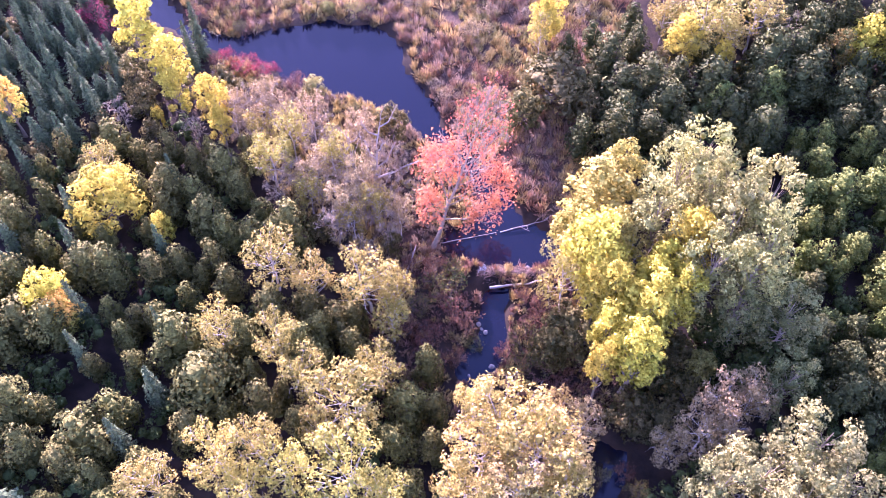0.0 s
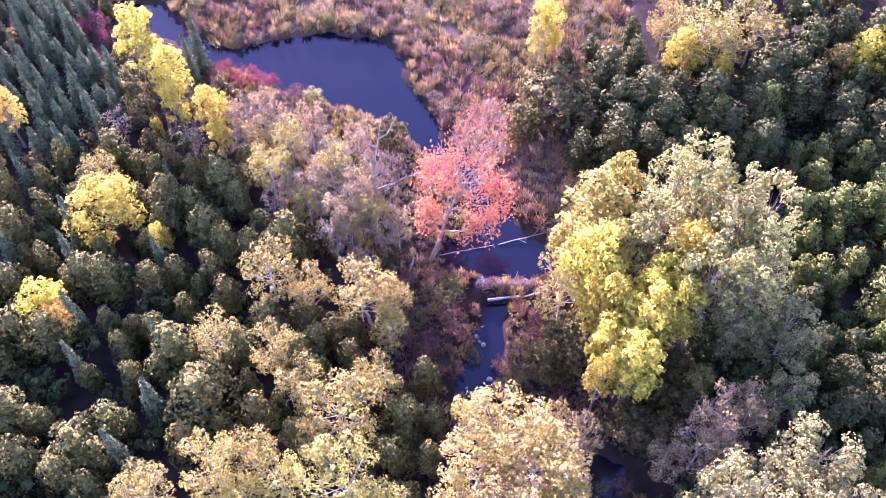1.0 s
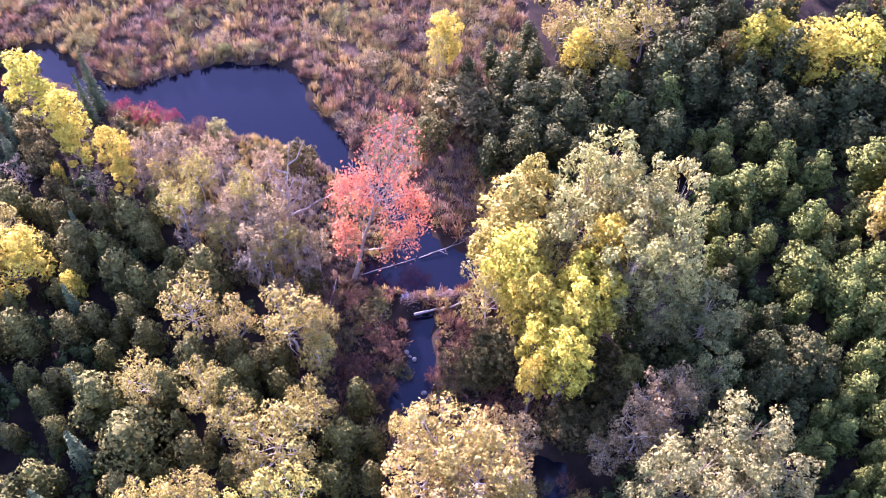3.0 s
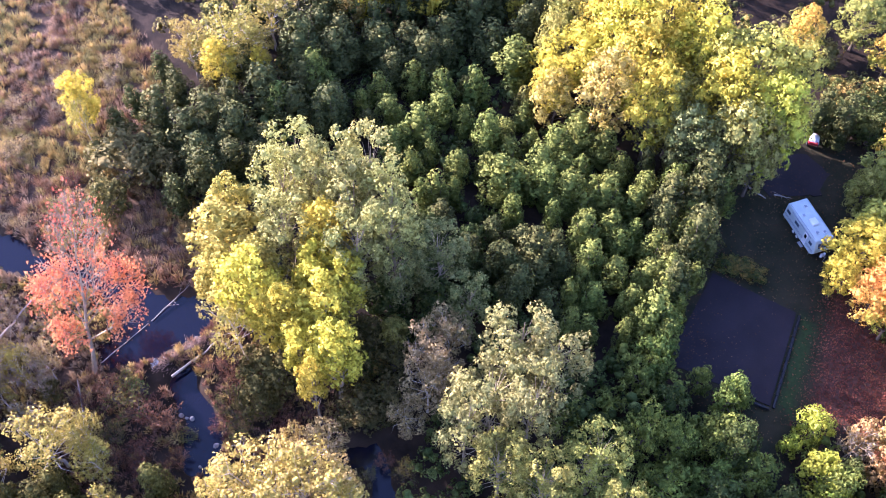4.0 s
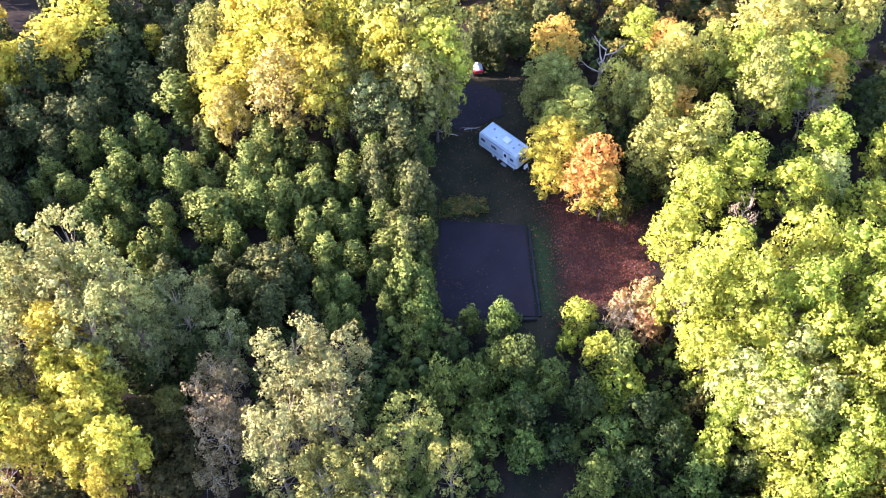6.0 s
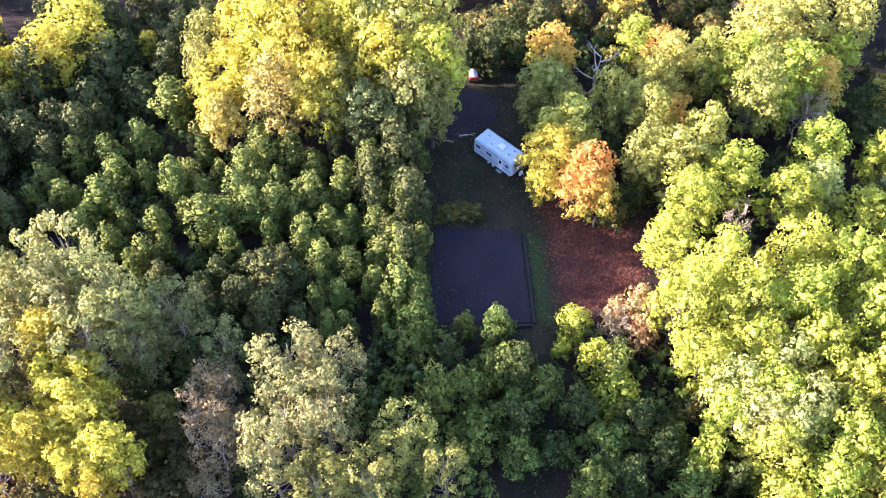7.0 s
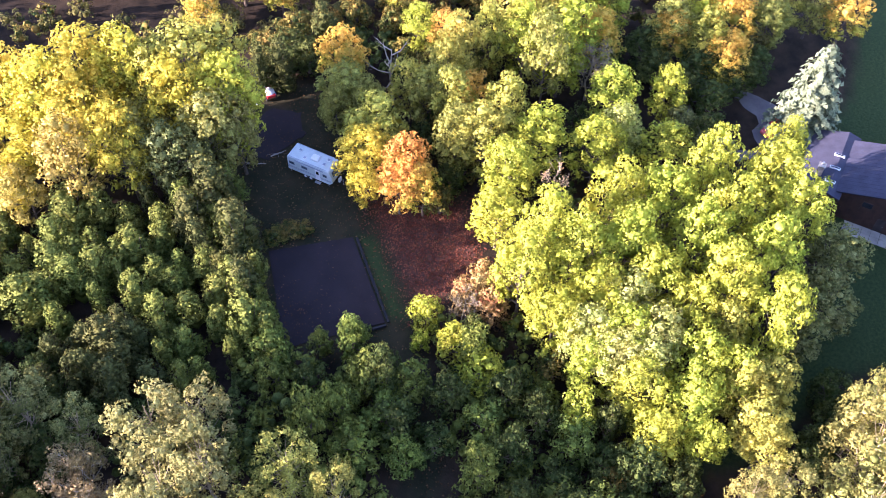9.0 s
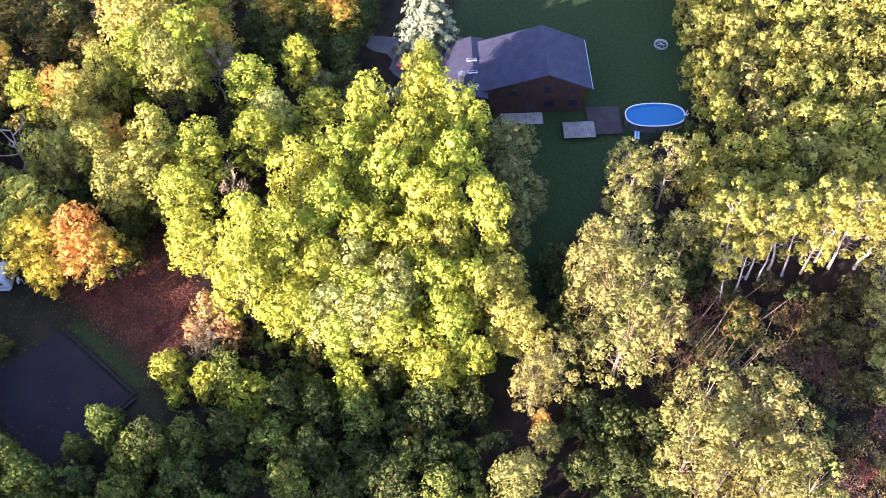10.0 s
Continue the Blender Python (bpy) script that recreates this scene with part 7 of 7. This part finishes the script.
plant('bush', 'green', 34.6, 9.2, 6.0, 2.1)
plant('bush', 'green', 36.0, 18.4, 8.0, 2.0)
plant('bush', 'green', 43.5, 24.3, 5.5, 2.5)
plant('bush', 'green', 43.6, 15.3, 4.0, 1.4)
plant('bush', 'green', 47.1, 16.6, 4.0, 1.4)
plant('bush', 'green', 47.5, 26.4, 4.1, 1.7)
plant('bush', 'green', 45.5, 19.8, 4.1, 1.5)
plant('poplar', 'olivelit', 43.7, -35.2, 14.5, 4.0)
plant('poplar', 'olivelit', 39.7, -31.4, 14.5, 3.8)
plant('poplar', 'olivelit', 38.9, -35.2, 14.5, 3.8)
plant('poplar', 'olivelit', 34.8, -30.8, 14.5, 3.7)
plant('poplar', 'olivelit', 34.7, -34.3, 14.5, 2.9)
plant('poplar', 'olivelit', 43.0, -31.8, 14.5, 2.7)
plant('poplar', 'olivelit', 35.3, -23.8, 12.0, 2.6)
plant('poplar', 'olivelit', 34.3, -21.7, 12.0, 2.1)
plant('poplar', 'olivelit', 26.2, -34.0, 14.5, 3.3)
plant('poplar', 'olivelit', 24.3, -38.3, 14.5, 3.5)
plant('poplar', 'olivelit', 21.1, -34.8, 14.5, 4.0)
plant('poplar', 'olivelit', 19.8, -38.9, 14.5, 3.5)
plant('poplar', 'olivelit', 22.7, -31.0, 14.5, 2.8)
plant('poplar', 'olivelit', 16.1, -38.0, 14.5, 3.1)
plant('poplar', 'olivelit', 18.6, -31.2, 14.5, 3.0)
plant('poplar', 'olivelit', 16.9, -34.9, 14.5, 3.1)
plant('maple', 'olivelit', 27.5, -17.2, 7.0, 2.7)
plant('maple', 'olivelit', 30.5, -21.6, 5.0, 1.6)
plant('bush', 'mixed', 35.8, -45.6, 4.0, 2.3)
plant('bush', 'orange', 32.6, -22.0, 4.0, 1.2)
plant('sapling', 'limeyellow', 50.6, -50.1, 6.2, 2.9)
plant('sapling', 'limeyellow', 48.7, -53.5, 5.9, 2.9)
plant('poplar', 'limeyellow', 43.9, -46.9, 11.0, 2.7)
plant('poplar', 'limeyellow', 42.9, -50.8, 10.0, 2.3)
plant('poplar', 'limeyellow', 41.7, -54.6, 9.5, 2.5)
plant('sapling', 'limeyellow', 47.6, -57.3, 6.8, 2.7)
plant('poplar', 'limeyellow', 41.5, -57.6, 12.5, 2.5)
plant('poplar', 'limeyellow', 39.3, -60.6, 10.0, 2.3)
plant('poplar', 'limeyellow', 40.4, -64.9, 9.5, 2.3)
plant('poplar', 'limeyellow', 39.1, -55.6, 11.0, 2.1)
plant('poplar', 'olivelit', 55.1, -42.2, 9.5, 2.4)
plant('poplar', 'olivelit', 51.1, -40.0, 11.0, 2.6)
plant('poplar', 'olivelit', 52.3, -45.2, 12.5, 2.5)
plant('poplar', 'olivelit', 44.0, -42.7, 12.5, 2.4)
plant('poplar', 'olivelit', 34.6, -61.6, 12.5, 3.0)
plant('poplar', 'olivelit', 29.6, -58.3, 10.0, 3.0)
plant('poplar', 'olivelit', 24.1, -54.8, 9.5, 2.9)
plant('sapling', 'limeyellow', 55.3, -51.4, 6.2, 2.4)
plant('sapling', 'limeyellow', 52.5, -59.0, 6.5, 2.8)
plant('sapling', 'limeyellow', 47.4, -65.5, 6.8, 3.2)
plant('sapling', 'limeyellow', 59.7, -57.1, 6.2, 2.7)
plant('sapling', 'limeyellow', 55.3, -64.1, 6.5, 2.9)
plant('sapling', 'limeyellow', 51.6, -72.1, 6.8, 3.2)
plant('sapling', 'limeyellow', 57.1, -73.4, 6.5, 3.1)
plant('sapling', 'limeyellow', 61.5, -65.7, 6.5, 2.8)
plant('sapling', 'limeyellow', 63.3, -57.7, 6.2, 2.7)
plant('sapling', 'limeyellow', 53.9, -55.1, 6.5, 2.7)
plant('sapling', 'olivelit', 50.3, -62.4, 6.8, 2.9)
plant('sapling', 'limeyellow', 46.0, -69.8, 6.8, 3.1)
plant('sapling', 'olivelit', 57.5, -60.5, 6.5, 2.7)
plant('sapling', 'limeyellow', 53.0, -67.7, 6.8, 3.2)
plant('sapling', 'olivelit', 55.6, -78.1, 6.8, 3.2)
plant('sapling', 'limeyellow', 59.3, -69.5, 6.5, 3.1)
plant('sapling', 'olivelit', 63.8, -62.1, 6.2, 2.8)
plant('sapling', 'limeyellow', 71.0, -65.0, 6.5, 3.2)
plant('sapling', 'limeyellow', 75.8, -67.0, 6.8, 3.5)
plant('sapling', 'limeyellow', 67.0, -67.6, 6.5, 3.2)
plant('sapling', 'limeyellow', 72.6, -70.3, 6.8, 3.2)
plant('sapling', 'limeyellow', 64.8, -71.6, 6.5, 3.2)
plant('sapling', 'limeyellow', 70.4, -74.5, 6.5, 3.2)
plant('sapling', 'limeyellow', 63.4, -76.2, 6.5, 3.2)
plant('sapling', 'limeyellow', 69.1, -79.5, 6.5, 3.4)
plant('sapling', 'limeyellow', 62.0, -81.2, 6.5, 3.2)
plant('sapling', 'limeyellow', 67.8, -84.6, 6.5, 3.5)
plant('tall_birch', 'limeyellow', 42.0, -46.4, 14.0, 2.3)
plant('tall_birch', 'limeyellow', 41.6, -48.6, 14.0, 2.3)
plant('tall_birch', 'limeyellow', 40.8, -52.7, 14.0, 2.3)
plant('tall_birch', 'limeyellow', 38.6, -58.7, 14.0, 2.4)
plant('tall_birch', 'limeyellow', 37.6, -61.3, 14.0, 2.4)
plant('tall_birch', 'limeyellow', 43.4, -48.6, 14.0, 1.9)
plant('tall_birch', 'palebutter', 40.6, -49.8, 13.0, 1.8)
plant('tall_birch', 'limeyellow', 40.0, -50.9, 14.0, 1.9, 5, 100)
plant('tall_birch', 'palebutter', 39.3, -47.3, 12.5, 1.7, 4, 300)
plant('tall_birch', 'limeyellow', 39.6, -53.6, 13.5, 1.8, 6, 80)
plant('tall_birch', 'limeyellow', 40.5, -56.3, 14.0, 1.9)
plant('tall_birch', 'palebutter', 39.8, -57.8, 13.5, 1.8, 5, 60)
plant('tall_birch', 'limeyellow', 38.2, -45.0, 12.0, 1.6, 7, 130)
plant('shrub', 'mixed', 35.4, -40.9, 2.8, 2.2)
plant('shrub', 'mixed', 32.0, -42.3, 2.8, 2.2)
plant('shrub', 'mixed', 30.2, -46.9, 2.8, 2.5)
plant('shrub', 'russet', 33.5, -37.2, 2.8, 2.1)
plant('shrub', 'mixed', 33.4, -45.8, 2.8, 2.2)
plant('shrub', 'russet', 28.9, -49.7, 2.8, 2.5)
plant('shrub', 'russet', 38.1, -43.1, 2.8, 2.0)
plant('shrub', 'mixed', 31.6, -35.0, 2.8, 2.1)
plant('shrub', 'mixed', 25.2, -50.4, 2.8, 2.5)
plant('shrub', 'russet', 34.1, -51.3, 2.8, 2.4)
plant('shrub', 'mixed', 20.6, -49.7, 2.8, 2.2)
plant('shrub', 'mixed', 28.2, -45.0, 2.8, 2.2)
plant('bush', 'olive', 33.0, -53.6, 3.8, 2.7)
plant('bush', 'olive', 29.7, -54.5, 3.8, 2.6)
plant('bush', 'olive', 33.9, -58.8, 3.8, 2.7)
plant('bush', 'olive', 24.4, -53.5, 3.8, 2.3)
plant('bush', 'olive', 28.3, -57.5, 4.0, 2.4)
plant('bush', 'olive', 31.2, -51.1, 3.5, 2.1)
plant('bush', 'olive', 40.0, -45.7, 2.5, 1.5)
plant('bush', 'olive', 38.9, -41.0, 2.5, 1.5)
plant('bush', 'darkgreen', 48.5, -30.7, 4.4, 2.3)
plant('bush', 'darkgreen', 41.7, -28.7, 4.3, 2.2)
plant('bush', 'darkgreen', 45.7, -30.6, 4.2, 1.8)
plant('bush', 'darkgreen', 32.3, -26.4, 4.3, 2.1)
plant('bush', 'darkgreen', 29.7, -27.8, 4.5, 2.4)
plant('bush', 'darkgreen', 27.7, -31.4, 4.5, 2.5)
plant('bush', 'darkgreen', 26.7, -24.1, 4.4, 2.4)
plant('bush', 'darkgreen', 25.3, -26.8, 4.4, 2.4)
plant('bush', 'darkgreen', 23.9, -29.8, 4.3, 2.1)
plant('bush', 'darkgreen', 21.2, -29.5, 4.3, 2.0)
plant('bush', 'darkgreen', 43.9, -44.5, 4.3, 2.1)
plant('bush', 'darkgreen', 40.2, -28.0, 4.2, 1.8)
plant('bush', 'darkgreen', 41.2, -42.6, 4.3, 2.0)
plant('shrub', 'mixed', 18.2, -49.0, 2.9, 2.2)
plant('shrub', 'russet', 17.4, -46.4, 2.7, 1.8)
plant('shrub', 'olive', 16.0, -50.7, 3.0, 2.4)
plant('shrub', 'russet', 20.3, -53.3, 2.9, 2.2)
plant('shrub', 'mixed', 13.7, -48.6, 2.9, 2.1)
plant('shrub', 'crimson', 17.5, -48.3, 2.4, 1.0)
plant('bush', 'olive', -38.2, 82.4, 4.3, 2.1)
plant('bush', 'olive', -36.0, 76.7, 4.3, 2.0)
plant('bush', 'olive', -34.1, 72.2, 4.2, 1.8)
plant('bush', 'olive', -39.9, 86.4, 4.3, 2.0)
plant('bush', 'olive', 26.3, 83.2, 4.3, 2.1)
plant('bush', 'olive', 24.4, 80.4, 4.2, 1.9)
plant('bush', 'olive', 27.9, 89.3, 4.4, 2.3)
plant('bush', 'olive', -36.9, 79.4, 4.2, 1.9)
plant('bush', 'olive', 20.7, 45.2, 4.0, 2.2)
plant('bush', 'olive', 21.4, 42.1, 4.0, 2.2)
plant('bush', 'olive', 22.6, 39.6, 4.0, 2.1)
plant('bush', 'olive', 19.1, 41.0, 3.5, 1.9)
plant('bush', 'olive', 22.2, 43.9, 4.0, 1.9)
plant('bush', 'mixed', 20.8, 40.4, 3.5, 1.8)
plant('bush', 'mixed', 19.8, 42.7, 4.0, 1.6)
plant('bush', 'mixed', 18.4, 38.2, 3.0, 1.6)


plant('maple', 'palegreen', 94.0, -13.2, 10, 3.4)
plant('maple', 'limeyellow', 93.6, -17.8, 9.5, 3.0)
plant('maple', 'yelloworange', 96.0, -20.7, 10.5, 3.4)
plant('maple', 'lime', 97.7, -16.6, 10, 3.2)
plant('maple', 'palegreen', 97.2, -25.1, 9, 2.8)
plant('maple', 'limeyellow', 100.2, -26.9, 9, 2.6)
plant('maple', 'yelloworange', 100.5, -34.9, 9, 3.0)
plant('maple', 'olive', 94.8, -23.4, 6, 2.2)
plant('maple', 'palegreen', 101.2, -30.9, 8.5, 2.6)
marsh_rng = random.Random(44)
for k in range(150):
    x, y = marsh_rng.uniform(-60, 24), marsh_rng.uniform(62, 112)
    if depth_in(MARSH, x, y) > 0.5 and max(float(depth_in(p, x, y)) for p in (POND, CREEK)) < -0.8:
        size = marsh_rng.uniform(0.7, 1.7)
        plant("shrub", marsh_rng.choice(("tan", "russet", "olivelit", "tan", "olivelit", "grey")), round(x, 1), round(y, 1), size * 1.3, size)
for k in range(26):
    x, y = marsh_rng.uniform(24, 39), marsh_rng.uniform(-54, -34)
    size = marsh_rng.uniform(1.2, 2.2)
    plant("shrub", marsh_rng.choice(("russet", "mixed", "olive", "mixed")), round(x, 1), round(y, 1), size * 1.4, size)
for x, y, h in ((40, 87, 10), (44, 90, 11), (47.5, 86.5, 10), (50.5, 84, 10.5), (54, 86, 11), (57.5, 83, 10), (61, 80, 10.5), (64.5, 78, 10), (62, 84, 11), (68, 75, 10), (71, 70, 10), (36, 89, 10), (32, 91, 10), (70, 66, 9.5)):
    plant("cedar", "cedardark", x, y, h, 2.4)


SPRUCES = [(-70, 108), (-47, 96), (-41, 86), (-38, 78), (-43, 70), (-54, 72), (-66, 84)]
row = 0
for y in np.arange(71.0, 106.0, 2.1):
    row += 1
    for x in np.arange(-68.0 + 1.1 * (row % 2), -37.0, 2.1):
        px, py = x + marsh_rng.uniform(-1.1, 1.1), y + marsh_rng.uniform(-1.1, 1.1)
        if depth_in(SPRUCES, px, py) > 0 and not any((px - a) ** 2 + (py - b) ** 2 < 1.7 for a, b, r in STOOD):
            plant("spruce", "spruce", round(px, 1), round(py, 1), marsh_rng.uniform(4.2, 8.2), marsh_rng.uniform(0.85, 1.35))


for x, y, h, r, colour in ((-20.5, 74.5, 8, 1.9, "tan"), (-17.5, 69.5, 9, 2.1, "cream"), (-15.5, 72.5, 8, 1.8, "tan"), (-12.5, 66.3, 9, 2.0, "cream"), (-14.5, 63.8, 8.5, 1.9, "tan"), (-9.0, 63.0, 9, 1.9, "tan"), (-7.5, 59.8, 8, 1.8, "cream"), (-11.0, 60.0, 8.5, 2.0, "tan"), (-24.8, 73.8, 7.5, 1.8, "tan"), (-10.0, 70.5, 7.5, 1.7, "tan"), (-5.2, 58.8, 7.5, 1.5, "tan")):
    plant("birch", colour, x, y, h, r)


# ---- undergrowth and the woods beyond ----
def free_spots(n, area, keep_from, seed, gap):
    """Random places in a rectangle, off the open ground and at a distance from what already stands."""
    rng = random.Random(seed)
    out = []
    for _ in range(n * 30):
        if len(out) >= n:
            break
        x, y = rng.uniform(area[0], area[1]), rng.uniform(area[2], area[3])
        if any(depth_in(p, np.array([x]), np.array([y]))[0] > -1.2 for p in keep_from) or any((x - a) ** 2 + (y - b) ** 2 < (gap + 0.45 * r) ** 2 for a, b, r in STOOD):
            continue
        out.append((x, y, rng))
        STOOD.append((x, y, 1.5))
    return out


def woods(n, area, keep_from, choices, seed, gap):
    for x, y, rng in free_spots(n, area, keep_from, seed, gap):
        kind, colour, h, r = rng.choice(choices)
        s = rng.uniform(0.8, 1.2)
        plant(kind, colour, round(x, 1), round(y, 1), h * s, r * s)


def undergrowth(n, area, keep_from, colour, seed, gap, label):
    """Low leafy growth between the trees, joined as one."""
    vs, fs, ns, k = [], [], [], 0
    for x, y, rng in free_spots(n, area, keep_from, seed, gap):
        r, h = rng.uniform(1.5, 2.3), rng.uniform(2.2, 4.0)
        g = np.random.default_rng(rng.randrange(10 ** 6))
        lobes = [(np.array([math.cos(a) * r * 0.55, math.sin(a) * r * 0.55, h * g.uniform(0.35, 0.75)]), r * g.uniform(0.4, 0.55)) for a in (g.uniform(0, 6.28) for _ in range(6))]
        v, f, nm = lobe_leaves(g, lobes, 330, 0.22, 0.3, -0.3, 0.15, 0.55, 6)
        vs.append(v + (x, y, ground_height(x, y)))
        ns.append(nm)
        fs += [tuple(q + k for q in t) for t in f]
        k += len(v)
    me = mesh_of("undergrowth", np.concatenate(vs), fs, LEAF[colour], normals=np.concatenate(ns))
    tagged(new("undergrowth", me), label, "undergrowth", kind="stuff")


OPEN = [POND, CREEK, RUN, MARSH, LAWN, GLADE, [(64, -50), (82, -54), (88, -28), (68, -22)], [(76, -34), (94, -34), (96, -12), (78, -14)]]
woods(80, (-80, -30, 25, 125), OPEN, [("spruce", "spruce", 9, 1.15), ("spruce", "spruce", 9, 1.1), ("cedar", "cedarolive", 7.5, 1.8)], 105, 1.5)
woods(60, (88, 150, -20, 75), OPEN, [("maple", "palegreen", 9.5, 3.2), ("maple", "yelloworange", 8.5, 2.8), ("maple", "greygreen", 9, 3.0)], 104, 3.0)
woods(40, (50, 125, -110, -58), OPEN, [("sapling", "olivelit", 6.5, 2.3), ("sapling", "limeyellow", 6.5, 2.4)], 106, 2.0)
woods(36, (22, 120, 80, 150), OPEN, [("cedar", "cedardark", 7.5, 1.9), ("maple", "palegreen", 10, 3.2), ("birch", "cream", 9, 2.4)], 107, 2.6)
undergrowth(170, (-45, 62, 18, 75), OPEN + [SHORE, BANK], "darkgreen", 101, 1.4, "dark leafy undergrowth between the creek woods")
undergrowth(130, (12, 95, -62, 30), OPEN, "darkgreen", 102, 1.5, "dark green undergrowth below the maples")
undergrowth(60, (20, 130, 20, 120), OPEN, "mixed", 103, 1.8, "half-turned undergrowth between the far trees")
undergrowth(150, (84, 150, -20, 75), OPEN, "olive", 108, 1.7, "tan and green brush in the far woods")
# extra cedars, added to keep the low sun off the red leaf litter
for x, y, h in ((57.5, 31.5, 9.5), (55, 30.5, 9.5), (52.5, 30.5, 9), (59.5, 34.5, 10), (56, 36, 10), (53.5, 34.5, 9.5), (49.5, 28.5, 9), (60, 33, 9), (62.5, 35.5, 10), (57, 36.5, 9), (65, 38, 10), (61, 39.5, 10), (58, 41.5, 9.5)):
    plant("cedar", "cedardark", x, y, h, 1.7)
undergrowth(70, (24, 56, -14, 26), OPEN, "green", 111, 0.9, "mid-green undergrowth along the glade's edge")
undergrowth(90, (30, 120, 66, 130), OPEN, "mixed", 112, 1.6, "half-turned brush in the far woods beyond the cedars")
undergrowth(60, (-75, -25, 60, 125), OPEN, "olive", 113, 1.6, "olive-brown brush among the spruces")
plant("redmaple", "red", -1.8, 57.3, 19.0, 5.6, -26, -44)
plant("bare", "dead", -8.4, 60.6, 15.5, 2.6, -22, -18)
plant("bare", "dead", -10.6, 66.4, 10.0, 1.8)
plant("spruce", "bluespruce", 83.9, -29.6, 15.0, 4.8)
undergrowth(80, (14, 75, 96, 150), OPEN, "olive", 115, 1.6, "olive-brown brush behind the marsh")
